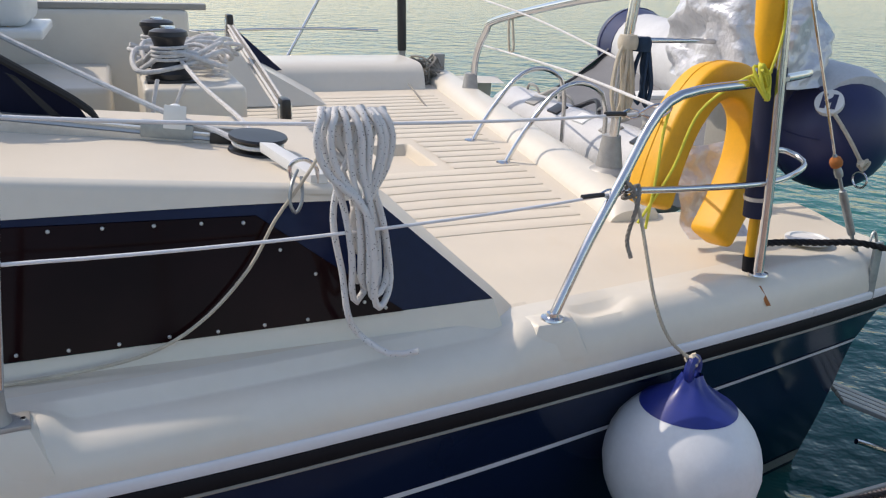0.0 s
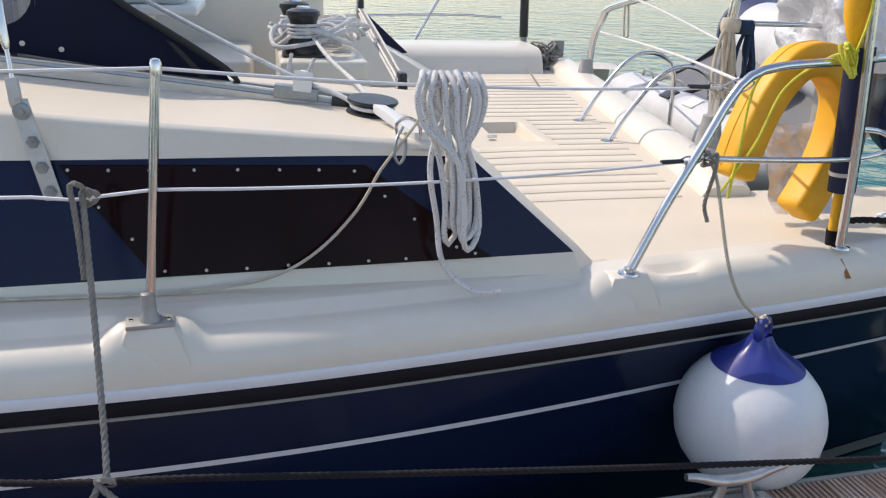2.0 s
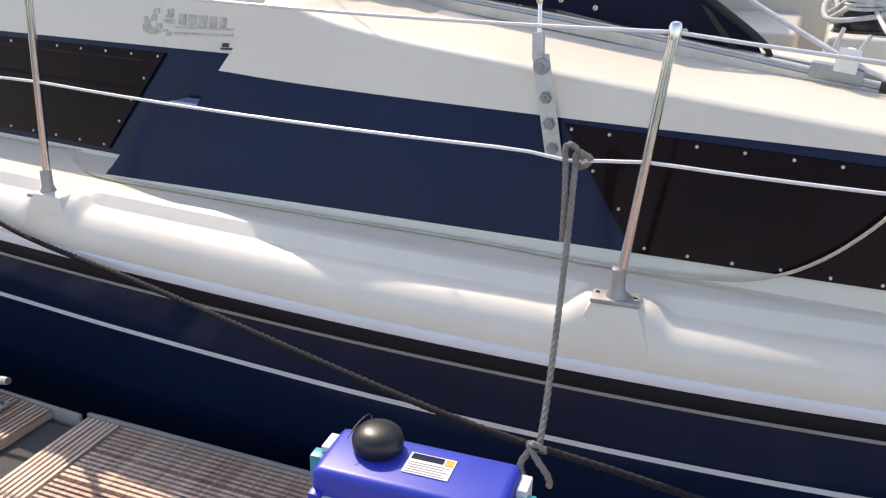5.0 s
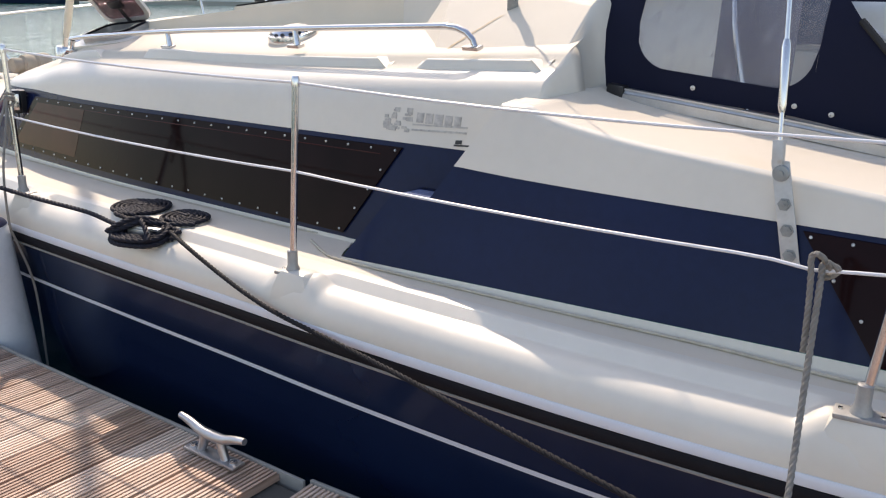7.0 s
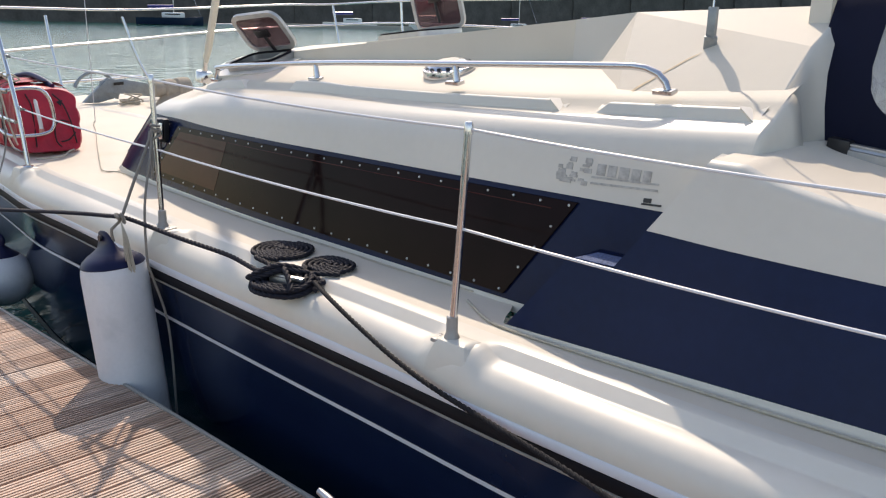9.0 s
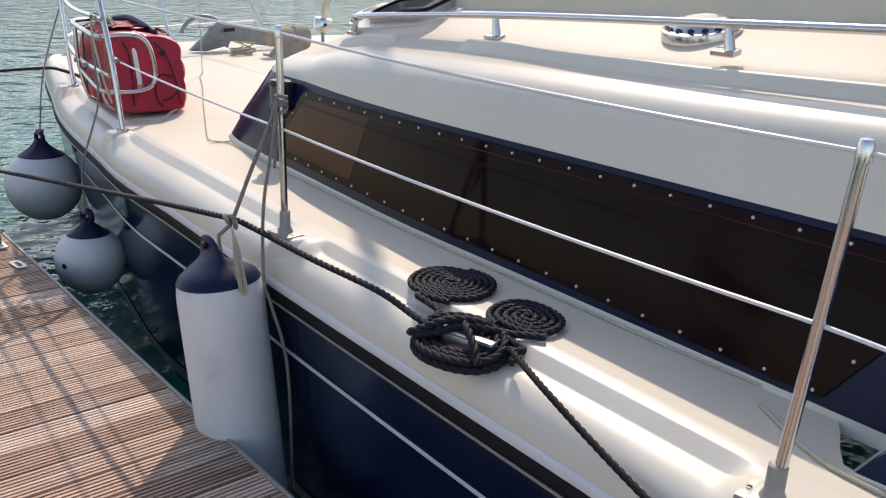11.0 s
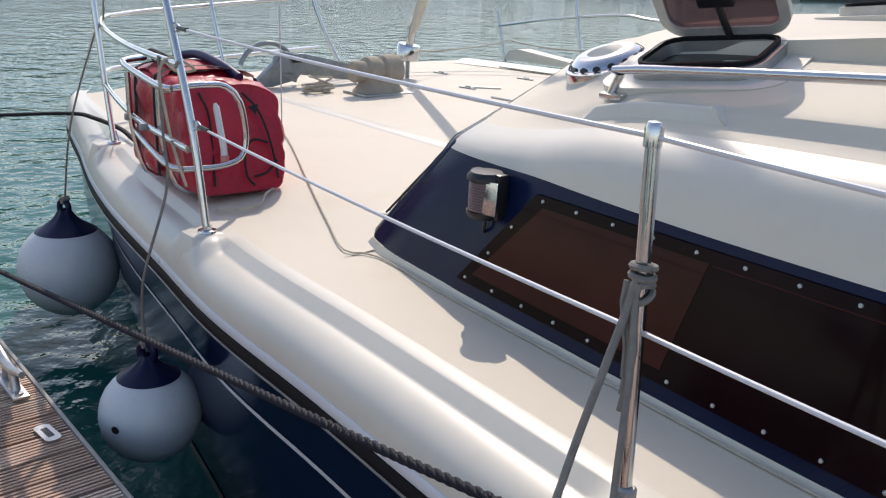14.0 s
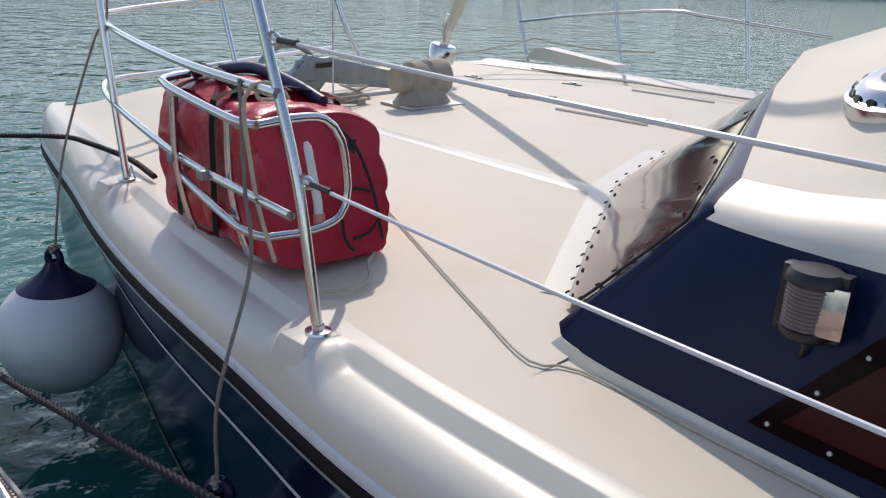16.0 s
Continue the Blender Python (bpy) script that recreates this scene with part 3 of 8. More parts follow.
def cabin():
    """Forward cabin: side band, roof and raked front."""
    xs = xs_between(-4.93, -0.86, 90)
    strip, band, upper, roof = [], [], [], []
    for x in xs:
        zl, zh = NAVY_LO(x), NAVY_HI(x)
        ze = ROOF_EDGE(x)

        def pt(z, xx=None):
            # rake: the front edge leans aft with height
            r = 0.95 * (z - 0.70) * step(-3.9, -4.93, x)
            r -= 0.05 * step(-4.45, -4.93, x) * step(0.78, 1.05, z)
            return Vector((x + max(r, -0.02), side_y(x, z), z))
        foot = SHEER(x) - 0.02
        strip.append([pt(foot), pt(foot + 0.012), pt(zl)])
        band.append([pt(zl) + Vector((0, 0.003, 0)), pt((zl + zh) / 2) + Vector((0, 0.003, 0)), pt(zh) + Vector((0, 0.003, 0))])
        zb = ze - 0.06
        up = [pt(zh), pt((zh + zb) / 2), pt(zb - 0.015), pt(zb)]
        base = pt(ze - 0.06)
        y0, fx = base.y, base.x
        fx -= 0.012 * step(-4.45, -4.93, x)
        for dy, dz in ((0.014, -0.022), (0.036, 0.010), (0.072, 0.032), (0.12, 0.052)):
            up.append(Vector((fx, y0 + dy, ze + dz)))
        upper.append(up)
        rf = []
        for dy, dz in ((0.12, 0.052), (0.185, 0.078), (0.198, 0.098), (0.24, 0.120), (0.32, 0.150), (0.5, 0.203), (0.8, 0.266), (1.2, 0.30), (1.9, 0.33)):
            # the nose of the roof bulges forward towards the middle
            nose = -0.36 * min(1, (dy - 0.12) / 0.95) * step(-3.9, -4.93, x)
            f = step(float(np.interp(dy, [0.12, 0.3, 0.5], [-3.9, -4.15, -4.52])), -4.93, x)
            low = float(np.interp(dy, [0.12, 0.3, 0.5, 0.67, 0.95, 1.2, 1.9], [0.050, 0.066, 0.076, 0.084, 0.125, 0.185, 0.275]))
            rf.append(Vector((fx + nose, y0 + dy, ze + dz + (low - dz) * f)))
        roof.append(rf)
    # the roof's front edge comes down to the head of the raked window
    def lower(rows, first):
        for k in range(first, len(rows[0])):
            p = rows[0][k]
            dz = float(np.interp(p.y, [3.10, 3.14, 3.22, 3.30, 3.42, 3.71, 3.9, 4.3, 4.87], [1.085, 1.110, 1.140, 1.156, 1.178, 1.232, 1.268, 1.345, 1.415])) - p.z
            for x, row in zip(xs, rows):
                a = float(np.interp(p.y, [3.12, 3.25, 3.5], [-3.6, -3.8, -4.55]))
                row[k].z += dz * min(1.0, max(0.0, (x - a) / (-4.93 - a))) ** 1.2
    lower(upper, 4)
    lower(roof, 0)
    part("cabin_strip", loft(strip), GEL, boat)
    part("cabin_band", loft(band), NAVY_DULL, boat, "navy band along the cabin side")
    part("cabin_side", loft(upper), GEL, boat, "rounded cream cabin shoulder")
    far = []
    for rf in roof:
        far.append(rf + [Vector((p.x, 2 * 4.87 - p.y, p.z + HEEL * 2 * (4.87 - p.y))) for p in rf[::-1]][1:])
    bm = loft(far)
    global ROOF_TREE
    ROOF_TREE = BVHTree.FromBMesh(bm)
    part("cabin_roof", bm, NONSKID, boat, "cream textured cabin roof")
    # raked front: window film between deck and corner, navy corner strip, cream margin on the deck
    def line(keys, t):
        ks = [k[0] for k in keys]
        return Vector([float(np.interp(t, ks, [k[1][i] for k in keys])) for i in range(3)])
    foot = [(0.0, (-4.965, 3.085, 0.735)), (0.35, (-5.195, 3.50, 0.768)), (0.68, (-5.56, 4.17, 0.785)), (0.74, (-5.60, 4.27, 0.788)), (1.0, (-5.765, 4.87, 0.80))]
    head = [(0.0, (-4.950, 3.055, 0.742)), (0.25, (-4.80, 3.088, 0.905)), (0.48, (-4.675, 3.118, 1.045)), (0.53, (-4.680, 3.160, 1.085)), (0.75, (-4.874, 3.771, 1.200)), (1.0, (-5.03, 4.87, 1.380))]
    nt = [(0.0, tuple(band[0][0])), (0.25, tuple(band[0][1])), (0.48, tuple(band[0][2])), (0.53, tuple(upper[0][4]))] + [(0.53 + 0.47 * (p.y - upper[0][4].y) / 1.76, tuple(p)) for p in (upper[0][6], roof[0][0], roof[0][4], roof[0][5], roof[0][6], roof[0][7], roof[0][8])]
    film, corner = [], []
    for i in range(61):
        t = i / 60
        a, b, c = line(foot, t), line(head, t), line(nt, t)
        film.append([a.lerp(b, k) + Vector((-0.007 * math.sin(math.pi * k) * min(1, 3 * t) + 0.0008 * math.sin(31 * t + 3 * k), 0, 0.003 * math.sin(math.pi * k) * min(1, 3 * t))) for k in (0.0, 0.12, 0.3, 0.5, 0.7, 0.88, 1.0)])
        out = Vector((-0.008, -0.006, 0.003)) * min(1.0, 6 * t)
        corner.append([b + Vector((0.01, 0, -0.006)), b.lerp(c, 0.2) + out * 0.55, b.lerp(c, 0.5) + out, b.lerp(c, 0.8) + out * 0.55, c + Vector((0, 0.003, 0))])
    mirror = lambda rows: [[Vector((p.x, 2 * 4.87 - p.y, p.z + HEEL * 2 * (4.87 - p.y))) for p in r] for r in rows]
    part("cabin_front", loft(corner), NAVY_DULL, boat, "navy corner round the raked cabin front")
    part("cabin_front", loft(mirror(corner)), NAVY_DULL, boat)
    part("cabin_front", loft(mirror(film)), ACRYL, boat)
    # cream margins of the foredeck
    m1 = []
    for i in range(5, 41):
        a = line(foot, i / 40)
        m1.append([Vector((a.x - d, a.y - 0.4 * d, fore_z(a.x - d, a.y - 0.4 * d) + h * min(1.0, i / 8))) for d, h in ((-0.02, 0.006), (0.0, 0.006), (0.05, 0.005), (0.075, 0.004), (0.08, -0.003))])
    part("deck_margin", loft(m1), GEL, boat, "smooth cream margin of the foredeck")
    m2 = [[Vector((x, y + d, fore_z(x, y + d) + h)) for d, h in ((-0.052, -0.002), (-0.045, 0.0025), (0.045, 0.0025), (0.052, -0.002))] for x, y in ((xx, 4.10) for xx in xs_between(-7.6, -5.56, 30))]
    part("deck_margin", loft(m2), GEL, boat)
    film = film[5:]
    rows_b, rows_t = film, [r[-1] for r in film]
    return roof, rows_b, rows_t


ROOF, FRONT_FILM, FRONT_HEAD = cabin()

COAM_TOP = curve([-0.87, -0.79, 0.02, 1.05, 1.25], [1.268, 1.245, 1.145, 1.048, 1.028])
COAM_NAVY = curve([-1.05, -0.79, 0.09, 1.05, 1.3], [1.052, 1.040, 1.024, 1.016, 1.006])


def coam_y(x, z):
    return 2.66 + 0.025 * (x - 0.6) + 0.27 * (z - 0.69)


# pale grit, its colour darkened and blued to stand for shade on the step
GRIT = mat("shade_toned_grit", (0.09, 0.13, 0.25), 0.8, vary=0.8, scale=150, fine=400, bump=0.9, depth=0.004)


def coaming():
    """Aft side of the cockpit: stands proud of the cabin, tapers to a point aft."""
    strip, band, band_hi, upper, top = [], [], [], [], []
    for i in range(71):
        k = i / 70
        x0, x1 = -1.53, 1.64
        xb = x0 + (x1 - x0) * k
        # the ends lean; above the step the forward edge is set back
        def at(z, k=k, low=False):
            f = -1.439 + (z - 0.729) * 0.73 if low else -1.135 + (z - 0.93) * 0.66
            a = 1.66 - max(0, z - 0.68) * 1.12
            x = f + (a - f) * k
            return Vector((x, coam_y(x, z), z))
        zl = 0.672 + 0.035 * k
        xm = at(1.04).x
        zh = COAM_NAVY(xm)
        zt = COAM_TOP(at(1.15).x)
        lo = at(SHEER(xb) - 0.03, low=True)
        in3 = Vector((0, 0.003, 0))
        strip.append([lo, at(zl, low=True)])
        band.append([at(zl, low=True) + in3, at((zl + 0.92) / 2, low=True) + in3, at(0.92, low=True) + in3])
        band_hi.append([at(0.92) + in3, at((0.92 + zh) / 2) + in3, at(zh) + in3])
        e = at(zt)
        upper.append([at(zh), at((zh + zt) / 2), at(zt - 0.022), at(zt - 0.010), at(zt) + Vector((0, 0.006, 0)), at(zt) + Vector((0, 0.022, 0.006))])
        y0 = e.y + 0.022
        top.append([Vector((e.x, y0 + (3.62 - y0) * q, e.z + 0.006 + 0.035 * q)) for q in (0, 0.02, 0.06, 0.15, 0.3, 0.45, 0.6, 0.8, 1.0)])
    part("coaming_strip", loft(strip), GEL, boat)
    part("coaming_band", loft(band), NAVY_DULL, boat, "navy band along the cockpit side")
    part("coaming_band", loft(band_hi), NAVY_DULL, boat)
    part("coaming_side", loft(upper), GEL, boat, "cream cockpit side")
    part("coaming_top", loft(top), NONSKID, boat, "cream cockpit coaming top")
    # forward end, facing the bow, with a moulded foot step
    inner = lambda p, y: Vector((p.x, y, p.z))
    part("coaming_end", loft([[strip[0][0], inner(strip[0][0], 2.86)], [strip[0][1], inner(strip[0][1], 2.86)]]), GEL, boat)
    part("coaming_end", loft([[band[0][0], inner(band[0][0], 2.9)], [band[0][1], inner(band[0][1], 2.9)], [band[0][2], inner(band[0][2], 2.92)]]), NAVY_DULL, boat)
    part("coaming_end", loft([[band_hi[0][0], inner(band_hi[0][0], 2.95)], [band_hi[0][2], inner(band_hi[0][2], 2.98)]]), NAVY_DULL, boat)
    part("step_floor", loft([[band[0][2], inner(band[0][2], 2.92)], [band_hi[0][0], inner(band_hi[0][0], 2.92)]]), NAVY_DULL, boat, "navy moulded step")
    a, b = band[0][2], band_hi[0][0]
    part("tread", prism([a + Vector((0.012, 0.02, 0.002)), b + Vector((-0.006, 0.02, 0.002)), b + Vector((-0.006, 0.13, 0.002)), a + Vector((0.03, 0.13, 0.002))], (0, 0, 0.003)), GRIT, boat, "pale speckled anti-slip tread with shade in its colour", smooth=False)
    part("coaming_end", loft([[upper[0][0], Vector((upper[0][0].x, 2.98, upper[0][0].z))], [upper[0][4], Vector((upper[0][4].x, 3.1, upper[0][4].z))], [upper[0][5], Vector((upper[0][5].x - 0.1, 3.2, upper[0][5].z))]]), GEL, boat)
    # aft slope
    rows = [[strip[-1][0], strip[-1][0] + Vector((0.10, 0.10, 0.0)), strip[-1][0] + Vector((0.10, 1.3, 0.02))],
            [band[-1][0], band[-1][0] + Vector((0.03, 0.08, 0.005)), band[-1][0] + Vector((0.03, 1.28, 0.005))],
            [band_hi[-1][2], band_hi[-1][2] + Vector((0.0, 0.03, 0.0)), band_hi[-1][2] + Vector((0.0, 0.9, 0.02))],
            [upper[-1][5], upper[-1][5] + Vector((0, 0.03, 0)), upper[-1][5] + Vector((0, 0.9, 0.02))]]
    part("coaming_end", loft(rows), GEL, boat)


coaming()


STERN_LINE = lambda y: 2.725 + 0.125 * (y - 3.95)


def decks():
    # foredeck
    rows = []
    for x in xs_between(BOW + 0.12, -4.86, 60):
        y0 = EDGE(x) + 0.195 * (1 - 0.35 * step(-7.3, BOW, x))
        y1 = 2 * 4.87 - y0 + 0.2
        row = []
        for k in range(49):
            y = y0 + (y1 - y0) * (k / 48) ** 1.5
            row.append(Vector((x, y, fore_z(x, y))))
        rows.append(row)
    part("foredeck", loft(rows), NONSKID, boat, "cream textured foredeck")
    rows = []
    for x in sorted(xs_between(1.62, STERN, 60) + [1.835, 1.845, 1.86, 2.05, 2.065, 2.075]):
        y0 = EDGE(x) + 0.195
        row = []
        ys = xs_between(y0, 3.42, 12) + [3.45, 3.46] + xs_between(3.5, 4.37, 14) + [4.385, 4.395, 4.41, 4.5, 4.6, 4.7, 4.82, 4.835, 4.845] + xs_between(4.9, 7.0, 20)
        for y in ys:
            xx = x if y <= 3.455 else min(x, STERN_LINE(y) - 0.13)
            z = SHEER(xx) - 0.001 + (deck_z(xx, y) - SHEER(xx) + 0.001) * step(0, 0.3, y - y0)
            # a sunk rectangular locker
            z -= 0.055 * step(1.835, 1.86, x) * step(2.075, 2.05, x) * step(4.385, 4.41, y) * step(4.845, 4.82, y)
            row.append(Vector((xx, y, z)))
        rows.append(row)
    part("aft_deck", loft(rows), NONSKID, boat, "cream aft deck with a sunk locker").data.set_sharp_from_angle(angle=radians(40))
    # rolled coaming across the stern, open water and the dinghy beyond it
    rows = []
    for y in [3.40, 3.405, 3.42, 3.45, 3.50] + xs_between(3.56, 7.0, 30):
        k = 0.55 + 0.45 * step(3.395, 3.45, y)
        xo = STERN_LINE(y)
        zd = deck_z(min(xo - 0.2, 3.0), y)
        rows.append([Vector((xo + dx, y, zd + dz * k if dz > -0.05 else zd + dz)) for dx, dz in ((-0.205, -0.01), (-0.203, 0.004), (-0.196, 0.022), (-0.180, 0.047), (-0.155, 0.066), (-0.12, 0.077), (-0.07, 0.081), (-0.025, 0.078), (0.0, 0.066), (0.014, 0.045), (0.018, 0.015), (0.018, -0.06), (0.022, -0.7))])
    part("stern_roll", loft(rows, caps=True), GEL, boat, "rounded cream coaming across the stern")
    part("inner_hull_side", loft([[Vector((x, 3.455, z)) for z in (deck_z(x, 3.455) - 0.002, 0.3, -0.9)] for x in xs_between(2.55, STERN, 8)]), GEL, boat)
    part("aft_deck", loft([[Vector((x, y, deck_z(1.65, y) - 0.002)) for y in xs_between(3.4, 6.9, 10)] for x in (1.18, 1.4, 1.64)]), NONSKID, boat)


decks()


def roof_at(x, dy):
    """A point on the forward cabin roof, dy inboard of the side's top."""
    ze = ROOF_EDGE(x)
    y0 = side_y(x, ze - 0.06)
    prof = ((0.0, -0.06), (0.014, -0.022), (0.036, 0.010), (0.072, 0.032), (0.12, 0.052), (0.185, 0.078), (0.198, 0.098), (0.24, 0.120), (0.32, 0.150), (0.5, 0.203), (0.8, 0.266), (1.2, 0.30), (1.9, 0.33))
    return Vector((x, y0 + dy, ze + float(np.interp(dy, [p[0] for p in prof], [p[1] for p in prof]))))


def roof_z(x, y):
    hit = ROOF_TREE.ray_cast(Vector((x, y, 3.0)), Vector((0, 0, -1)))
    return hit[0].z if hit[0] else roof_at(x, y - side_y(x, ROOF_EDGE(x) - 0.06)).z


# ---------------------------------------------------------------- windows
def bolt_master(r=0.0054):
    bm = lathe([(r, 0.0), (r, 0.0012), (r * 0.75, 0.003), (0.0, 0.0036)], 10)
    box(-r * 0.8, r * 0.8, -0.0009, 0.0009, 0.0030, 0.0040, bm)
    return part("bolt", bm, ALU, None, "")


def window_panel(name, surf, tl, tr, br, bl, bolts, label):
    """A smoked pane on a curved side; corners are (x, z)."""
    n = 36
    rows_o, rows_i = [], []
    for i in range(n + 1):
        k = i / n
        top = (tl[0] + (tr[0] - tl[0]) * k, tl[1] + (tr[1] - tl[1]) * k)
        bot = (bl[0] + (br[0] - bl[0]) * k, bl[1] + (br[1] - bl[1]) * k)
        ro = []
        for j in range(5):
            q = j / 4
            x, z = top[0] + (bot[0] - top[0]) * q, top[1] + (bot[1] - top[1]) * q
            ro.append((x, z))
        rows_o.append([Vector((x, surf(x, z) - 0.007, z)) for x, z in ro])
        rows_i.append([Vector((x, surf(x, z) + 0.004, z)) for x, z in ro])
    bm = loft(rows_o)
    rim_o = [r[0] for r in rows_o] + [p for p in rows_o[-1][1:]] + [r[-1] for r in rows_o[::-1][1:]] + [p for p in rows_o[0][::-1][1:-1]]
    rim_i = [r[0] for r in rows_i] + [p for p in rows_i[-1][1:]] + [r[-1] for r in rows_i[::-1][1:]] + [p for p in rows_i[0][::-1][1:-1]]
    loft([rim_o, rim_i], bm, closed=True)
    w = part(name, bm, ACRYL, boat, label)
    global BOLT
    for x, z in bolts:
        o = new("bolt", BOLT.data)
        o.parent = w
        o.matrix_basis = Matrix.Translation((x, surf(x, z) - 0.0075, z)) @ pose(0, 0, 0, 90 - 13, 0, 0) @ pose(0, 0, 0, 0, 0, (x * 977) % 180)
    return w


BOLT = bolt_master()


def between(a, b, n):
    return [(a[0] + (b[0] - a[0]) * i / n, a[1] + (b[1] - a[1]) * i / n) for i in range(n + 1)]


def windows():
    inset = 0.013
    tl, tr, br, bl = (-4.165, 1.036), (-1.42, 1.053), (-1.66, 0.692), (-4.405, 0.742)
    b = between((tl[0] + 0.03, tl[1] - inset), (tr[0] - 0.03, tr[1] - inset), 22) + between((bl[0] + 0.04, bl[1] + inset), (br[0] - 0.02, br[1] + inset), 22)
    b += between((tr[0] - 0.035, tr[1] - inset), (br[0] - 0.005, br[1] + inset + 0.01), 4)[1:-1] + between((tl[0] + 0.005, tl[1] - inset), (bl[0] + 0.045, bl[1] + inset), 3)[1:-1]
    w = window_panel("cabin_window", side_y, tl, tr, br, bl, b, "long smoked acrylic cabin window with a row of bolts")
    # the forward pane shows a reddish lining, and a seam runs under the upper bolts
    pane = []
    for i in range(13):
        k = i / 12
        a, c = (-4.13 + 0.52 * k, 1.008 + 0.004 * k), (-4.34 + 0.68 * k, 0.770 - 0.012 * k)
        pane.append([Vector((x, side_y(x, z) - 0.0082, z)) for x, z in ((a[0] + (c[0] - a[0]) * q / 4, a[1] + (c[1] - a[1]) * q / 4) for q in range(5))])
    part("lining", loft(pane), ACRYL_RED, w, "reddish forward pane")
    part("seam", tube([Vector((x, side_y(x, z) - 0.0072, z)) for x, z in between((-3.60, 1.010), (-1.52, 1.020), 20)], 0.0022, 6), ACRYL_RED, w)
    tl, tr, br, bl = (0.105, 1.011), (0.965, 0.990), (1.352, 0.706), (0.345, 0.697)
    b = [(0.128, 0.998), (0.235, 0.995), (0.345, 0.992), (0.468, 0.990), (0.59, 0.988), (0.71, 0.985), (0.825, 0.982), (0.93, 0.976), (1.02, 0.90), (1.11, 0.83), (1.19, 0.77),
         (0.375, 0.712), (0.49, 0.709), (0.605, 0.709), (0.725, 0.712), (0.845, 0.711), (0.965, 0.713), (1.08, 0.714), (1.19, 0.717), (1.30, 0.720), (0.205, 0.895), (0.29, 0.805)]
    window_panel("cockpit_window", coam_y, tl, tr, br, bl, b, "smoked acrylic side window with bolts")


windows()
BOLT.parent = boat
BOLT.location = (1.24, coam_y(1.24, 0.74) - 0.0075, 0.742)
BOLT.rotation_euler = (radians(77), 0, 0)


def lettering():
    """Worn maker's print on the cabin side: an emblem and bars."""
    d = 0.0025

    def plate(name, x0, x1, z0, z1, matl, slope=0.0):
        p = [Vector((x, side_y(x, z) - d, z)) for x, z in ((x0, z0), (x1, z0 + slope), (x1, z1 + slope), (x0, z1))]
        part(name, prism(p, (0, 0.002, 0)), matl, boat, smooth=False)
    x = -1.372
    for w in (0.040, 0.040, 0.044, 0.040, 0.036):
        plate("print_bar", x, x + w - 0.007, 1.153, 1.190, PRINT, 0.001)
        x += w + 0.003
    plate("print_bar", -1.388, -1.135, 1.121, 1.128, PRINT, 0.010)
    plate("print_bar", -1.388, -1.135, 1.141, 1.147, PRINT, 0.010)
    plate("print_bar", -1.183, -1.112, 1.084, 1.090, PRINT_DARK, 0.004)
    plate("print_bar", -1.178, -1.150, 1.092, 1.106, PRINT_DARK, 0.002)
    rnd = random.Random(4)
    for i in range(26):
        cx, cz = -1.535 + 0.125 * rnd.random(), 1.105 + 0.085 * rnd.random()
        plate("emblem_piece", cx, cx + 0.012 + 0.02 * rnd.random(), cz, cz + 0.006 + 0.012 * rnd.random(), PRINT)


lettering()


# ---------------------------------------------------------------- stanchions and wires
def stanchion(fx, fy, tx, ty, z0, z1):
    s = part("stanchion", tube(spline([(fx, fy, z0 + 0.02), ((fx + tx) / 2, (fy + ty) / 2, (z0 + z1) / 2), (tx, ty, z1)], 0.1), 0.0125, 12), STEEL, boat, "polished stainless stanchion")
    cap = part("cap", lathe([(0.0148, -0.028), (0.0152, 0.0), (0.011, 0.010), (0.0, 0.013)], 12, m=Matrix.Translation((tx, ty, z1))), STEEL, s)
    bm = lathe([(0.030, 0.0), (0.026, 0.02), (0.019, 0.036), (0.0185, 0.088), (0.014, 0.092), (0.0, 0.092)], 16, m=Matrix.Translation((fx, fy, z0)))
    box(-0.062, 0.062, -0.034, 0.034, -0.001, 0.013, bm, Matrix.Translation((fx, fy, z0)) @ pose(0, 0, 0, 0, 0, 6), bevel=0.005)
    b = part("socket", bm, CASTING, s, "grey cast stanchion base")
    for dx in (-0.048, 0.048):
        part("screw", lathe([(0.007, 0.0), (0.006, 0.004), (0.0, 0.005)], 8, m=Matrix.Translation((fx + dx, fy, z0 + 0.0125))), STEEL, s)
    return s


STAN = ((0.355, 2.425, 0.416, 2.455, 0.648, 1.327, 1.012), (-1.545, 2.41, -1.509, 2.42, 0.640, 1.342, 1.021), (-3.414, 2.452, -3.452, 2.46, 0.668, 1.366, 1.039))
for fx, fy, tx, ty, z0, z1, zm in STAN:
    stanchion(fx, fy, tx, ty, z0, z1)
TOP = [(t[2], t[3], t[5] - 0.012) for t in STAN]
MID = [(t[0] + (t[2] - t[0]) * 0.53, t[1] + (t[3] - t[1]) * 0.53, t[6]) for t in STAN]
PUL_HI, PUL_LO = Vector((-5.53, 2.615, 1.365)), Vector((-5.41, 2.62, 1.053))
PUSH_HI, PUSH_LO = Vector((2.13, 2.80, 1.215)), Vector((2.02, 2.70, 0.998))


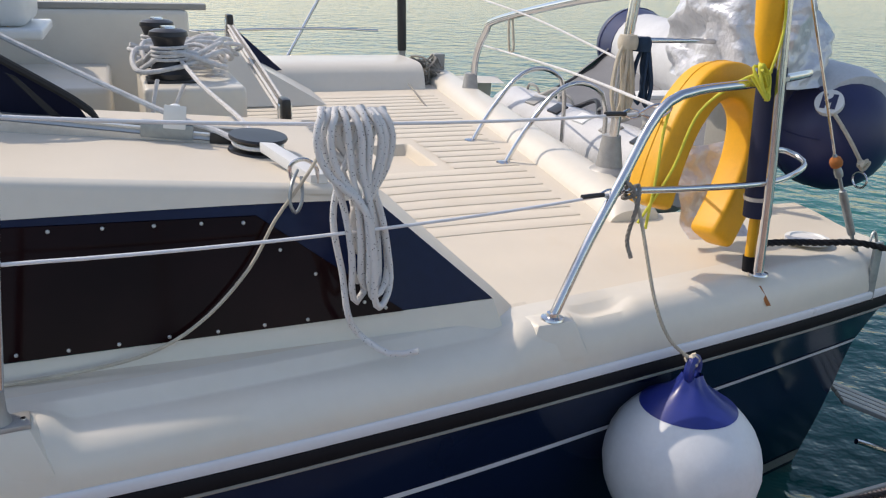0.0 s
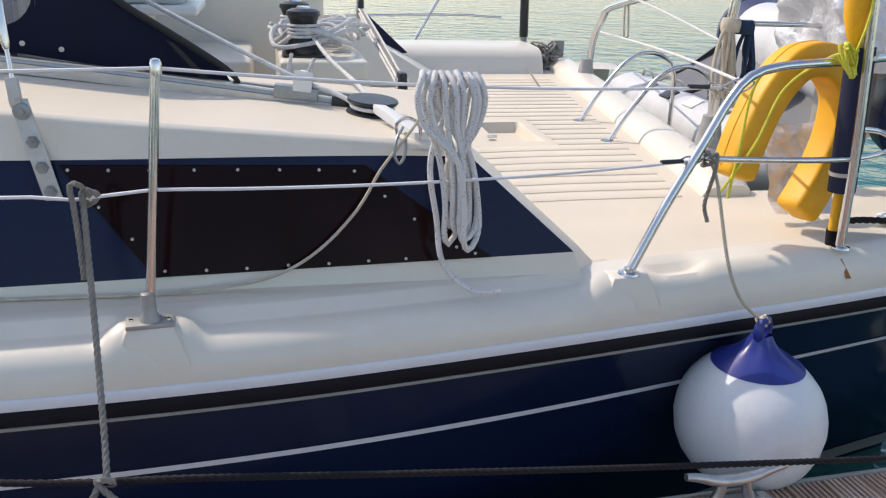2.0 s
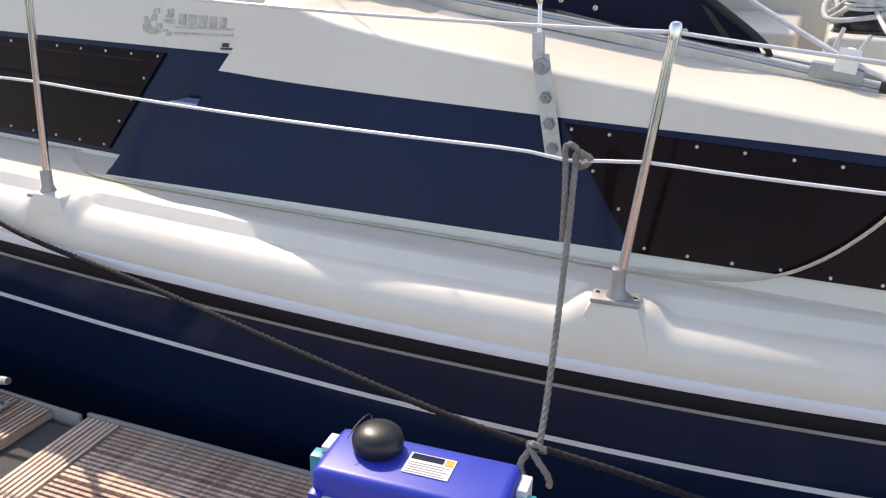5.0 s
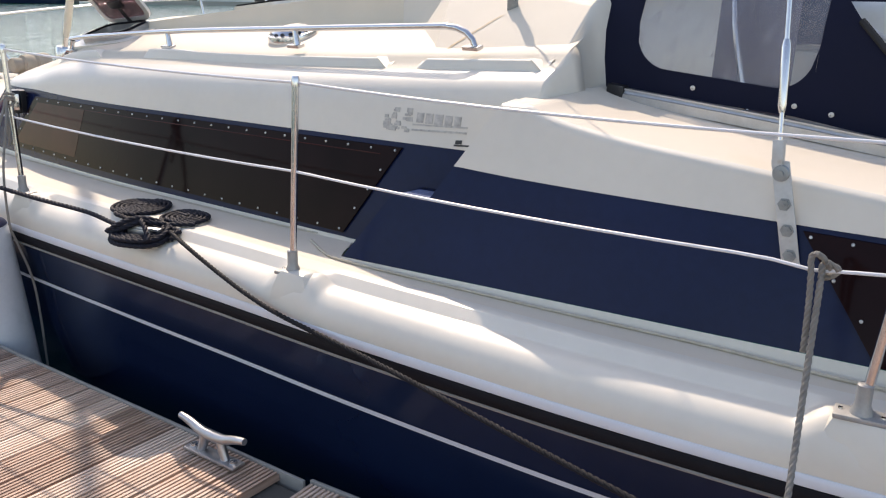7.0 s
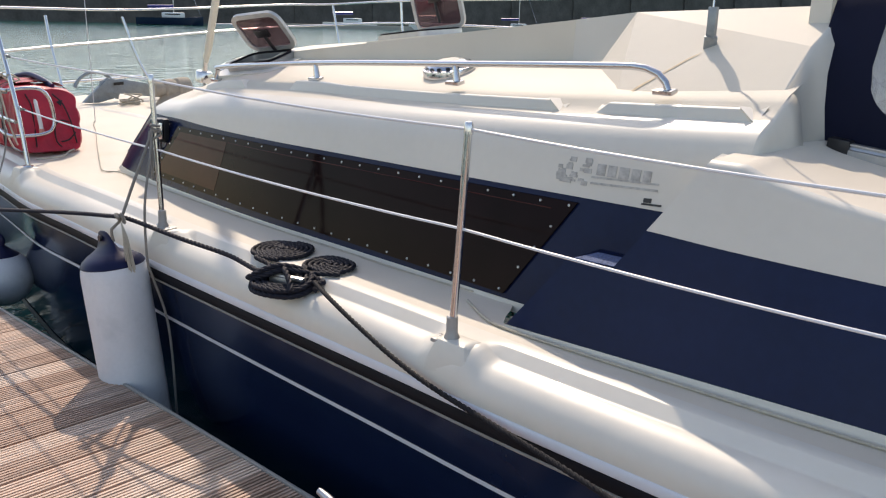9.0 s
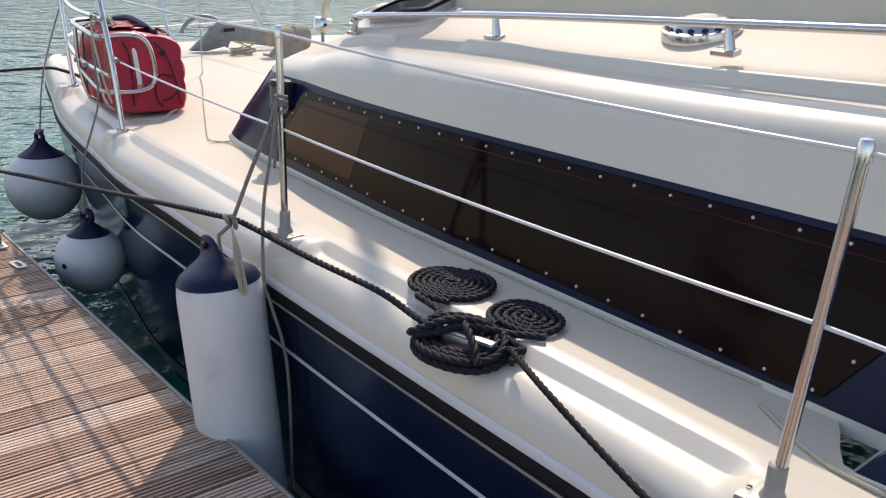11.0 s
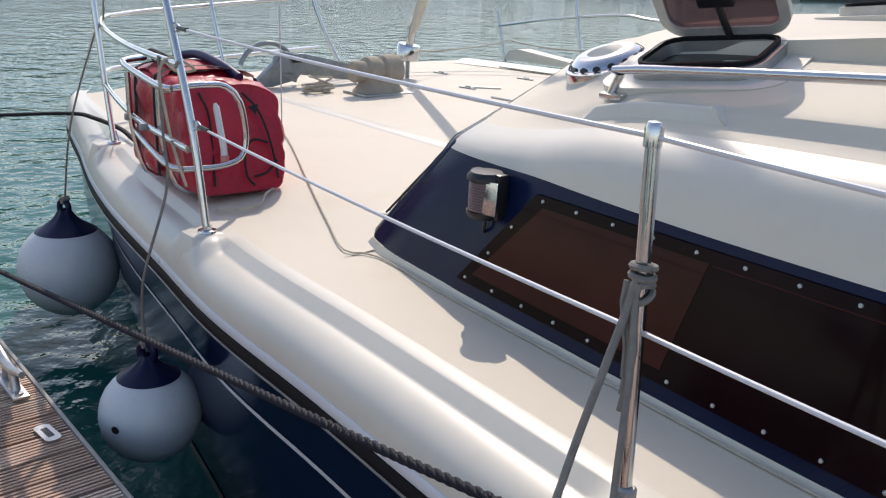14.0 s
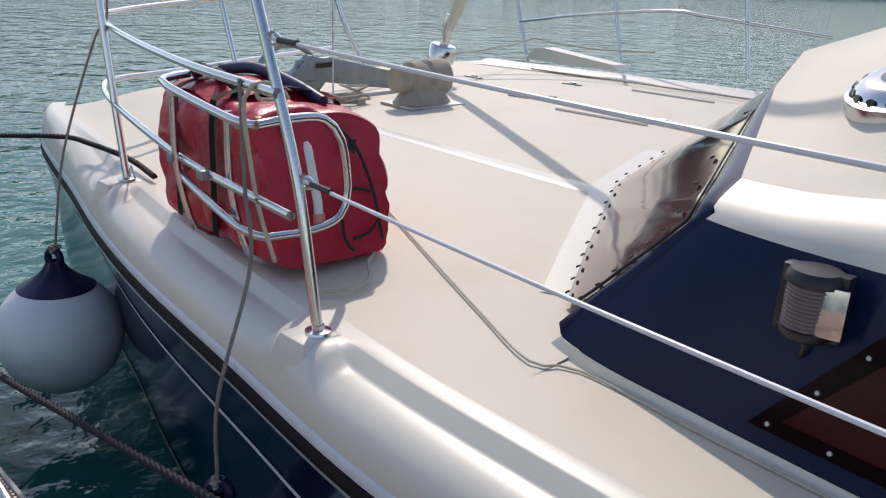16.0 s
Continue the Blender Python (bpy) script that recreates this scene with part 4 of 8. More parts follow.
def wires():
    hi = [PUL_HI] + [Vector(p) for p in TOP[::-1]] + [PUSH_HI]
    lo = [PUL_LO] + [Vector(p) for p in MID[::-1]] + [PUSH_LO]
    for name, pts in (("lifeline", hi), ("lifeline", lo)):
        path = []
        for i in range(len(pts) - 1):
            path += droop(pts[i], pts[i + 1], 0.010 + 0.004 * i, 10)[(1 if i else 0):]
        if pts is lo:
            path = [p - Vector((0, 0, 0.016 * math.exp(-((p.x - 0.215) / 0.09) ** 2))) for p in spline(path, 0.08)]
        part(name, tube(path, 0.0048, 8), WIRE, boat, "white plastic-covered lifeline wire")
        for a, b in ((pts[0], pts[1]), (pts[-1], pts[-2])):
            d = (b - a).normalized()
            part("wire_end", tube([a + d * 0.05, a + d * 0.13], 0.0075, 10), BLACK_PL, boat, "dark swaged wire end")
            part("pelican_hook", tube(spline([a + d * 0.07, a + d * 0.03 + Vector((0, 0, 0.014)), a - d * 0.02, a + d * 0.02 - Vector((0, 0, 0.014)), a + d * 0.06], 0.01), 0.0035, 6), STEEL, boat)


wires()


# ---------------------------------------------------------------- roof fittings
def grab_rail():
    feet = ((-1.257, 3.126, 1.433), (-2.246, 3.167, 1.398), (-3.228, 3.223, 1.351), (-4.142, 3.244, 1.289))
    pts = [Vector(feet[0]) + Vector(q) for q in ((0.012, 0, 0.0), (0.0, 0, 0.026), (-0.030, 0, 0.052), (-0.075, 0, 0.068), (-0.13, 0, 0.073))]
    pts += [Vector(f) + Vector((0, 0, 0.072)) for f in feet[1:3]]
    pts += [Vector(feet[3]) + Vector((0.07, 0, 0.072)), Vector(feet[3]) + Vector((0.012, 0, 0.052)), Vector(feet[3]) + Vector((-0.012, 0, 0.0))]
    g = part("grab_rail", tube(spline(pts, 0.03), 0.0128, 14), STEEL, boat, "polished stainless grab rail on the cabin roof")
    for i, f in enumerate(feet):
        bm = bmesh.new()
        box(-0.036, 0.036, -0.022, 0.022, -0.012, 0.004, bm, Matrix.Translation(f) @ pose(0, 0, 0, 12, 0, 0), bevel=0.002)
        if 0 < i < 3:
            tube([Vector(f) + Vector((0.012, 0, 0)), Vector(f) + Vector((0, 0, 0.062))], 0.0105, 10, bm, radii=[0.017, 0.012])
        part("foot", bm, STEEL, g)


grab_rail()


def plinths():
    """Raised mouldings under the grab rail, and the raised centre of the roof."""
    for x0, x1 in ((-4.22, -3.74), (-3.36, -1.64), (-1.50, -0.90)):
        yy = lambda x: 3.126 - 0.041 * (x + 1.257) - 0.052
        bm = bmesh.new()
        bot, top, back = [], [], []
        n = 8
        for i in range(n + 1):
            k = i / n
            xb, xt = x0 + (x1 - x0) * k, x0 + 0.055 + (x1 - x0 - 0.11) * k
            bot.append(Vector((xb, yy(xb) - 0.012, roof_z(xb, yy(xb) - 0.012) - 0.006)))
            zt = roof_z(xt, yy(xt)) + 0.036
            top.append(Vector((xt, yy(xt), zt)))
            # the level top runs in until it meets the rising roof
            y = yy(xt)
            while roof_z(xt, y) < zt + 0.004 and y < yy(xt) + 0.3:
                y += 0.01
            back.append(Vector((xt, y + 0.01, zt - 0.004)))
        loft([bot, top, back], bm)
        for e in (0, -1):
            xb = (x0, x1)[e]
            q = Vector((xb, back[e].y + 0.02, roof_z(xb, back[e].y + 0.02) - 0.004))
            bm.faces.new([bm.verts.new(p) for p in (bot[e], top[e], back[e], q)])
        bmesh.ops.remove_doubles(bm, verts=bm.verts[:], dist=0.0005)
        sharp = [e for e in bm.edges if len(e.link_faces) == 2 and e.calc_face_angle(0) > 0.4]
        bmesh.ops.bevel(bm, geom=sharp, offset=0.009, segments=3, affect="EDGES", profile=0.5, clamp_overlap=True)
        part("rail_plinth", bm, GEL, boat)
    # raised centre: low forward, with a block spreading outboard aft
    up = lambda x: Vector((x, 3.56 + 0.04 * (x + 3.95) / 2.29, 1.440 + 0.250 * (x + 3.95) / 2.29))
    low = lambda x: Vector((x, up(x).y - 0.012, roof_z(x, up(x).y) - 0.03))
    v1, v3, vale = Vector((-1.665, 3.598, 1.692)), Vector((-1.475, 3.165, 1.378)), Vector((-1.745, 3.47, 0))
    vale.z = roof_z(vale.x, vale.y) + 0.004
    a0, a1, a2 = Vector((-0.900, 3.185, 1.415)), Vector((-0.878, 3.355, 1.590)), Vector((-0.868, 3.62, 1.725))
    xs = [-4.05, -3.4, -2.7, -2.2, -1.95]
    bm = bmesh.new()
    vl, vu = [bm.verts.new(low(x)) for x in xs] + [bm.verts.new(vale)], [bm.verts.new(up(x)) for x in xs] + [bm.verts.new(v1)]
    mid = lambda p: Vector((p.x, 4.87, p.z + 0.05))
    vc = [bm.verts.new(mid(p.co)) for p in vu]
    for i in range(len(vl) - 1):
        bm.faces.new((vl[i], vl[i + 1], vu[i + 1], vu[i]))
        bm.faces.new((vu[i], vu[i + 1], vc[i + 1], vc[i]))
    b3, c0, c1, c2 = [bm.verts.new(p) for p in (v3, a0, a1, a2)]
    cc2 = bm.verts.new(mid(a2))
    bm.faces.new((vl[-1], b3, vu[-1]))
    bm.faces.new((b3, c0, c1, vu[-1]))
    bm.faces.new((vu[-1], c1, c2))
    bm.faces.new((vu[-1], c2, cc2, vc[-1]))
    sharp = [e for e in bm.edges if len(e.link_faces) == 2 and e.calc_face_angle(0) > 0.30]
    bmesh.ops.bevel(bm, geom=sharp, offset=0.016, segments=3, affect="EDGES", profile=0.5, clamp_overlap=True)
    geo = bmesh.ops.duplicate(bm, geom=bm.verts[:] + bm.edges[:] + bm.faces[:])["geom"]
    for v in geo:
        if isinstance(v, bmesh.types.BMVert):
            v.co = Vector((v.co.x, 2 * 4.87 - v.co.y, v.co.z))
    part("roof_centre", bm, NONSKID, boat, "raised centre of the cabin roof").data.set_sharp_from_angle(angle=radians(13))
    # aft end of the cabin, facing the cockpit
    last = [roof_at(-0.862, d) for d in (0.0, 0.014, 0.036, 0.072, 0.12, 0.20, 0.26)]
    top = [Vector((-0.862, p.y, p.z)) for p in last] + [a0, a1, a2, Vector((-0.868, 4.87, 1.775))]
    inb = lambda p: 0.17 * min(max(p.y - 2.95, 0.0), 0.4)
    rows = [top, [p + Vector((0.007, 0.001, -0.002)) for p in top], [p + Vector((0.013, 0.004, -0.009)) for p in top], [p + Vector((0.018 + 0.3 * inb(p), 0.006, -0.035)) for p in top],
            [Vector((p.x + 0.03 + inb(p), p.y + 0.01, 1.18)) for p in top]]
    part("cabin_end", loft(rows), GEL, boat).data.set_sharp_from_angle(angle=radians(150))
    # rust weeping from the shroud fitting down the block
    run = [Vector((-1.27, 3.352, 0)), Vector((-1.33, 3.30, 0)), Vector((-1.40, 3.235, 0)), Vector((-1.45, 3.18, 0))]
    tree = BVHTree.FromObject(bpy.data.objects["roof_centre"], bpy.context.evaluated_depsgraph_get())
    rows = []
    for k, p in enumerate(spline(run, 0.02)):
        w = 0.017 + 0.006 * math.sin(2.1 * k)
        row = []
        for d in (-w, 0.0, w):
            hit = tree.ray_cast(Vector((p.x + d, p.y + 0.6 * d, 3.0)), Vector((0, 0, -1)))
            row.append((hit[0] if hit[0] else Vector((p.x, p.y, 1.5))) + Vector((0, -0.0012, 0.0018)))
        rows.append(row)
    part("rust_stain", loft(rows), STAIN, boat, "pale rust stain below the shroud fitting")


plinths()


def round_vent(x, y, size=1.0, sink=0.0):
    gx = 0.4 * (roof_z(x + 0.1, y) - roof_z(x - 0.1, y)) / 0.2
    gy = (roof_z(x, y + 0.1) - roof_z(x, y - 0.1)) / 0.2
    up = Vector((-gx, -0.75 * gy, 1)).normalized()
    z = (roof_z(x + 0.1, y) + roof_z(x - 0.1, y) + roof_z(x, y + 0.1) + roof_z(x, y - 0.1)) / 4 + sink
    m = Matrix.Translation((x, y, z)) @ up.to_track_quat("Z", "Y").to_matrix().to_4x4() @ Matrix.Diagonal((size, size, 0.68 * size, 1))
    v = part("roof_vent", lathe([(0.142, -0.05), (0.142, 0.0), (0.140, 0.006), (0.122, 0.012), (0.115, 0.030), (0.096, 0.050), (0.085, 0.055), (0.060, 0.056)], 40, m=m), STEEL, boat, "low round polished roof vent with a ring of holes")
    part("cover", lathe([(0.062, 0.055), (0.05, 0.060), (0.0, 0.062)], 28, m=m), SAILCLOTH, v, "cream vent centre")
    for k in range(16):
        a = 2 * math.pi * k / 16
        part("hole", lathe([(0.0125, 0.0), (0.0125, 0.0022), (0.0, 0.0022)], 12, m=m @ Matrix.Translation((0.1225 * math.cos(a), 0.1225 * math.sin(a), 0.021)) @ pose(0, 0, 0, 0, 0, math.degrees(a)) @ pose(0, 0, 0, 0, 66, 0)), BLACK_PL, v)
    return v


round_vent(-4.43, 3.56, 0.95, 0.003)
round_vent(-2.47, 3.375, 0.85, 0.022)


def rounded(w, h, r, n=6):
    pts = []
    for cx, cy, a0 in ((w / 2 - r, h / 2 - r, 0), (-w / 2 + r, h / 2 - r, 90), (-w / 2 + r, -h / 2 + r, 180), (w / 2 - r, -h / 2 + r, 270)):
        for k in range(n + 1):
            a = radians(a0 + 90 * k / n)
            pts.append(Vector((cx + r * math.cos(a), cy + r * math.sin(a), 0)))
    return pts


def ring_plate(w, h, r, border, thick, m, bm=None):
    """A rounded rectangular frame."""
    bm = bm or bmesh.new()
    o, i = rounded(w, h, r), rounded(w - 2 * border, h - 2 * border, max(r - border, 0.01))
    up = Vector((0, 0, thick))
    loft([[m @ p for p in o], [m @ (p + up) for p in o], [m @ (p + up) for p in i], [m @ p for p in i], [m @ p for p in o]], bm, closed=True)
    return bm


def deck_hatch(x, y, w, d, tilt, lid_angle, turn, sink=0.0):
    """An open roof hatch, its lid standing on the inboard edge."""
    z = roof_z(x, min(y, 4.6))
    base = Matrix.Translation((x, y, z + 0.018 + sink)) @ pose(0, 0, 0, 0, 0, turn) @ pose(0, 0, 0, tilt, -6, 0)
    bm = ring_plate(w + 0.14, d + 0.12, 0.09, 0.09, 0.022, base @ Matrix.Translation((0, 0, -0.012)))
    h = part("roof_hatch", bm, GEL, boat, "open roof hatch with smoked lid")
    part("rim", ring_plate(w, d, 0.07, 0.028, 0.035, base @ Matrix.Translation((0, 0, 0.006))), ALU, h, "grey metal hatch rim")
    part("seal", ring_plate(w - 0.03, d - 0.03, 0.06, 0.012, 0.012, base @ Matrix.Translation((0, 0, 0.040))), RUBBER, h)
    part("opening", prism([base @ p for p in rounded(w - 0.05, d - 0.05, 0.05)], (0, 0, 0.004)), BLACK_PL, h, "dark opening into the cabin", smooth=False)
    lid = base @ Matrix.Translation((0, d / 2, 0.045)) @ pose(0, 0, 0, lid_angle, 0, 0) @ Matrix.Translation((0, -d / 2, 0))
    part("lid_frame", ring_plate(w, d, 0.07, 0.030, 0.020, lid), PALE_GALV, h, "pale grey lid frame")
    part("lid_pane", prism([lid @ (p + Vector((0, 0, 0.006))) for p in rounded(w - 0.05, d - 0.05, 0.05)], lid.to_3x3() @ Vector((0, 0, 0.008))), TINT, h, "smoked acrylic lid", smooth=False)
    bm = tube([lid @ Vector((0.0, -0.02, -0.004)), lid @ Vector((0.01, 0.07, -0.012)), lid @ Vector((0.02, 0.16, -0.016))], 0.010, 8)
    box(-0.05, 0.05, -0.03, 0.02, -0.016, 0.0, bm, lid, bevel=0.004)
    part("handle", bm, BLACK_PL, h, "black lid handle")
    part("hinge", box(-0.05, 0.05, d / 2 - 0.02, d / 2 + 0.02, 0.0, 0.05, None, base, bevel=0.004), ALU, h)


def tint_material():
    m, n, l, b = nodes_of("smoked_lid")
    b.inputs["Base Color"].default_value = (0.20, 0.125, 0.13, 1)
    b.inputs["Roughness"].default_value = 0.06
    t = n.new("ShaderNodeBsdfTransparent")
    t.inputs["Color"].default_value = (0.58, 0.46, 0.47, 1)
    mx = n.new("ShaderNodeMixShader")
    mx.inputs[0].default_value = 0.45
    out = n["Material Output"]
    l.new(t.outputs[0], mx.inputs[1])
    l.new(b.outputs[0], mx.inputs[2])
    l.new(mx.outputs[0], out.inputs["Surface"])
    return m


TINT = tint_material()
deck_hatch(-4.0, 3.46, 0.37, 0.27, 16, -64, 10, -0.022)
deck_hatch(-3.95, 4.70, 0.46, 0.42, 3, -80, 0)


def nav_light():
    x, z = -4.345, 0.995
    y = side_y(x, z)
    m = Matrix.Translation((x, y - 0.012, z))
    n = part("navigation_light", lathe([(0.0, -0.062), (0.045, -0.062), (0.052, -0.052), (0.052, -0.042), (0.0, -0.042)], 20, m=m @ Matrix.Translation((0, -0.012, 0))), BLACK_PL, boat, "side navigation light with ribbed lens")
    ribs = []
    for k in range(12):
        zz = -0.042 + k * 0.0075
        ribs += [(0.046, zz), (0.0478, zz + 0.002), (0.0478, zz + 0.005)]
    bm = lathe(ribs + [(0.046, 0.047)], 20, None, m @ Matrix.Translation((0, -0.012, 0)))
    part("lens", bm, LENS, n, "ribbed clear lens")
    part("hood", lathe([(0.0, 0.070), (0.045, 0.068), (0.055, 0.055), (0.055, 0.045), (0.0, 0.045)], 20, m=m @ Matrix.Translation((0, -0.012, 0))), BLACK_PL, n)
    part("shade_plate", box(-0.004, 0.062, -0.052, -0.046, -0.045, 0.047, None, m @ pose(0, 0, 0, -3, 0, 12), bevel=0.001), STEEL, n, "steel light shade plate")
    part("bracket", box(-0.06, 0.062, -0.02, 0.016, -0.06, 0.068, None, m, bevel=0.006), BLACK_PL, n)
    part("cable", tube(spline([m @ Vector((0, -0.01, -0.06)), m @ Vector((0.004, -0.012, -0.09)), m @ Vector((-0.006, 0.0, -0.11)), m @ Vector((-0.004, 0.02, -0.11))], 0.01), 0.005, 6), BLACK_PL, n)


nav_light()


def chainplate():
    a, b = Vector((0.018, 2.752, 1.195)), Vector((0.090, 2.708, 0.918))
    d = (b - a).normalized()
    w = Vector((1, 0, 0)) * 0.025
    o = Vector((0, -0.010, 0))
    c = part("chainplate", prism([a - w + o, a + w + o, b + w + o, b - w + o], (0, 0.006, 0)), PALE_GALV, boat, "pale galvanised shroud plate bolted to the side", bevel=0.002)
    for k in (0.42, 0.67, 0.91):
        p = a.lerp(b, k) + o
        part("nut", lathe([(0.019, 0.0), (0.019, 0.003), (0.0145, 0.003), (0.0145, 0.011), (0.006, 0.011), (0.006, 0.015), (0.0, 0.015)], 6, m=Matrix.Translation(p) @ pose(0, 0, 0, 90, 0, 0)), GALV, c)
    part("pin", lathe([(0.024, 0.0), (0.022, 0.012), (0.010, 0.013), (0.010, 0.02), (0.0, 0.02)], 14, m=Matrix.Translation(a.lerp(b, 0.12) + o) @ pose(0, 0, 0, 90, 0, 0)), GALV, c)
    # toggle, rigging screw and shroud
    t = Vector((0.012, 2.750, 1.195))
    up = Vector((-0.105, 0.20, 1.0)).normalized()
    s = part("shroud", tube([t + up * 0.42, t + up * 9.0], 0.0042, 8), STEEL, boat, "stainless wire shroud")
    part("fork", box(-0.015, 0.015, -0.018, 0.012, -0.02, 0.055, None, Matrix.Translation(t) @ pose(0, 0, 0, -8, -6, 0), bevel=0.004), PALE_GALV, s, "pale steel fork")
    part("screw_body", tube([t + up * 0.13, t + up * 0.15, t + up * 0.31, t + up * 0.33], 0.011, 10, radii=[0.008, 0.0125, 0.0125, 0.008]), STEEL, s, "rigging screw")
    part("stud", tube([t + up * 0.04, t + up * 0.14], 0.006, 8), STEEL, s)
    part("terminal", tube([t + up * 0.31, t + up * 0.44], 0.0065, 8), STEEL, s)
    part("roller", tube([t + up * 0.45, t + up * 0.50], 0.012, 12), WHITE_PL, s)
    # inner shroud on the roof
    p = Vector((-1.238, 3.385, 1.600))
    q = part("roof_plate", box(-0.022, 0.022, -0.010, 0.010, -0.05, 0.012, None, Matrix.Translation(p) @ pose(0, 0, 0, 20, 0, 30), bevel=0.003), GALV, boat, "shroud fitting on the cabin roof")
    up2 = Vector((-0.05, 0.10, 1)).normalized()
    part("toggle", box(-0.016, 0.016, -0.010, 0.010, 0.0, 0.11, None, Matrix.Translation(p), bevel=0.003), GALV, q, "tarnished toggle")
    part("shroud", tube([p + up2 * 0.10, p + up2 * 8], 0.004, 8), STEEL, boat, "stainless wire shroud")


chainplate()


# ---------------------------------------------------------------- sprayhood and genoa track
def clear_material():
    m, n, l, b = nodes_of("cloudy_window_film")
    b.inputs["Base Color"].default_value = (0.48, 0.48, 0.53, 1)
    b.inputs["Roughness"].default_value = 0.18
    tx = n.new("ShaderNodeTexNoise")
    tx.inputs["Scale"].default_value = 5.0
    bp = n.new("ShaderNodeBump")
    bp.inputs["Strength"].default_value, bp.inputs["Distance"].default_value = 0.5, 0.03
    l.new(tx.outputs["Fac"], bp.inputs["Height"])
    l.new(bp.outputs[0], b.inputs["Normal"])
    t = n.new("ShaderNodeBsdfTransparent")
    mx = n.new("ShaderNodeMixShader")
    mx.inputs[0].default_value = 0.34
    l.new(t.outputs[0], mx.inputs[1])
    l.new(b.outputs[0], mx.inputs[2])
    l.new(mx.outputs[0], n["Material Output"].inputs["Surface"])
    return m


FILM = clear_material()
PURPLE = mat("purple_tinted_vinyl", (0.10, 0.085, 0.12), 0.2, vary=0.3, scale=5, fine=14, bump=0.2, depth=0.01)


def sprayhood():
    top = 1.92
    hood = part("sprayhood", bmesh.new(), NAVY_CANVAS, boat, "navy canvas sprayhood with clear windows")
    y = lambda x, z: 3.365 - 0.04 * (x + 0.84) / 1.4 + 0.05 * (z - 1.3) + 0.62 * max(0.0, z - 1.42) ** 1.3
    bot = lambda x: float(np.interp(x, [-0.86, -0.1, 0.56], [1.300, 1.245, 1.140]))
    # side panel as strips around the window
    def panel(x0, x1, zf0, zf1, matl, name, off=0.0, thick=0.006, n=16):
        rows = []
        for i in range(n + 1):
            x = x0 + (x1 - x0) * i / n
            a, b = zf0(x), zf1(x)
            rows.append([Vector((x, y(x, z) - off, z)) for z in (a + (b - a) * k / 6 for k in range(7))])
        bm = loft(rows)
        bmesh.ops.solidify(bm, geom=bm.faces[:], thickness=thick)
        return part(name, bm, matl, hood)
    hi = lambda x: float(np.interp(x, [-0.9, -0.20, 0.06, 0.20, 0.36, 0.53, 0.56], [top, top - 0.04, 1.56, 1.43, 1.32, 1.21, 1.16]))
    def wl(x):
        d = max(0.0, 0.13 - min(x + 0.70, -0.05 - x)) / 0.13
        return 1.385 - 0.062 * (x + 0.70) / 0.65 + 0.15 * (1 - math.sqrt(max(0.0, 1 - d * d)))
    panel(-0.875, -0.70, bot, lambda x: top, NAVY_CANVAS, "canvas")
    panel(-0.70, -0.05, bot, wl, NAVY_CANVAS, "canvas", n=44)
    panel(-0.05, 0.56, bot, hi, NAVY_CANVAS, "canvas", n=24)
    panel(-0.70, -0.05, lambda x: 1.78, lambda x: top - 0.02 * (x + 0.7), NAVY_CANVAS, "canvas")
    panel(-0.71, -0.04, lambda x: wl(x) - 0.01, lambda x: 1.79, FILM, "window_film", off=-0.005, thick=0.001)
    part("inner_flap", loft([[Vector((x, 3.62 + 0.05 * math.sin(9 * x) + 0.1 * (z - 1.2), z)) for z in xs_between(1.12, 1.95, 8)] for x in xs_between(-0.50, -0.18, 12)]), PURPLE, hood, "dark purple tinted inner flap")
    # roof and far side
    rows = []
    for x in xs_between(-0.88, -0.16, 6):
        row = []
        for k in range(13):
            a = math.pi * k / 12
            row.append(Vector((x, 4.87 - (4.87 - y(x, top)) * math.cos(a), top - 0.01 + 0.22 * math.sin(a) ** 0.8)))
        rows.append(row)
    bm = loft(rows)
    bmesh.ops.solidify(bm, geom=bm.faces[:], thickness=0.006)
    part("canvas_roof", bm, NAVY_CANVAS, hood)
    part("canvas_far_side", box(-0.87, -0.2, 6.10, 6.11, 1.25, top, None), NAVY_CANVAS, hood, smooth=False)
    part("front_film", box(-0.872, -0.868, 3.66, 6.08, 1.75, 1.98, None), FILM, hood, smooth=False)
    for i, (x, z) in enumerate(((-0.825, 1.345), (-0.455, 1.315), (-0.10, 1.28), (0.02, 1.262), (0.32, 1.21))):
        m = Matrix.Translation((x, y(x, z) - 0.008, z)) @ pose(0, 0, 0, 90, 0, 0)
        part("eyelet", lathe([(0.009, 0.0), (0.009, 0.003), (0.004, 0.004), (0.003, 0.001)], 12, m=m), ALU, hood, "pale press stud")
    # aft hem webbing, hanging loose
    part("hem", tube(spline([Vector((0.06, y(0.06, 1.56) - 0.008, 1.56)), Vector((0.20, y(0.2, 1.43) - 0.008, 1.43)), Vector((0.36, 3.30, 1.33)), Vector((0.53, 3.285, 1.22)), Vector((0.585, 3.285, 1.165)), Vector((0.555, 3.285, 1.135)), Vector((0.35, 3.30, 1.15))], 0.03), 0.012, 8), BLACK_WEB, hood, "black webbing hem")
    part("strap", prism([Vector((0.36, 3.28, 1.30)), Vector((0.385, 3.28, 1.29)), Vector((0.50, 3.275, 1.165)), Vector((0.478, 3.275, 1.160))], (0, 0.004, 0)), BLACK_WEB, hood, smooth=False)
    # inner steel bow and cabin bulkhead seen through the film
    part("hood_bow", tube(spline([Vector((-0.30, 3.50, 1.20)), Vector((-0.40, 3.56, 1.6)), Vector((-0.45, 3.85, 1.93)), Vector((-0.45, 4.87, 2.08))], 0.06), 0.012, 8), STEEL, hood)


sprayhood()


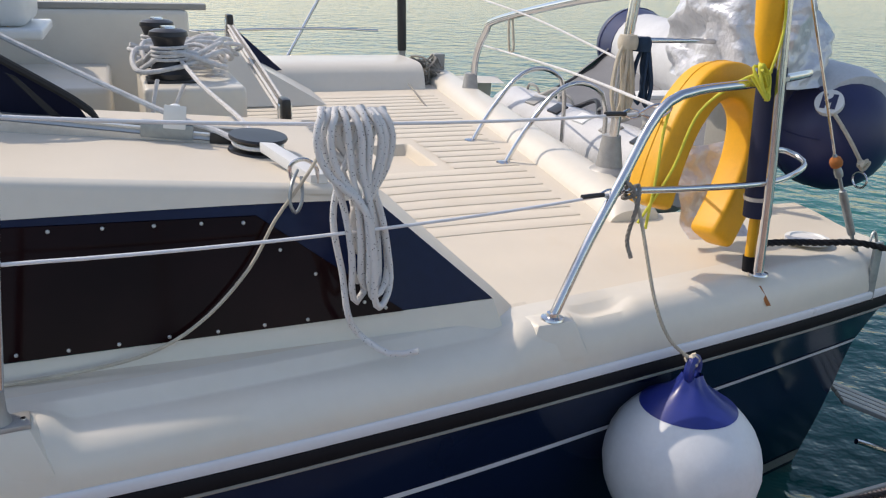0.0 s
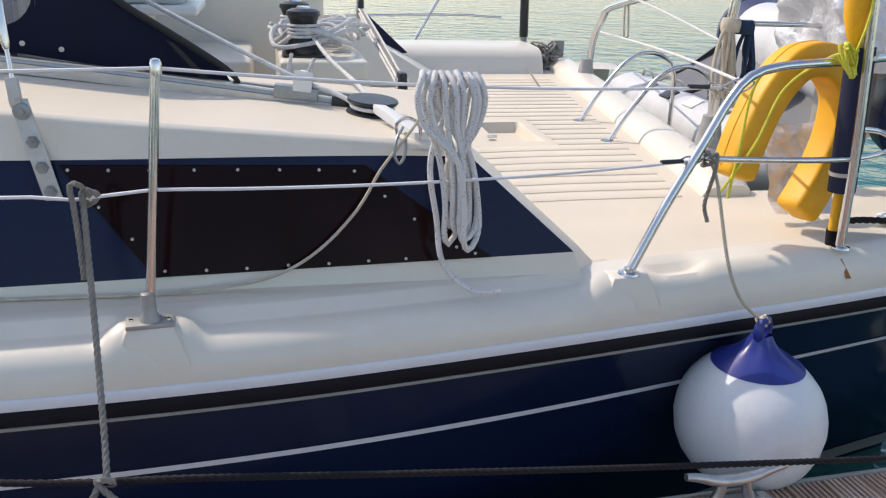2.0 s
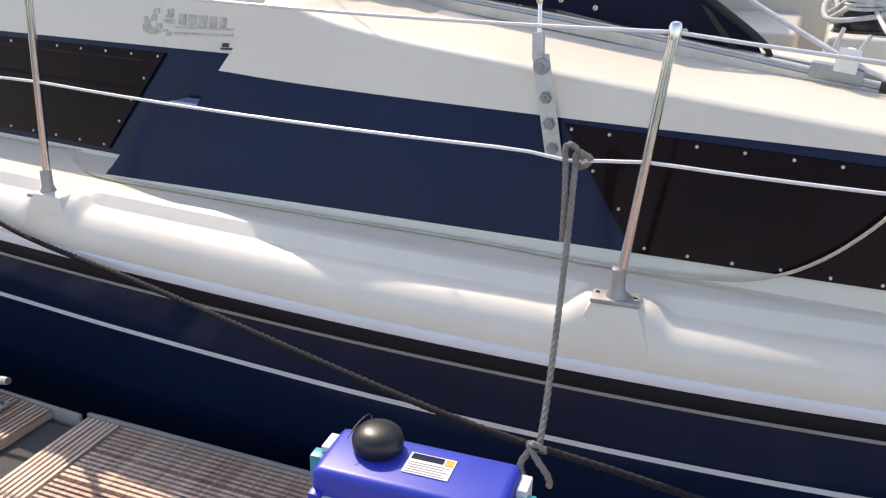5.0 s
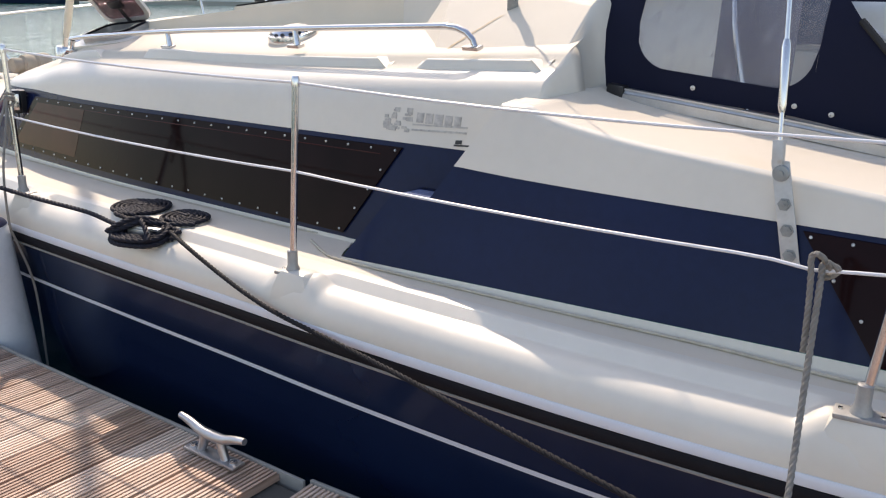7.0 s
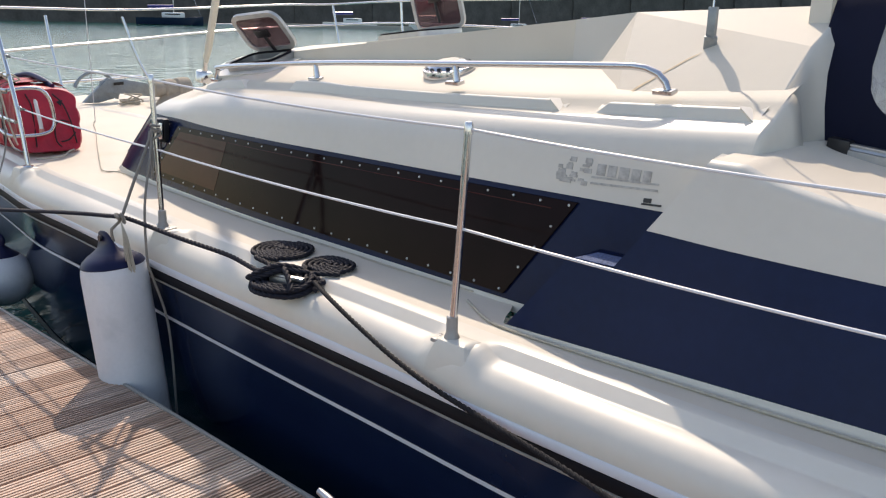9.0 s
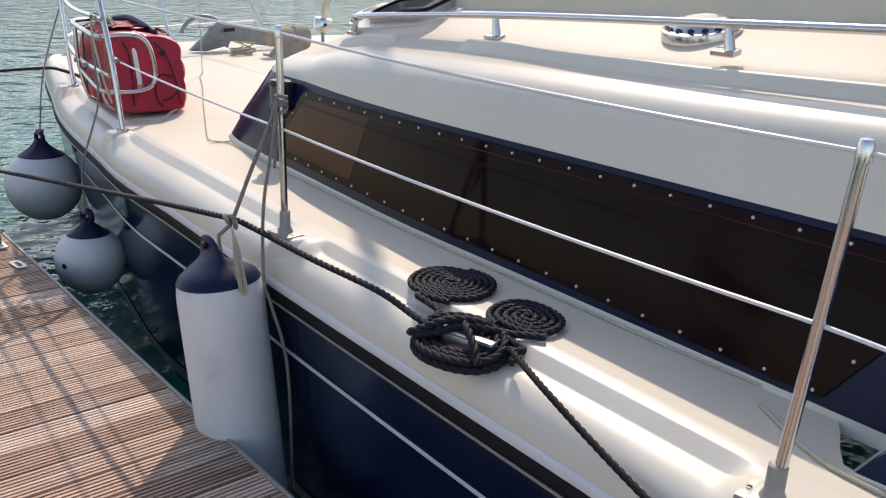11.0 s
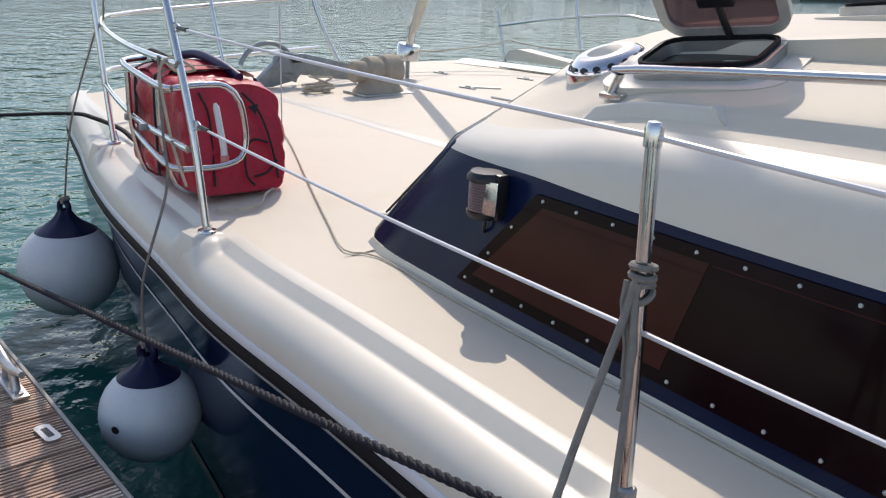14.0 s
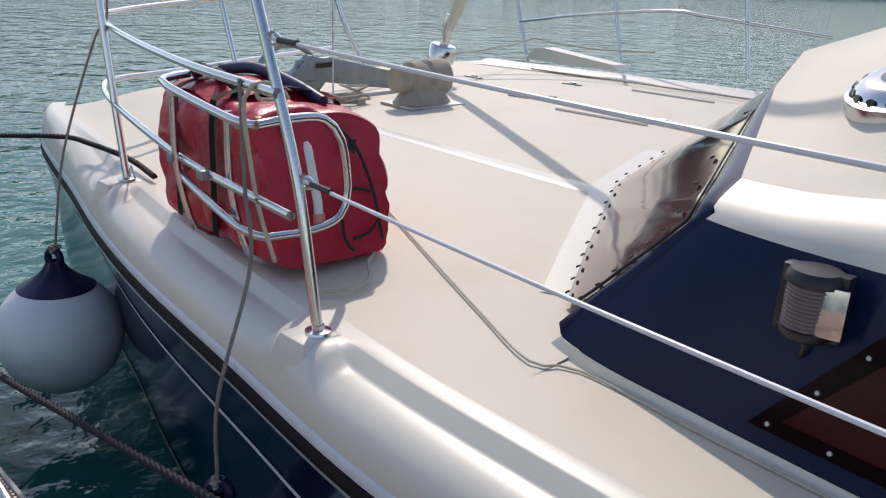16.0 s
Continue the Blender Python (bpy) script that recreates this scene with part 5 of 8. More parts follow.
def genoa_track():
    a, b = Vector((-0.74, 3.335, 1.278)), Vector((0.935, 3.225, 1.090))
    rows = []
    for k in range(25):
        p = a.lerp(b, k / 24)
        p.z += 0.012 * math.sin(math.pi * k / 24)
        rows.append([p + Vector((0, dy, dz)) for dy, dz in ((-0.019, -0.03), (-0.019, 0.004), (-0.012, 0.006), (-0.008, 0.016), (-0.015, 0.018), (-0.015, 0.024), (0.015, 0.024), (0.015, 0.018), (0.008, 0.016), (0.012, 0.006), (0.019, 0.004), (0.019, -0.03))])
    t = part("genoa_track", loft(rows, closed=True, caps=True), ALU, boat, "grey aluminium genoa track on the coaming")
    for p in (a, b):
        part("end_stop", box(-0.035, 0.035, -0.022, 0.022, -0.02, 0.032, None, Matrix.Translation(p) @ pose(0, 0, 0, 0, 6, -4), bevel=0.005), BLACK_PL, t)
    part("teak_rail", box(-0.02, 1.02, 0.05, 0.09, -0.06, 0.055, None, Matrix.Translation((0.02, 3.29, 1.158)) @ pose(0, 0, 0, 0, 5.6, -3.2), bevel=0.004), GREY_TRIM, boat, "weathered grey rail beside the track")
    m = Matrix.Translation((0.78, 3.236, 1.122)) @ pose(0, 0, 0, 0, 6, -4)
    car = part("track_car", box(-0.075, 0.075, -0.030, 0.030, -0.012, 0.034, None, m, bevel=0.006), GALV, t, "metal sliding car with a white roller")
    part("roller", lathe([(0.022, -0.028), (0.026, -0.02), (0.026, 0.02), (0.022, 0.028), (0.008, 0.029), (0.0, 0.031)], 18, m=m @ Matrix.Translation((0.02, 0, 0.062)) @ pose(0, 0, 0, 90, 0, 0)), WHITE_PL, car)
    part("cheek", box(-0.012, 0.052, -0.034, -0.028, 0.02, 0.09, None, m, bevel=0.004), WHITE_PL, car)
    # turning block
    for dz, r in ((0.0, 0.085), (0.022, 0.075), (0.042, 0.085)):
        part("turning_block", lathe([(0.0, dz), (r, dz), (r + 0.003, dz + 0.006), (r, dz + 0.012), (0.0, dz + 0.014)], 24, m=Matrix.Translation((1.03, 3.13, 1.075)) @ pose(0, 0, 0, 4, 4, 0)), BLACK_PL if r > 0.08 else WHITE_PL, boat, "black sheet turning block" if dz == 0 else "")
    # short link to the block
    part("block_strap", prism([Vector((1.02, 3.02, 1.10)), Vector((1.06, 3.0, 1.10)), Vector((1.17, 2.80, 1.05)), Vector((1.12, 2.79, 1.05))], (0, 0, 0.03)), WHITE_PL, boat, "pale webbing strap", bevel=0.004)
    e = part("deck_eye", tube(spline([(1.075, 2.80, 1.045), (1.065, 2.795, 1.105), (1.10, 2.79, 1.125), (1.135, 2.795, 1.10), (1.14, 2.80, 1.045)], 0.01), 0.006, 8), STEEL, boat, "stainless deck eye with shackle")
    part("shackle", tube(spline([(1.08, 2.77, 1.10), (1.055, 2.715, 1.08), (1.045, 2.70, 1.035), (1.06, 2.70, 1.005), (1.078, 2.705, 1.035), (1.085, 2.74, 1.09)], 0.01), 0.005, 8), GALV, e)


genoa_track()


# ---------------------------------------------------------------- bow pulpit
def rail_tube(name, pts, parent, r=0.0125, label=""):
    return part(name, tube(spline(pts, 0.04), r, 12), STEEL, parent, label)


def pulpit():
    p = rail_tube("pulpit", [(-5.33, 2.615, 0.69), (-5.41, 2.612, 1.05), (-5.53, 2.61, 1.36), (-5.66, 2.61, 1.66)], boat, 0.014, "stainless bow pulpit")
    rail_tube("leg", [(-6.862, 2.87, 0.72), (-6.92, 2.868, 1.0), (-6.985, 2.865, 1.36), (-7.04, 2.87, 1.62)], p, 0.014)
    rail_tube("leg", [(-7.75, 3.95, 0.80), (-7.90, 3.92, 1.3), (-7.98, 3.92, 1.6)], p, 0.013)
    rail_tube("leg", [(-7.85, 4.95, 0.80), (-7.99, 4.80, 1.2), (-8.10, 4.72, 1.6)], p, 0.013)
    rail_tube("upper_rail", [(-5.47, 2.60, 1.245), (-6.05, 2.66, 1.255), (-6.80, 2.84, 1.265), (-7.42, 3.06, 1.275), (-7.62, 3.22, 1.28), (-7.80, 3.55, 1.30), (-8.05, 4.25, 1.34), (-8.20, 4.95, 1.385), (-8.35, 5.8, 1.45), (-8.2, 6.7, 1.52), (-7.70, 7.13, 1.56), (-6.60, 7.17, 1.60), (-4.6, 7.2, 1.58)], p)
    rail_tube("lower_rail", [(-5.42, 2.60, 0.965), (-6.05, 2.67, 0.975), (-6.88, 2.86, 0.99), (-7.30, 3.00, 0.995), (-7.50, 3.14, 1.0), (-7.66, 3.50, 1.0), (-8.05, 4.3, 1.0), (-8.42, 5.05, 1.0)], p)
    rail_tube("top_rail", [(-5.66, 2.61, 1.66), (-6.3, 2.70, 1.665), (-7.04, 2.87, 1.66), (-7.6, 3.2, 1.66), (-7.98, 3.92, 1.66), (-8.2, 4.72, 1.665), (-8.4, 5.8, 1.71), (-8.2, 6.7, 1.77), (-7.74, 7.12, 1.79), (-6.66, 7.16, 1.83), (-4.6, 7.2, 1.86)], p)
    for q in ((-5.33, 2.615), (-6.862, 2.87), (-7.75, 3.95), (-7.85, 4.95)):
        z = deck_z(*q) + 0.008 if q[1] > 3 else SHEER(q[0]) + 0.004
        part("flange", lathe([(0.034, 0.0), (0.032, 0.006), (0.016, 0.010), (0.015, 0.02)], 18, m=Matrix.Translation((q[0], q[1], z))), STEEL, p)
    for c in ((-5.53, 2.612, 1.365), (-5.41, 2.614, 1.053)):
        part("wire_lug", tube(spline([Vector(c), Vector(c) + Vector((0.03, 0.0, 0.012)), Vector(c) + Vector((0.06, 0, -0.004)), Vector(c) + Vector((0.03, 0, -0.014)), Vector(c)], 0.008), 0.004, 6), STEEL, p)
    for c, d in (((-6.08, 2.655, 0.975), (0, -1, 0)), ((-5.86, 2.625, 0.972), (0, -1, 0)), ((-5.72, 2.66, 1.13), (0, -1, 0))):
        part("clamp", box(-0.015, 0.015, -0.016, 0.016, -0.014, 0.014, None, Matrix.Translation(c), bevel=0.006), GALV, p)
    rail_tube("fairlead", [(-6.84, 2.87, 0.735), (-6.80, 2.86, 0.78), (-6.77, 2.86, 0.74)], p, 0.004)


pulpit()


def bag_rack():
    r = part("bag_rack", tube(spline([Vector(q) for q in ((-5.62, 2.64, 1.145), (-5.61, 2.75, 1.155), (-5.61, 2.84, 1.145), (-5.605, 2.895, 1.085), (-5.60, 2.915, 0.95), (-5.60, 2.89, 0.875), (-5.60, 2.80, 0.850), (-5.61, 2.66, 0.852))], 0.03), 0.0125, 12), STEEL, boat, "stainless rack holding the raft bag")
    rail_tube("side_bar", [(-5.62, 2.64, 1.145), (-5.70, 2.625, 1.145), (-6.10, 2.66, 1.175), (-6.20, 2.70, 1.185), (-6.24, 2.80, 1.19)], r)
    rail_tube("side_bar", [(-5.61, 2.66, 0.852), (-5.70, 2.635, 0.86), (-6.05, 2.67, 0.92), (-6.12, 2.72, 0.93)], r)
    for x in (-5.78, -6.07):
        rail_tube("upright", [(x, 2.655, 1.155), (x, 2.66, 0.95), (x + 0.02, 2.70, 0.76), (x + 0.03, 2.78, 0.725)], r, 0.011)


bag_rack()


# ---------------------------------------------------------------- foredeck fittings
def anchor_gear():
    z = deck_z(-7.25, 4.7)
    w = part("windlass", lathe([(0.0, -0.15), (0.062, -0.15), (0.070, -0.135), (0.064, -0.06), (0.088, -0.045), (0.094, 0.02), (0.078, 0.06), (0.098, 0.08), (0.105, 0.16), (0.098, 0.20), (0.0, 0.20)], 20, m=Matrix.Translation((-7.22, 4.68, z + 0.145)) @ pose(0, 0, 0, -90, 0, 0) @ pose(0, 0, 0, 0, 0, 20)), TAN_COVER, boat, "anchor windlass under a tan canvas cover")
    part("skirt", loft([[Vector((-7.22 + a * math.cos(t), 4.74 + b * math.sin(t), z + h)) for t in (2 * math.pi * k / 18 for k in range(18))] for a, b, h in ((0.12, 0.20, 0.0), (0.115, 0.19, 0.02), (0.10, 0.15, 0.06), (0.085, 0.13, 0.12))], closed=True), TAN_COVER, w)
    part("base", box(-0.13, 0.13, -0.20, 0.20, -0.005, 0.012, None, Matrix.Translation((-7.22, 4.75, z)), bevel=0.004), ALU, w)
    a = thing("anchor", "grey galvanised plough anchor stowed on the foredeck", "anchor")
    zz = deck_z(-7.7, 4.3) + 0.02
    o = Vector((-7.72, 4.12, zz + 0.05))
    part("shank", prism([o + Vector(q) for q in ((-0.03, 0.15, 0.14), (0.0, 0.35, 0.155), (0.05, 0.75, 0.07), (0.08, 1.0, 0.0), (0.08, 1.0, -0.06), (0.03, 0.6, -0.02), (0.0, 0.25, 0.03), (-0.03, 0.12, 0.02))], (0.022, 0, 0)), GALV, a, bevel=0.006)
    part("fluke", prism([o + Vector(q) for q in ((-0.02, -0.02, -0.06), (0.02, 0.22, 0.17), (0.02, 0.42, 0.12), (0.02, 0.30, -0.02), (0.0, 0.12, -0.065))], (-0.06, 0, 0)), GALV, a, bevel=0.012)
    part("roll_bar", tube([o + Vector((-0.05, 0.12 + 0.21 * math.cos(t), 0.02 + 0.20 * math.sin(t))) for t in (math.pi * k / 20 for k in range(-2, 19))], 0.016, 10), GALV, a)
    part("name_plate", prism([o + Vector(q) for q in ((0.028, 0.26, 0.095), (0.028, 0.36, 0.10), (0.028, 0.36, 0.128), (0.028, 0.26, 0.122))], (0.002, 0, 0)), BLACK_PL, a, "dark plate with worn raised mark", smooth=False)
    # chain heap of line beside it
    rnd = random.Random(7)
    c = Vector((-7.45, 4.42, deck_z(-7.45, 4.42) + 0.012))
    pts = [c + Vector((0.10 * math.cos(t * 2.3) * (0.6 + 0.4 * rnd.random()), 0.14 * math.sin(t * 2.3) * (0.6 + 0.4 * rnd.random()), 0.006 * t * rnd.random())) for t in range(20)]
    heap = part("rope_heap", tube(spline(pts, 0.02), 0.007, 6), TAN_ROPE, None)
    tagged(heap, "small heap of tan cord on the foredeck", "rope")
    # furler drum and forestay
    d = Vector((-7.70, 5.36, 1.03))
    f = part("furling_drum", lathe([(0.0, -0.06), (0.075, -0.06), (0.085, -0.05), (0.085, 0.04), (0.078, 0.05), (0.03, 0.055), (0.026, 0.12), (0.034, 0.16), (0.03, 0.24)], 24, m=Matrix.Translation(d) @ pose(0, 0, 0, -4, 10, 0)), STEEL, boat, "polished furling drum on the forestay")
    up = Vector((0.45, -0.05, 1)).normalized()
    part("stay", tube([d + up * 0.16, d + up * 0.30, d + up * 9.0], 0.03, 10, radii=[0.022, 0.038, 0.045]), SAILCLOTH, f, "rolled sail on the stay")
    part("swivel", tube([d + Vector((0, 0, -0.30)), d + Vector((0, 0, -0.05))], 0.016, 10), GALV, f)
    part("line", tube(droop(d + Vector((0.05, 0.06, 0.0)), (-8.38, 7.1, 1.03), 0.02), 0.005, 6), TAN_ROPE, f, "tan furling line")


anchor_gear()


def deck_hatch_flush():
    """Flush locker lid on the foredeck with hinges, and raised deck ridges."""
    z = lambda x, y: deck_z(x, y) + 0.004
    for a, b in (((-6.70, 5.27), (-6.15, 5.33)), ((-6.90, 6.33), (-6.35, 6.40)), ((-7.15, 5.39), (-6.95, 5.60))):
        pts = [Vector((a[0] + (b[0] - a[0]) * k / 6, a[1] + (b[1] - a[1]) * k / 6, 0)) for k in range(7)]
        for p in pts:
            p.z = z(p.x, p.y)
        part("deck_ridge", tube(pts, 0.009, 6), GEL, boat)
    for x, y, r in ((-7.09, 5.41, 8), (-7.26, 6.16, 8), (-6.17, 5.5, 10), (-7.79, 5.76, 5)):
        h = part("deck_hinge", box(-0.07, 0.07, -0.014, 0.014, 0.0, 0.008, None, Matrix.Translation((x, y, z(x, y) - 0.003)) @ pose(0, 0, 0, 0, 0, r), bevel=0.003), GALV, boat)
        part("pin", tube([Vector((x - 0.015, y, z(x, y) + 0.008)), Vector((x + 0.03, y + 0.004, z(x, y) + 0.008))], 0.007, 8), GALV, h)


deck_hatch_flush()


def windscreen_cover():
    """Glossy film held over the raked front window by studs."""
    cover = part("window_cover", loft(FRONT_FILM), VINYL, boat, "glossy smoked film buttoned over the raked front window")
    for row_end, off in ((0, Vector((-0.004, -0.002, 0.006))), (-1, Vector((-0.004, -0.002, 0.003)))):
        for i in range(1, 55, 4):
            p = FRONT_FILM[i][row_end].lerp(FRONT_FILM[i][1 if row_end == 0 else -2], 0.25 if row_end == 0 else 0.7) + off
            part("stud", lathe([(0.0075, 0.0), (0.007, 0.004), (0.0, 0.006)], 10, m=Matrix.Translation(p) @ pose(0, 0, 0, 0, -40, 0)), BLACK_PL, cover)
    edge = [r[-1] + Vector((-0.006, -0.002, 0.004)) for r in FRONT_FILM]
    part("cover_hem", tube(edge, 0.004, 6), BLACK_PL, cover, "black hem along the film")


windscreen_cover()


def far_side():
    """Far gunwale, rails and hull seen across the deck."""
    rows = []
    for x in xs_between(-8.35, STERN, 60):
        e = 2 * 4.86 - EDGE(x)
        zs = SHEER(x) + HEEL * 4.5 + 0.02
        rows.append([Vector((x, e - dy, zs + dz)) for dy, dz in ((0.24, -0.012), (0.16, 0.004), (0.10, 0.020), (0.05, 0.018), (0.0, -0.01), (-0.02, -0.2), (0.05, -0.6), (0.12, -1.4))])
    part("far_gunwale", loft(rows), GEL, boat, "far cream gunwale")
    p = rail_tube("far_rail", [(-8.60, 7.12, 1.30), (-8.42, 7.10, 0.80)], boat, 0.013, "stainless rail on the far bow")
    rail_tube("leg", [(-7.745, 7.12, 1.78), (-7.65, 7.12, 1.40), (-7.52, 7.10, 0.93)], p, 0.013)
    rail_tube("leg", [(-6.66, 7.16, 1.82), (-6.62, 7.15, 1.50), (-6.50, 7.12, 0.93)], p, 0.013)
    rail_tube("rail", [(-8.55, 7.1, 1.15), (-7.9, 7.1, 1.25), (-7.17, 7.1, 1.33), (-6.85, 7.1, 1.315), (-6.0, 7.15, 1.25)], p, 0.011)
    part("line", tube(droop((-8.40, 7.1, 1.03), (-7.2, 7.05, 1.04), 0.03), 0.006, 6), TAN_ROPE, p)
    part("line", tube([Vector((-7.9 + 0.2 * k, 6.5 + 0.03 * k, deck_z(-7.9 + 0.2 * k, 6.5) + 0.012)) for k in range(9)], 0.006, 6), TAN_ROPE, p)
    part("far_bow_block", prism([Vector((-8.42, 7.06, 0.86)), Vector((-8.34, 7.06, 0.95)), Vector((-8.25, 7.06, 0.965)), Vector((-7.55, 7.06, 0.905)), Vector((-7.50, 7.06, 0.86))], (0, 0.16, 0)), GEL, boat, smooth=False)
    # forward cabin shadow side rails on the far stern
    q = rail_tube("far_rail", [(1.88, 7.25, 0.92), (2.05, 7.28, 1.2), (2.20, 7.3, 1.45)], boat, 0.012, "stainless rail on the far quarter")
    rail_tube("rail", [(0.2, 7.2, 1.08), (2.0, 7.26, 1.13), (2.6, 7.24, 1.12)], q, 0.009)
    part("line", tube(droop((1.0, 7.15, 1.02), (2.7, 7.15, 0.86), 0.03), 0.007, 6), TAN_ROPE, q)


far_side()


# ---------------------------------------------------------------- cockpit and aft deck
def cockpit():
    # far coaming with its navy flash, cockpit sole, seats and bulkhead
    bm = bmesh.new()
    loft([[Vector((-0.9, 3.62, 1.30)), Vector((1.25, 3.62, 1.065))], [Vector((-0.9, 3.66, 0.75)), Vector((1.25, 3.66, 0.75))], [Vector((-0.9, 6.2, 0.75)), Vector((1.25, 6.2, 0.75))], [Vector((-0.9, 6.25, 1.36)), Vector((1.15, 6.25, 1.18))],
          [Vector((-0.9, 6.75, 1.36)), Vector((1.15, 6.62, 1.16))], [Vector((-0.9, 7.0, 0.78)), Vector((1.95, 6.66, 0.78))]], bm)
    part("cockpit", bm, GEL, boat, "cream moulded cockpit", smooth=False)
    part("cockpit_end", loft([[Vector((1.15, 6.25, 1.18)), Vector((1.15, 6.75, 1.16))], [Vector((1.90, 6.25, 0.765)), Vector((1.90, 6.75, 0.78))]]), GEL, boat, smooth=False)
    part("cockpit_end", loft([[Vector((1.15, 6.25, 1.18)), Vector((1.90, 6.25, 0.765))], [Vector((1.15, 6.0, 0.745)), Vector((1.90, 6.0, 0.745))]]), GEL, boat, smooth=False)
    rows = []
    for i in range(15):
        x = 1.30 + 1.46 * i / 14
        e = 1.0
        rows.append([Vector((x, 6.46 + dy, 0.70 + dz * e)) for dy, dz in ((0.0, -0.02), (0.05, 0.02), (0.09, 0.10), (0.12, 0.17), (0.16, 0.21), (0.22, 0.232), (0.35, 0.24), (0.7, 0.24))])
    part("far_roll", loft(rows, caps=True), GEL, boat, "rounded cream moulding along the far quarter")
    part("far_flash", prism([Vector((1.40, 6.585, 1.19)), Vector((1.72, 6.585, 0.90)), Vector((1.52, 6.585, 0.875))], (0, 0.01, 0)), NAVY_DULL, boat, "navy flash on the far coaming", smooth=False)
    part("bulkhead", box(-0.95, -0.88, 3.5, 6.3, 0.75, 1.75, None), GEL, boat, "cream cabin bulkhead", smooth=False)
    part("companionway", box(-0.875, -0.868, 4.0, 4.65, 0.80, 1.65, None), ACRYL, boat, "dark companionway doors")
    part("seat", box(-0.7, 0.62, 4.72, 5.7, 0.75, 1.055, None, bevel=0.03, segments=3), GEL, boat, "cream moulded cockpit seat")
    part("seat_back", box(-0.7, 1.05, 5.7, 5.86, 0.75, 1.34, None, bevel=0.03, segments=3), GEL, boat, "cream moulded seat back")
    part("winch_box", box(0.745, 1.15, 4.18, 5.35, 0.70, 1.125, None, bevel=0.025, segments=3), GEL, boat, "cream winch pedestal")
    part("teak_cap", box(-0.7, 1.15, 5.72, 5.84, 1.34, 1.375, None, bevel=0.008), GREY_TRIM, boat)
    part("pedestal_column", box(0.02, 0.22, 4.05, 4.30, 0.75, 1.337, None, bevel=0.02), GEL, boat)
    part("pedestal_shelf", box(-0.15, 0.425, 3.9, 4.45, 1.335, 1.372, None, bevel=0.012, segments=3), WHITE_PL, boat)
    part("instrument_box", box(-0.15, 0.385, 3.95, 4.4, 1.372, 1.62, None, bevel=0.06, segments=5), WHITE_PL, boat, "pale grey moulded instrument housing")
    part("cap_plate", lathe([(0.05, 0.0), (0.05, 0.006), (0.035, 0.010), (0.0, 0.011)], 20, m=Matrix.Translation((1.05, 4.5, 1.125))), STEEL, boat)
    for i, (x, y) in enumerate(((0.865, 4.40), (0.845, 4.95))):
        w = part("winch", lathe([(0.088, 0.0), (0.092, 0.035), (0.080, 0.05), (0.064, 0.085), (0.061, 0.15), (0.072, 0.180), (0.080, 0.187), (0.076, 0.205), (0.056, 0.215), (0.0, 0.22)], 24, m=Matrix.Translation((x, y, 1.124))), BLACK_PL, boat, "black sheet winch wound with white rope")
        part("plinth", box(-0.10, 0.10, -0.10, 0.10, -0.001, 0.012, None, Matrix.Translation((x, y, 1.124)), bevel=0.004), BLACK_PL, w)
        part("top", lathe([(0.032, 0.216), (0.03, 0.226), (0.0, 0.228)], 16, m=Matrix.Translation((x, y, 1.124))), STEEL, w)
        for k in range(4):
            z = 1.124 + 0.085 + 0.0165 * k
            part("turn", tube([(x + 0.070 * math.cos(t), y + 0.070 * math.sin(t), z + 0.010 * t / 6.28) for t in (2 * math.pi * j / 20 for j in range(20))], 0.0075, 6), WHITE_ROPE, w)


cockpit()


def aft_fittings():
    # moulded strips across the aft deck
    y = 3.40
    while y < 6.3:
        x0 = 1.5
        if not (4.28 < y < 4.90):
            x0 = 1.30 if y > 3.9 else 1.62
        else:
            x0 = 2.13
        rows = []
        for x in xs_between(x0, STERN_LINE(y) - 0.29, 8):
            z = deck_z(x, y)
            rows.append([Vector((x, y + dy, z + dz)) for dy, dz in ((0.0, -0.004), (0.003, 0.003), (0.006, 0.0045), (0.096, 0.0045), (0.099, 0.003), (0.102, -0.004))])
        part("deck_strip", loft(rows), NONSKID, boat)
        y += 0.113
    z = deck_z(2.0, 4.7)
    part("locker_hinge", box(-0.02, 0.03, -0.015, 0.015, 0, 0.012, None, Matrix.Translation((1.81, 4.45, z)), bevel=0.003), STEEL, boat)
    # louvre on the coaming's aft slope
    for i in range(4):
        a, b = Vector((1.315 + 0.018 * i, 2.80 + 0.028 * i, 0.955 - 0.012 * i)), Vector((1.50 + 0.010 * i, 2.77 + 0.028 * i, 0.80 - 0.004 * i))
        part("louvre_slat", tube([a, b], 0.004, 6), BLACK_PL, boat)


aft_fittings()


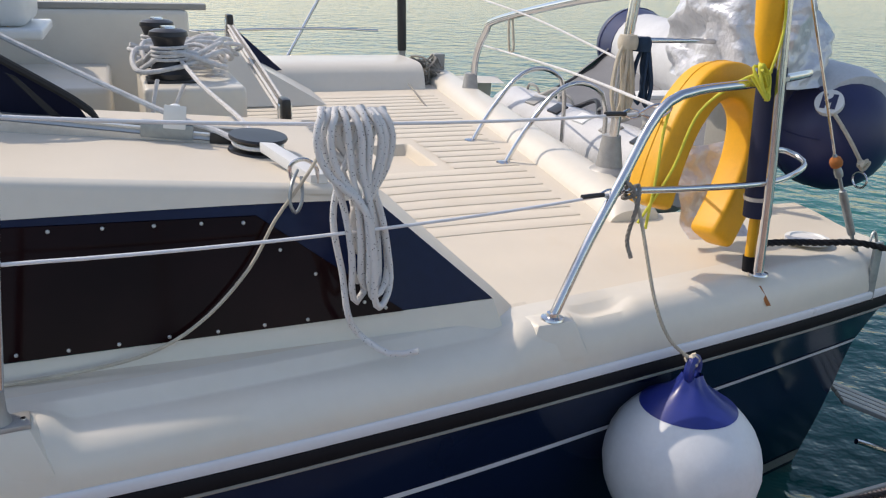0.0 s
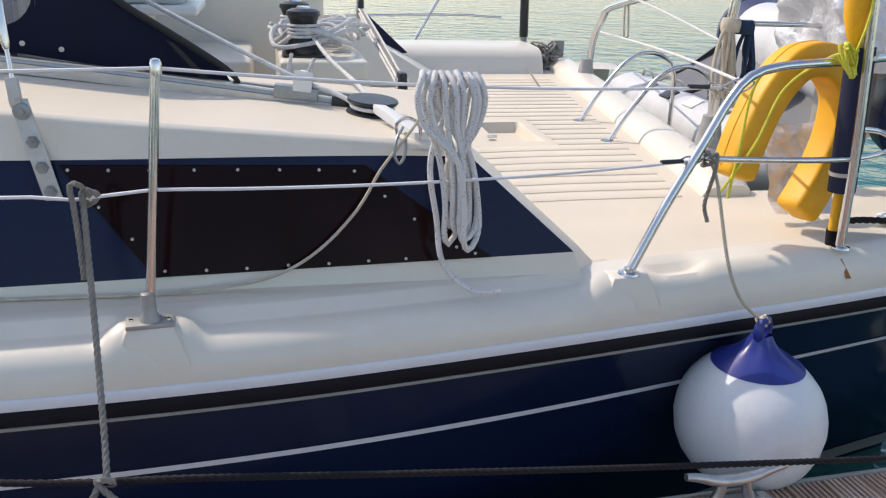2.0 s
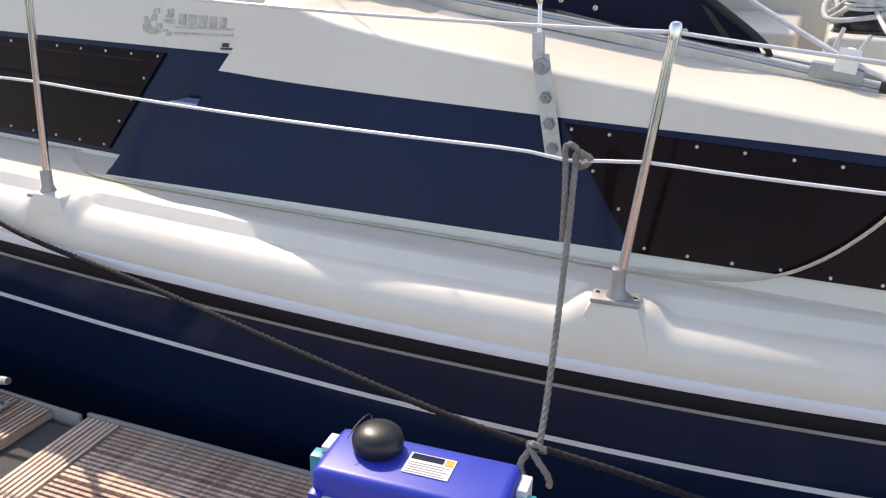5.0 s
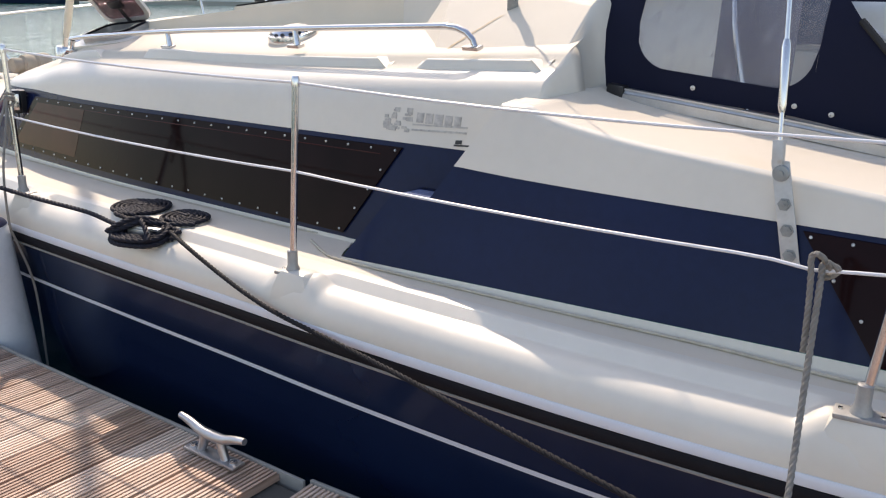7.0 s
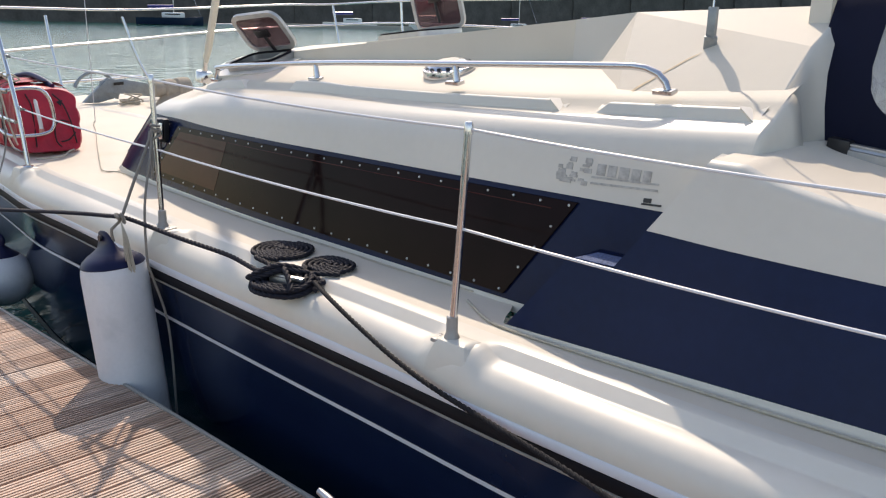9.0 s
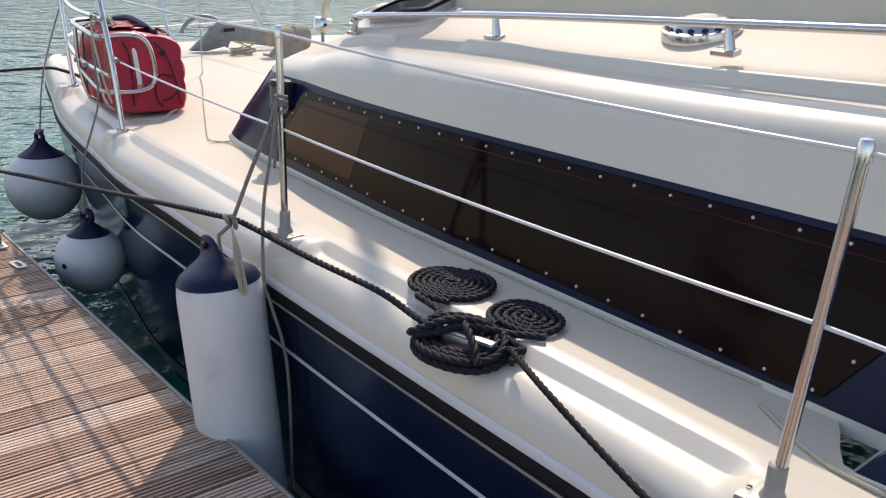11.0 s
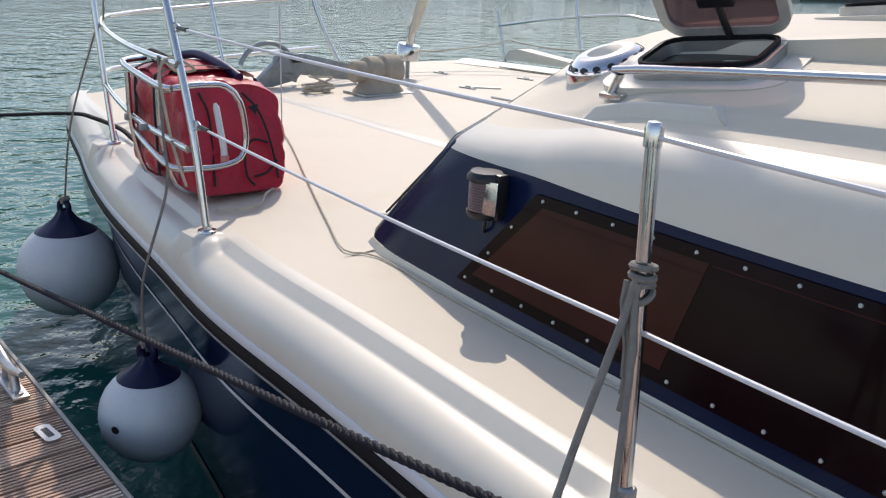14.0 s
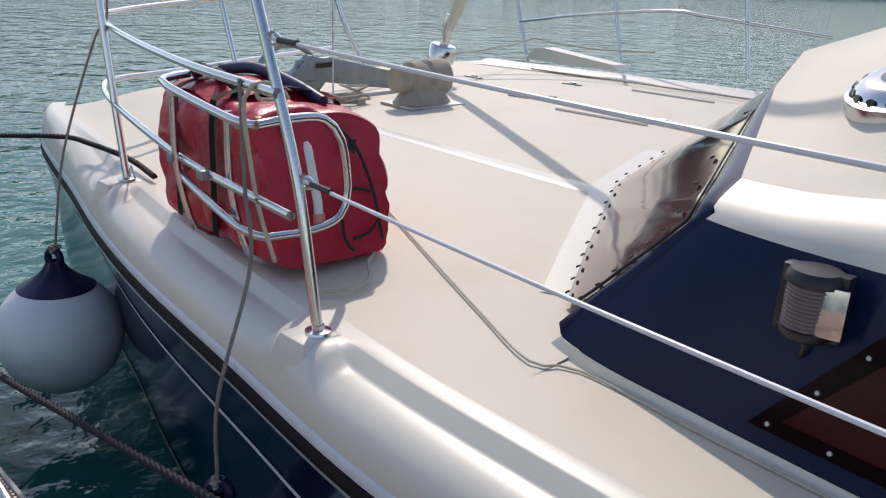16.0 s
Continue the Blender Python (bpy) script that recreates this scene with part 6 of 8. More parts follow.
def pushpit():
    p = rail_tube("pushpit", [(1.80, 2.635, 0.645), (1.92, 2.67, 0.86), (2.05, 2.70, 1.07), (2.12, 2.715, 1.19), (2.19, 2.73, 1.26), (2.30, 2.745, 1.29), (2.55, 2.80, 1.300), (2.95, 3.02, 1.295), (3.05, 3.10, 1.29)], boat, 0.0155, "stainless stern rail")
    rail_tube("mid_rail", [(2.04, 2.70, 1.005), (2.30, 2.74, 0.985), (2.66, 2.80, 0.968), (2.90, 2.92, 0.965), (3.02, 3.02, 0.975), (3.00, 3.10, 1.0), (2.80, 3.02, 1.03), (2.70, 2.93, 1.04)], p, 0.011)
    rail_tube("post", [(2.672, 2.785, 0.65), (2.66, 2.785, 1.0), (2.625, 2.79, 1.56), (2.60, 2.79, 2.0)], p, 0.0175)
    for q in ((1.80, 2.635), (2.672, 2.785)):
        part("flange", lathe([(0.036, 0.0), (0.034, 0.006), (0.018, 0.010), (0.017, 0.02)], 18, m=Matrix.Translation((q[0], q[1], SHEER(q[0]) + 0.003))), STEEL, p)
    part("hook", tube(spline([PUSH_HI, PUSH_HI + Vector((0.05, -0.02, 0.03)), PUSH_HI + Vector((0.10, -0.03, 0.02)), PUSH_HI + Vector((0.06, -0.02, -0.012)), PUSH_HI], 0.01), 0.004, 6), STEEL, p)
    # stern posts with cast feet
    for x, y, pts in ((2.72, 3.88, [(2.72, 3.88, 0.76), (2.72, 3.85, 1.05), (2.72, 3.83, 1.30), (2.74, 3.82, 1.55)]), (2.93, 6.09, [(2.95, 6.09, 0.78), (2.95, 6.05, 1.05), (2.95, 5.9, 1.22), (2.95, 5.75, 1.30), (2.95, 4.85, 1.45), (2.95, 4.3, 1.52)])):
        s = rail_tube("stern_post", pts, boat, 0.023, "stainless davit post in a cast foot")
        part("socket", lathe([(0.105, -0.05), (0.102, 0.0), (0.092, 0.014), (0.062, 0.03), (0.050, 0.11), (0.042, 0.17), (0.03, 0.175)], 18, m=Matrix.Translation((x, y, 0.752))), CASTING, s, "grey cast foot")
    # boarding hoops over the stern
    for xf, y0 in ((2.44, 4.86), (2.415, 4.365)):
        z = deck_z(xf, y0)
        h = rail_tube("stern_hoop", [(xf, y0, z - 0.02), (xf + 0.11, y0, z + 0.16), (xf + 0.25, y0, z + 0.33), (xf + 0.37, y0, z + 0.385), (xf + 0.49, y0, z + 0.36), (xf + 0.555, y0, z + 0.26), (xf + 0.565, y0, z - 0.10)], boat, 0.0125, "stainless boarding hoop")
        part("flange", lathe([(0.036, 0.0), (0.034, 0.006), (0.015, 0.010)], 14, m=Matrix.Translation((xf, y0, z + 0.002))), STEEL, h)
    # rope hanks hung on the davit post
    for matl, lab, dx, dy, zt, zb, n in ((TAN_ROPE, "pale rope hank tied on the davit post", -0.03, -0.05, 1.37, 1.02, 6), (BLUE_ROPE, "dark blue rope hank on the davit post", 0.08, -0.03, 1.36, 1.06, 5)):
        bm = bmesh.new()
        for i in range(n):
            a = 2.4 * i
            ox, oy = 0.022 * math.cos(a), 0.022 * math.sin(a)
            lo = zb + 0.035 * ((i * 3) % n) / n
            tube(spline([(2.725 + dx, 3.83 + dy, zt), (2.725 + dx + 1.5 * ox - 0.012, 3.83 + dy + oy, zt - 0.10), (2.725 + dx + 1.7 * ox - 0.02, 3.83 + dy + 1.3 * oy, lo + 0.08), (2.725 + dx + ox, 3.83 + dy + oy, lo), (2.725 + dx + ox + 0.022, 3.83 + dy + oy, lo + 0.08), (2.73 + dx + ox, 3.83 + dy + oy, zt - 0.12), (2.725 + dx, 3.83 + dy, zt)], 0.025), 0.0075, 6, bm)
        lathe([(0.040, zt - 0.06), (0.044, zt - 0.04), (0.044, zt - 0.02), (0.036, zt)], 12, bm, Matrix.Translation((2.725 + dx * 0.7, 3.83 + dy * 0.7, 0)))
        tagged(part("rope_hank", bm, matl), lab, "rope")
    rail_tube("cross_bar", [(2.74, 3.82, 1.345), (3.0, 3.80, 1.345), (3.3, 3.78, 1.34)], boat, 0.012, "white davit cross bar")
    # hull chainplate and backstay screw at the corner
    b = part("backstay", tube([(3.07, 2.93, 1.014), (2.87, 2.94, 1.53), (2.45, 2.95, 2.6)], 0.005, 8), STEEL, boat, "backstay wire with rigging screw")
    ax = (Vector((3.07, 2.93, 1.014)) - Vector((3.245, 2.915, 0.63))).normalized()
    m = Matrix.Translation((3.245, 2.915, 0.63)) @ ax.to_track_quat("Z", "Y").to_matrix().to_4x4()
    part("rigging_screw", lathe([(0.010, 0.0), (0.012, 0.01), (0.012, 0.03), (0.007, 0.035), (0.007, 0.08), (0.013, 0.085), (0.015, 0.10), (0.015, 0.26), (0.013, 0.275), (0.007, 0.28), (0.007, 0.33), (0.014, 0.335), (0.016, 0.35), (0.014, 0.37), (0.009, 0.38), (0.009, 0.42), (0.005, 0.43)], 14, m=m), GALV, b, "dull steel rigging screw")
    part("bead", lathe([(0.008, 0.372), (0.020, 0.38), (0.024, 0.395), (0.020, 0.41), (0.008, 0.42)], 14, m=m), RUST, b, "rusty orange bead")
    part("tang", box(-0.02, 0.02, -0.006, 0.006, -0.24, 0.03, None, Matrix.Translation((3.285, 2.855, 0.66)), bevel=0.002), GALV, b)
    part("shackle", tube(spline([(3.26, 2.88, 0.66), (3.29, 2.89, 0.72), (3.31, 2.88, 0.66)], 0.01), 0.006, 6), GALV, b)
    c = part("deck_plate", lathe([(0.085, 0.0), (0.084, 0.012), (0.065, 0.016), (0.060, 0.010), (0.0, 0.010)], 28, m=Matrix.Translation((3.10, 3.02, SHEER(3.1) + 0.015))), WHITE_PL, boat, "round white inspection plate")
    # rust run on the gunwale
    pts = [Vector((2.66 + 0.006 * k, EDGE(2.7) + 0.031 - 0.0062 * k, 0.615 - 0.013 * k)) for k in range(6)]
    rows = [[p + Vector((-0.008 + 0.004 * math.sin(i), -0.004, 0)), p + Vector((0.008, -0.004, 0.0))] for i, p in enumerate(pts)]
    part("rust_stain", loft(rows), RUST, boat, "orange rust run")


pushpit()


# ---------------------------------------------------------------- fenders
def ball_fender(name, c, r, neck, blue, label, cap=0.60):
    """A teardrop buoy fender; c centre, neck the height of its eye above c."""
    f = thing(name, label, "fender", (c[0], c[1], c[2] - r))
    o = Vector((0, 0, r))
    prof = [(a * r, b * r) for a, b in ((0.0, -1.0), (0.2, -0.98), (0.40, -0.92), (0.58, -0.81), (0.74, -0.67), (0.87, -0.49), (0.96, -0.27), (1.0, 0.0), (0.985, 0.18), (0.94, 0.36), (0.86, 0.53), (0.74, 0.68), (0.60, 0.82), (0.46, 0.94), (0.35, 1.03), (0.26, 1.12), (0.19, 1.21), (0.145, 1.30), (0.12, 1.37))]
    zc, rc, neck = 0.82 * r, 0.60 * r, 1.26 * r
    lower = [p for p in prof if p[1] < zc]
    upper = [(p[0], zc + (p[1] - zc) * 0.8) for p in prof if p[1] > zc]
    part("body", lathe(lower + [(rc, zc)], 40, m=Matrix.Translation(o)), FENDER, f)
    bm = bmesh.new()
    rings = []
    cone = [(rc + 0.002, zc)] + upper
    for q, z in cone:
        k = (z - zc) / (neck - zc)
        rings.append([o + Vector((q * (1 + 0.10 * k * math.sin(6 * t)) * math.cos(t), q * (1 + 0.10 * k * math.sin(6 * t)) * math.sin(t), z)) for t in (2 * math.pi * j / 40 for j in range(40))])
    loft(rings, bm, closed=True)
    part("crown", bm, blue, f, "blue crown")
    m = Matrix.Translation(o + Vector((0, 0, neck + 0.012))) @ pose(0, 0, 0, 90, 0, 30)
    part("eye", tube([m @ Vector((0.030 * math.cos(t), 0.036 * math.sin(t), 0)) for t in (2 * math.pi * j / 18 for j in range(18))], 0.016, 8, closed=True), blue, f)
    return f


def knot(c, r, matl, name, label, seed=1):
    rnd = random.Random(seed)
    pts = [Vector(c) + Vector((rnd.uniform(-1, 1), rnd.uniform(-1, 1), rnd.uniform(-1, 1))).normalized() * r * rnd.uniform(0.5, 1.0) for _ in range(11)]
    return laid(pts, r * 0.42, n=4)


ball_fender("ball_fender", (2.235, 2.515, 0.150), 0.247, 0.355, FENDER_ROYAL, "large white ball fender with royal blue crown hung on the stern")
part_ball = ball_fender("ball_fender", (-7.337, 2.749, -0.05), 0.262, 0.335, FENDER_BLUE, "large white ball fender with navy crown hung at the bow")
fc = ball_fender("ball_fender", (-5.545, 2.462, -0.05), 0.188, 0.235, FENDER_BLUE, "smaller white ball fender with navy crown against the hull")
part("valve", lathe([(0.016, 0.0), (0.015, 0.004), (0.006, 0.005), (0.0, 0.003)], 14, m=Matrix.Translation((0.084, -0.166, 0.205)) @ pose(0, 0, 0, 96, 0, 27)), BLACK_PL, fc, "dark valve plug")


def long_fender():
    f = thing("cylinder_fender", "long white cylinder fender with navy ends between hull and pontoon", "fender", (-3.39, 2.285, -0.49))
    lean = pose(0, 0, 0, 3, -5.5, 0)
    z0, z1, r = 0.14, 1.015, 0.148
    m = lean
    part("body", lathe([(0.115, z0 - 0.06), (0.140, z0 - 0.03), (r, z0 + 0.04), (r, (z0 + z1) / 2), (r, z1 - 0.05), (r - 0.003, z1 - 0.01), (r - 0.010, z1 + 0.008)], 40, m=m), FENDER, f)
    rings = []
    for q, sq, z, off in ((r - 0.016, 1.0, z1 - 0.004, 0.0), (r - 0.004, 1.0, z1 + 0.010, 0.0), (r - 0.012, 0.97, z1 + 0.030, 0.0), (0.118, 0.86, z1 + 0.050, -0.004), (0.104, 0.62, z1 + 0.064, -0.010),
                          (0.092, 0.34, z1 + 0.080, -0.016), (0.076, 0.22, z1 + 0.105, -0.026), (0.058, 0.22, z1 + 0.132, -0.036), (0.042, 0.26, z1 + 0.150, -0.044), (0.020, 0.3, z1 + 0.158, -0.046)):
        rings.append([m @ Vector((off + q * math.cos(t), q * sq * math.sin(t), z)) for t in (2 * math.pi * j / 32 for j in range(32))])
    part("end_cap", loft(rings, closed=True, caps=True), FENDER_BLUE, f, "navy end with rope hole")
    part("end_cap", lathe([(0.112, z0 - 0.055), (0.09, z0 - 0.12), (0.04, z0 - 0.17), (0.0, z0 - 0.17)], 24, m=m), FENDER_BLUE, f)
    part("eyelet", lathe([(0.014, 0.0), (0.013, 0.01), (0.007, 0.01)], 12, m=m @ Matrix.Translation((-0.040, -0.016, z1 + 0.128)) @ pose(0, 0, 0, 90, 0, 0)), BLACK_PL, f)


long_fender()


def rope(name, pts, r, matl, label, twisted=True, group=""):
    bm = laid(pts, r) if twisted else tube(spline(pts, 0.03), r, 8)
    return tagged(part(name, bm, matl), label, "rope", group)


def fender_lines():
    rope("fender_line", [(2.07, 2.70, 1.0), (2.085, 2.66, 0.93), (2.11, 2.58, 0.70), (2.15, 2.54, 0.58), (2.225, 2.517, 0.505)], 0.006, TAN_ROPE, "thin pale cord holding the stern ball fender")
    bm = laid([(2.05, 2.70, 1.005), (2.045, 2.68, 1.03), (2.065, 2.67, 1.0), (2.05, 2.71, 0.98), (2.085, 2.69, 1.02), (2.07, 2.66, 0.97), (2.06, 2.68, 0.86), (2.07, 2.665, 0.80)], 0.007)
    tagged(part("rope_knot", bm, GREY_ROPE), "grey cord knot on the stern rail", "rope")
    rope("fender_line", [(-7.33, 2.752, 0.33), (-7.27, 2.80, 0.75), (-7.20, 2.93, 1.20), (-7.17, 2.97, 1.28), (-7.10, 2.96, 1.66)], 0.0055, GREY_ROPE, "thin grey cord holding the bow ball fender")
    rope("fender_line", [(-5.545, 2.455, 0.23), (-5.54, 2.462, 0.48), (-5.56, 2.575, 0.80), (-5.60, 2.59, 1.0), (-5.63, 2.60, 1.26)], 0.0055, GREY_ROPE, "thin tan cord holding the smaller ball fender")
    for c, r, s in (((-7.333, 2.752, 0.335), 0.022, 3), ((-5.545, 2.457, 0.235), 0.018, 5), ((2.232, 2.516, 0.51), 0.022, 8)):
        tagged(part("rope_knot", knot(c, r, GREY_ROPE, "", "", s), GREY_ROPE if c[0] < 0 else TAN_ROPE), "small cord knot above a fender", "rope")
    # long fender's line up to the stanchion, with a frayed tail
    e = Vector((-3.47, 2.235, 0.635))
    rope("fender_line", [e, e + Vector((0.01, -0.01, 0.06)), (-3.425, 2.25, 0.735), (-3.43, 2.33, 0.90), (-3.435, 2.42, 1.08), (-3.437, 2.44, 1.13)], 0.007, GREY_ROPE, "grey cord from the stanchion to the long fender", twisted=False)
    rope("fender_line", [(-3.437, 2.44, 1.12), (-3.40, 2.40, 1.00), (-3.36, 2.34, 0.80), (-3.35, 2.33, 0.55), (-3.36, 2.36, 0.45), (-3.34, 2.41, 0.20), (-3.33, 2.42, -0.30)], 0.006, GREY_ROPE, "loose grey cord hanging down the hull side", twisted=False)
    bm = laid([(-3.425, 2.25, 0.74), (-3.41, 2.235, 0.755), (-3.44, 2.24, 0.765), (-3.43, 2.27, 0.745), (-3.405, 2.26, 0.73), (-3.41, 2.25, 0.77), (-3.44, 2.255, 0.735)], 0.008)
    tagged(part("rope_knot", bm, GREY_ROPE), "grey cord knot round the mooring line", "rope")
    rnd = random.Random(5)
    bm = bmesh.new()
    for k in range(24):
        a, b = rnd.uniform(-1, 1), rnd.uniform(-1, 1)
        p = Vector((-3.405, 2.245, 0.735))
        tube(spline([p, p + Vector((0.03 + 0.006 * a, 0.008 * b, -0.06)), p + Vector((0.045 + 0.012 * a, 0.012 * b, -0.13)), p + Vector((0.07 + 0.014 * a, 0.014 * b, -0.20 - 0.02 * rnd.random()))], 0.03), 0.0022, 4, bm)
    tagged(part("rope_tail", bm, TAN_ROPE), "frayed pale rope tail beside the long fender", "rope")
    # turns round the stanchion
    bm = bmesh.new()
    for k in range(4):
        z = 1.10 + 0.016 * k
        tube([(-3.438 + 0.0185 * math.cos(t), 2.457 + 0.0185 * math.sin(t), z + (0.010 - 0.004 * k) * math.sin(t + 2 * k)) for t in (2 * math.pi * j / 16 for j in range(16))], 0.006, 6, bm, closed=True)
    for k in range(3):
        tube(spline([(-3.452 + 0.012 * k, 2.437, 1.125), (-3.45 + 0.01 * k, 2.43, 1.09), (-3.43 + 0.008 * k, 2.425, 1.02), (-3.425, 2.42, 0.97 - 0.03 * k)], 0.03), 0.0055, 6, bm)
    tagged(part("rope_lashing", bm, GREY_ROPE), "grey cord lashed round the stanchion", "rope")


fender_lines()


# ---------------------------------------------------------------- mooring lines
def flat_coil(c, r0, turns, rr, start, name, label, squash=1.0, m=None):
    pts = []
    n = int(turns * 26)
    for i in range(n + 1):
        a = start + 2 * math.pi * turns * i / n
        q = rr * 0.7 + (r0 - rr * 0.7) * i / n
        pts.append(Vector((q * math.cos(a), q * squash * math.sin(a), 0.002 * math.sin(3 * a))))
    return [m @ p for p in pts]


def mooring():
    zc = SHEER(-2.75) - 0.008
    cx, cy = -2.43, 2.405
    zt = SHEER(cx) - 0.028
    c = part("deck_cleat", box(-0.105, 0.105, -0.014, 0.014, 0.026, 0.042, None, Matrix.Translation((cx, cy, zt)) @ pose(0, 0, 0, 0, 0, 12), bevel=0.008), ALU, boat, "silver deck cleat under the rope")
    part("cleat_foot", box(-0.06, 0.06, -0.016, 0.016, -0.02, 0.03, None, Matrix.Translation((cx, cy, zt)) @ pose(0, 0, 0, 0, 0, 12), bevel=0.006), ALU, c)
    rr = 0.0105
    m1 = Matrix.Translation((-2.72, 2.615, zc + 0.020)) @ pose(0, 0, 0, 1, 0, 15)
    m2 = Matrix.Translation((-2.395, 2.615, zc + 0.019)) @ pose(0, 0, 0, 1, 0, -10)
    p1 = flat_coil(None, 0.138, 6.2, rr, 0.4, "", "", 0.92, m1)
    p2 = flat_coil(None, 0.120, 4.4, rr * 1.1, 2.2, "", "", 0.85, m2)
    rope("rope_coil", p1, rr, NAVY_ROPE, "dark navy mooring rope coiled flat on the side deck")
    rope("rope_coil", p2, rr, NAVY_ROPE, "dark navy mooring rope in a looser flat coil")
    # turns laid round the cleat, with crossings over its horns
    bm = bmesh.new()
    mc = Matrix.Translation((cx, cy, zt + 0.03)) @ pose(0, 0, 0, 10, 0, 12)
    for level, count in ((0, 4), (1, 3)):
        pts = []
        n = 20 * count
        for j in range(n + 1):
            t = 2 * math.pi * j / 20 + 1.3 * level
            q = 0.142 - 0.021 * j / 20 - 0.012 * level
            pts.append(mc @ Vector((q * 1.08 * math.cos(t), q * 0.86 * math.sin(t), -0.030 + 0.020 * level + 0.004 * math.sin(3 * t))))
        laid(pts, rr * 1.1, bm=bm)
    for k, (s, q, h) in enumerate(((1, 0.0, 0.016), (-1, 0.022, 0.022), (1, -0.022, 0.030))):
        laid([mc @ Vector((-0.115 + q, -0.055 * s, -0.005)), mc @ Vector((-0.05 + q, -0.035 * s, h)), mc @ Vector((0.0 + q, 0.005 * s, h + 0.012)), mc @ Vector((0.05 + q, 0.045 * s, h - 0.004)), mc @ Vector((0.085 + q, 0.08 * s, -0.008))], rr * 1.1, bm=bm)
    laid([mc @ Vector((-0.13, 0.03, -0.012)), mc @ Vector((-0.15, 0.09, -0.014)), m1 @ Vector((-0.02, -0.140, 0.0)), m1 @ Vector((0.08, -0.125, 0))], rr, bm=bm)
    laid([mc @ Vector((0.125, 0.02, -0.012)), mc @ Vector((0.16, 0.05, -0.016)), m2 @ Vector((0.06, -0.120, 0.0)), m2 @ Vector((0.125, -0.03, 0))], rr, bm=bm)
    tagged(part("rope_coil", bm, NAVY_ROPE), "dark navy mooring rope wound round the deck cleat", "rope")
    rope("mooring_line", [mc @ Vector((0.03, 0.03, 0.012)), mc @ Vector((-0.09, -0.015, 0.010)), (-2.75, 2.368, zt + 0.06), (-3.05, 2.325, 0.716), (-3.42, 2.288, 0.742), (-3.55, 2.268, 0.735), (-4.0, 2.234, 0.682), (-5.0, 2.209, 0.535), (-6.0, 2.185, 0.385), (-7.0, 2.16, 0.236), (-7.75, 2.12, 0.11)], 0.0105, NAVY_ROPE, "dark navy mooring line running forward to the pontoon")
    rope("mooring_line", [mc @ Vector((0.15, 0.01, 0.0)), (-2.1, 2.375, 0.655), (-1.9, 2.342, 0.605), (-1.7, 2.322, 0.553), (-1.5, 2.315, 0.510), (-1.0, 2.265, 0.470), (0.0, 2.10, 0.415), (0.5, 2.07, 0.395), (1.0, 2.05, 0.368), (1.7, 2.05, 0.316), (2.6, 2.05, 0.262), (3.4, 2.10, 0.20), (4.1, 2.25, 0.10)], 0.0092, BLACK_ROPE, "black mooring line running aft to the pontoon")
    rope("mooring_line", [(-6.78, 2.94, 0.735), (-7.05, 2.97, 0.748), (-7.4, 2.965, 0.748), (-7.66, 2.945, 0.735), (-8.2, 2.80, 0.66), (-9.2, 2.5, 0.50), (-11.0, 2.0, 0.10)], 0.012, BLACK_ROPE, "black mooring line leading over the bow")
    rope("mooring_line", [(2.74, 2.90, 0.70), (2.85, 2.93, 0.70), (3.05, 2.91, 0.69), (3.25, 2.86, 0.68), (3.5, 2.74, 0.60), (4.2, 2.35, 0.30), (4.6, 2.2, 0.10)], 0.013, BLACK_ROPE, "black mooring line leading off the stern quarter")
    rope("hanging_rope", [(0.235, 2.44, 1.0), (0.215, 2.42, 1.035), (0.195, 2.42, 1.03), (0.20, 2.415, 0.98), (0.205, 2.41, 0.90), (0.208, 2.405, 0.79)], 0.008, GREY_ROPE, "grey laid rope looped over the lower lifeline")
    rope("hanging_rope", [(0.23, 2.425, 1.02), (0.255, 2.44, 1.0), (0.225, 2.45, 0.975), (0.22, 2.43, 1.01), (0.222, 2.42, 0.97), (0.228, 2.38, 0.80), (0.245, 2.28, 0.62), (0.265, 2.16, 0.47), (0.275, 2.09, 0.405)], 0.0085, GREY_ROPE, "grey laid rope hanging from the lifeline to the mooring line")
    bm = laid([(0.25, 2.08, 0.40), (0.27, 2.06, 0.42), (0.295, 2.075, 0.40), (0.275, 2.095, 0.385), (0.255, 2.07, 0.41), (0.28, 2.05, 0.39), (0.31, 2.05, 0.35), (0.315, 2.055, 0.32)], 0.0085)
    laid([(0.26, 2.06, 0.40), (0.245, 2.045, 0.37), (0.25, 2.05, 0.335), (0.262, 2.06, 0.315)], 0.0085, bm=bm)
    tagged(part("rope_knot", bm, GREY_ROPE), "grey rope knot on the black mooring line", "rope")


mooring()


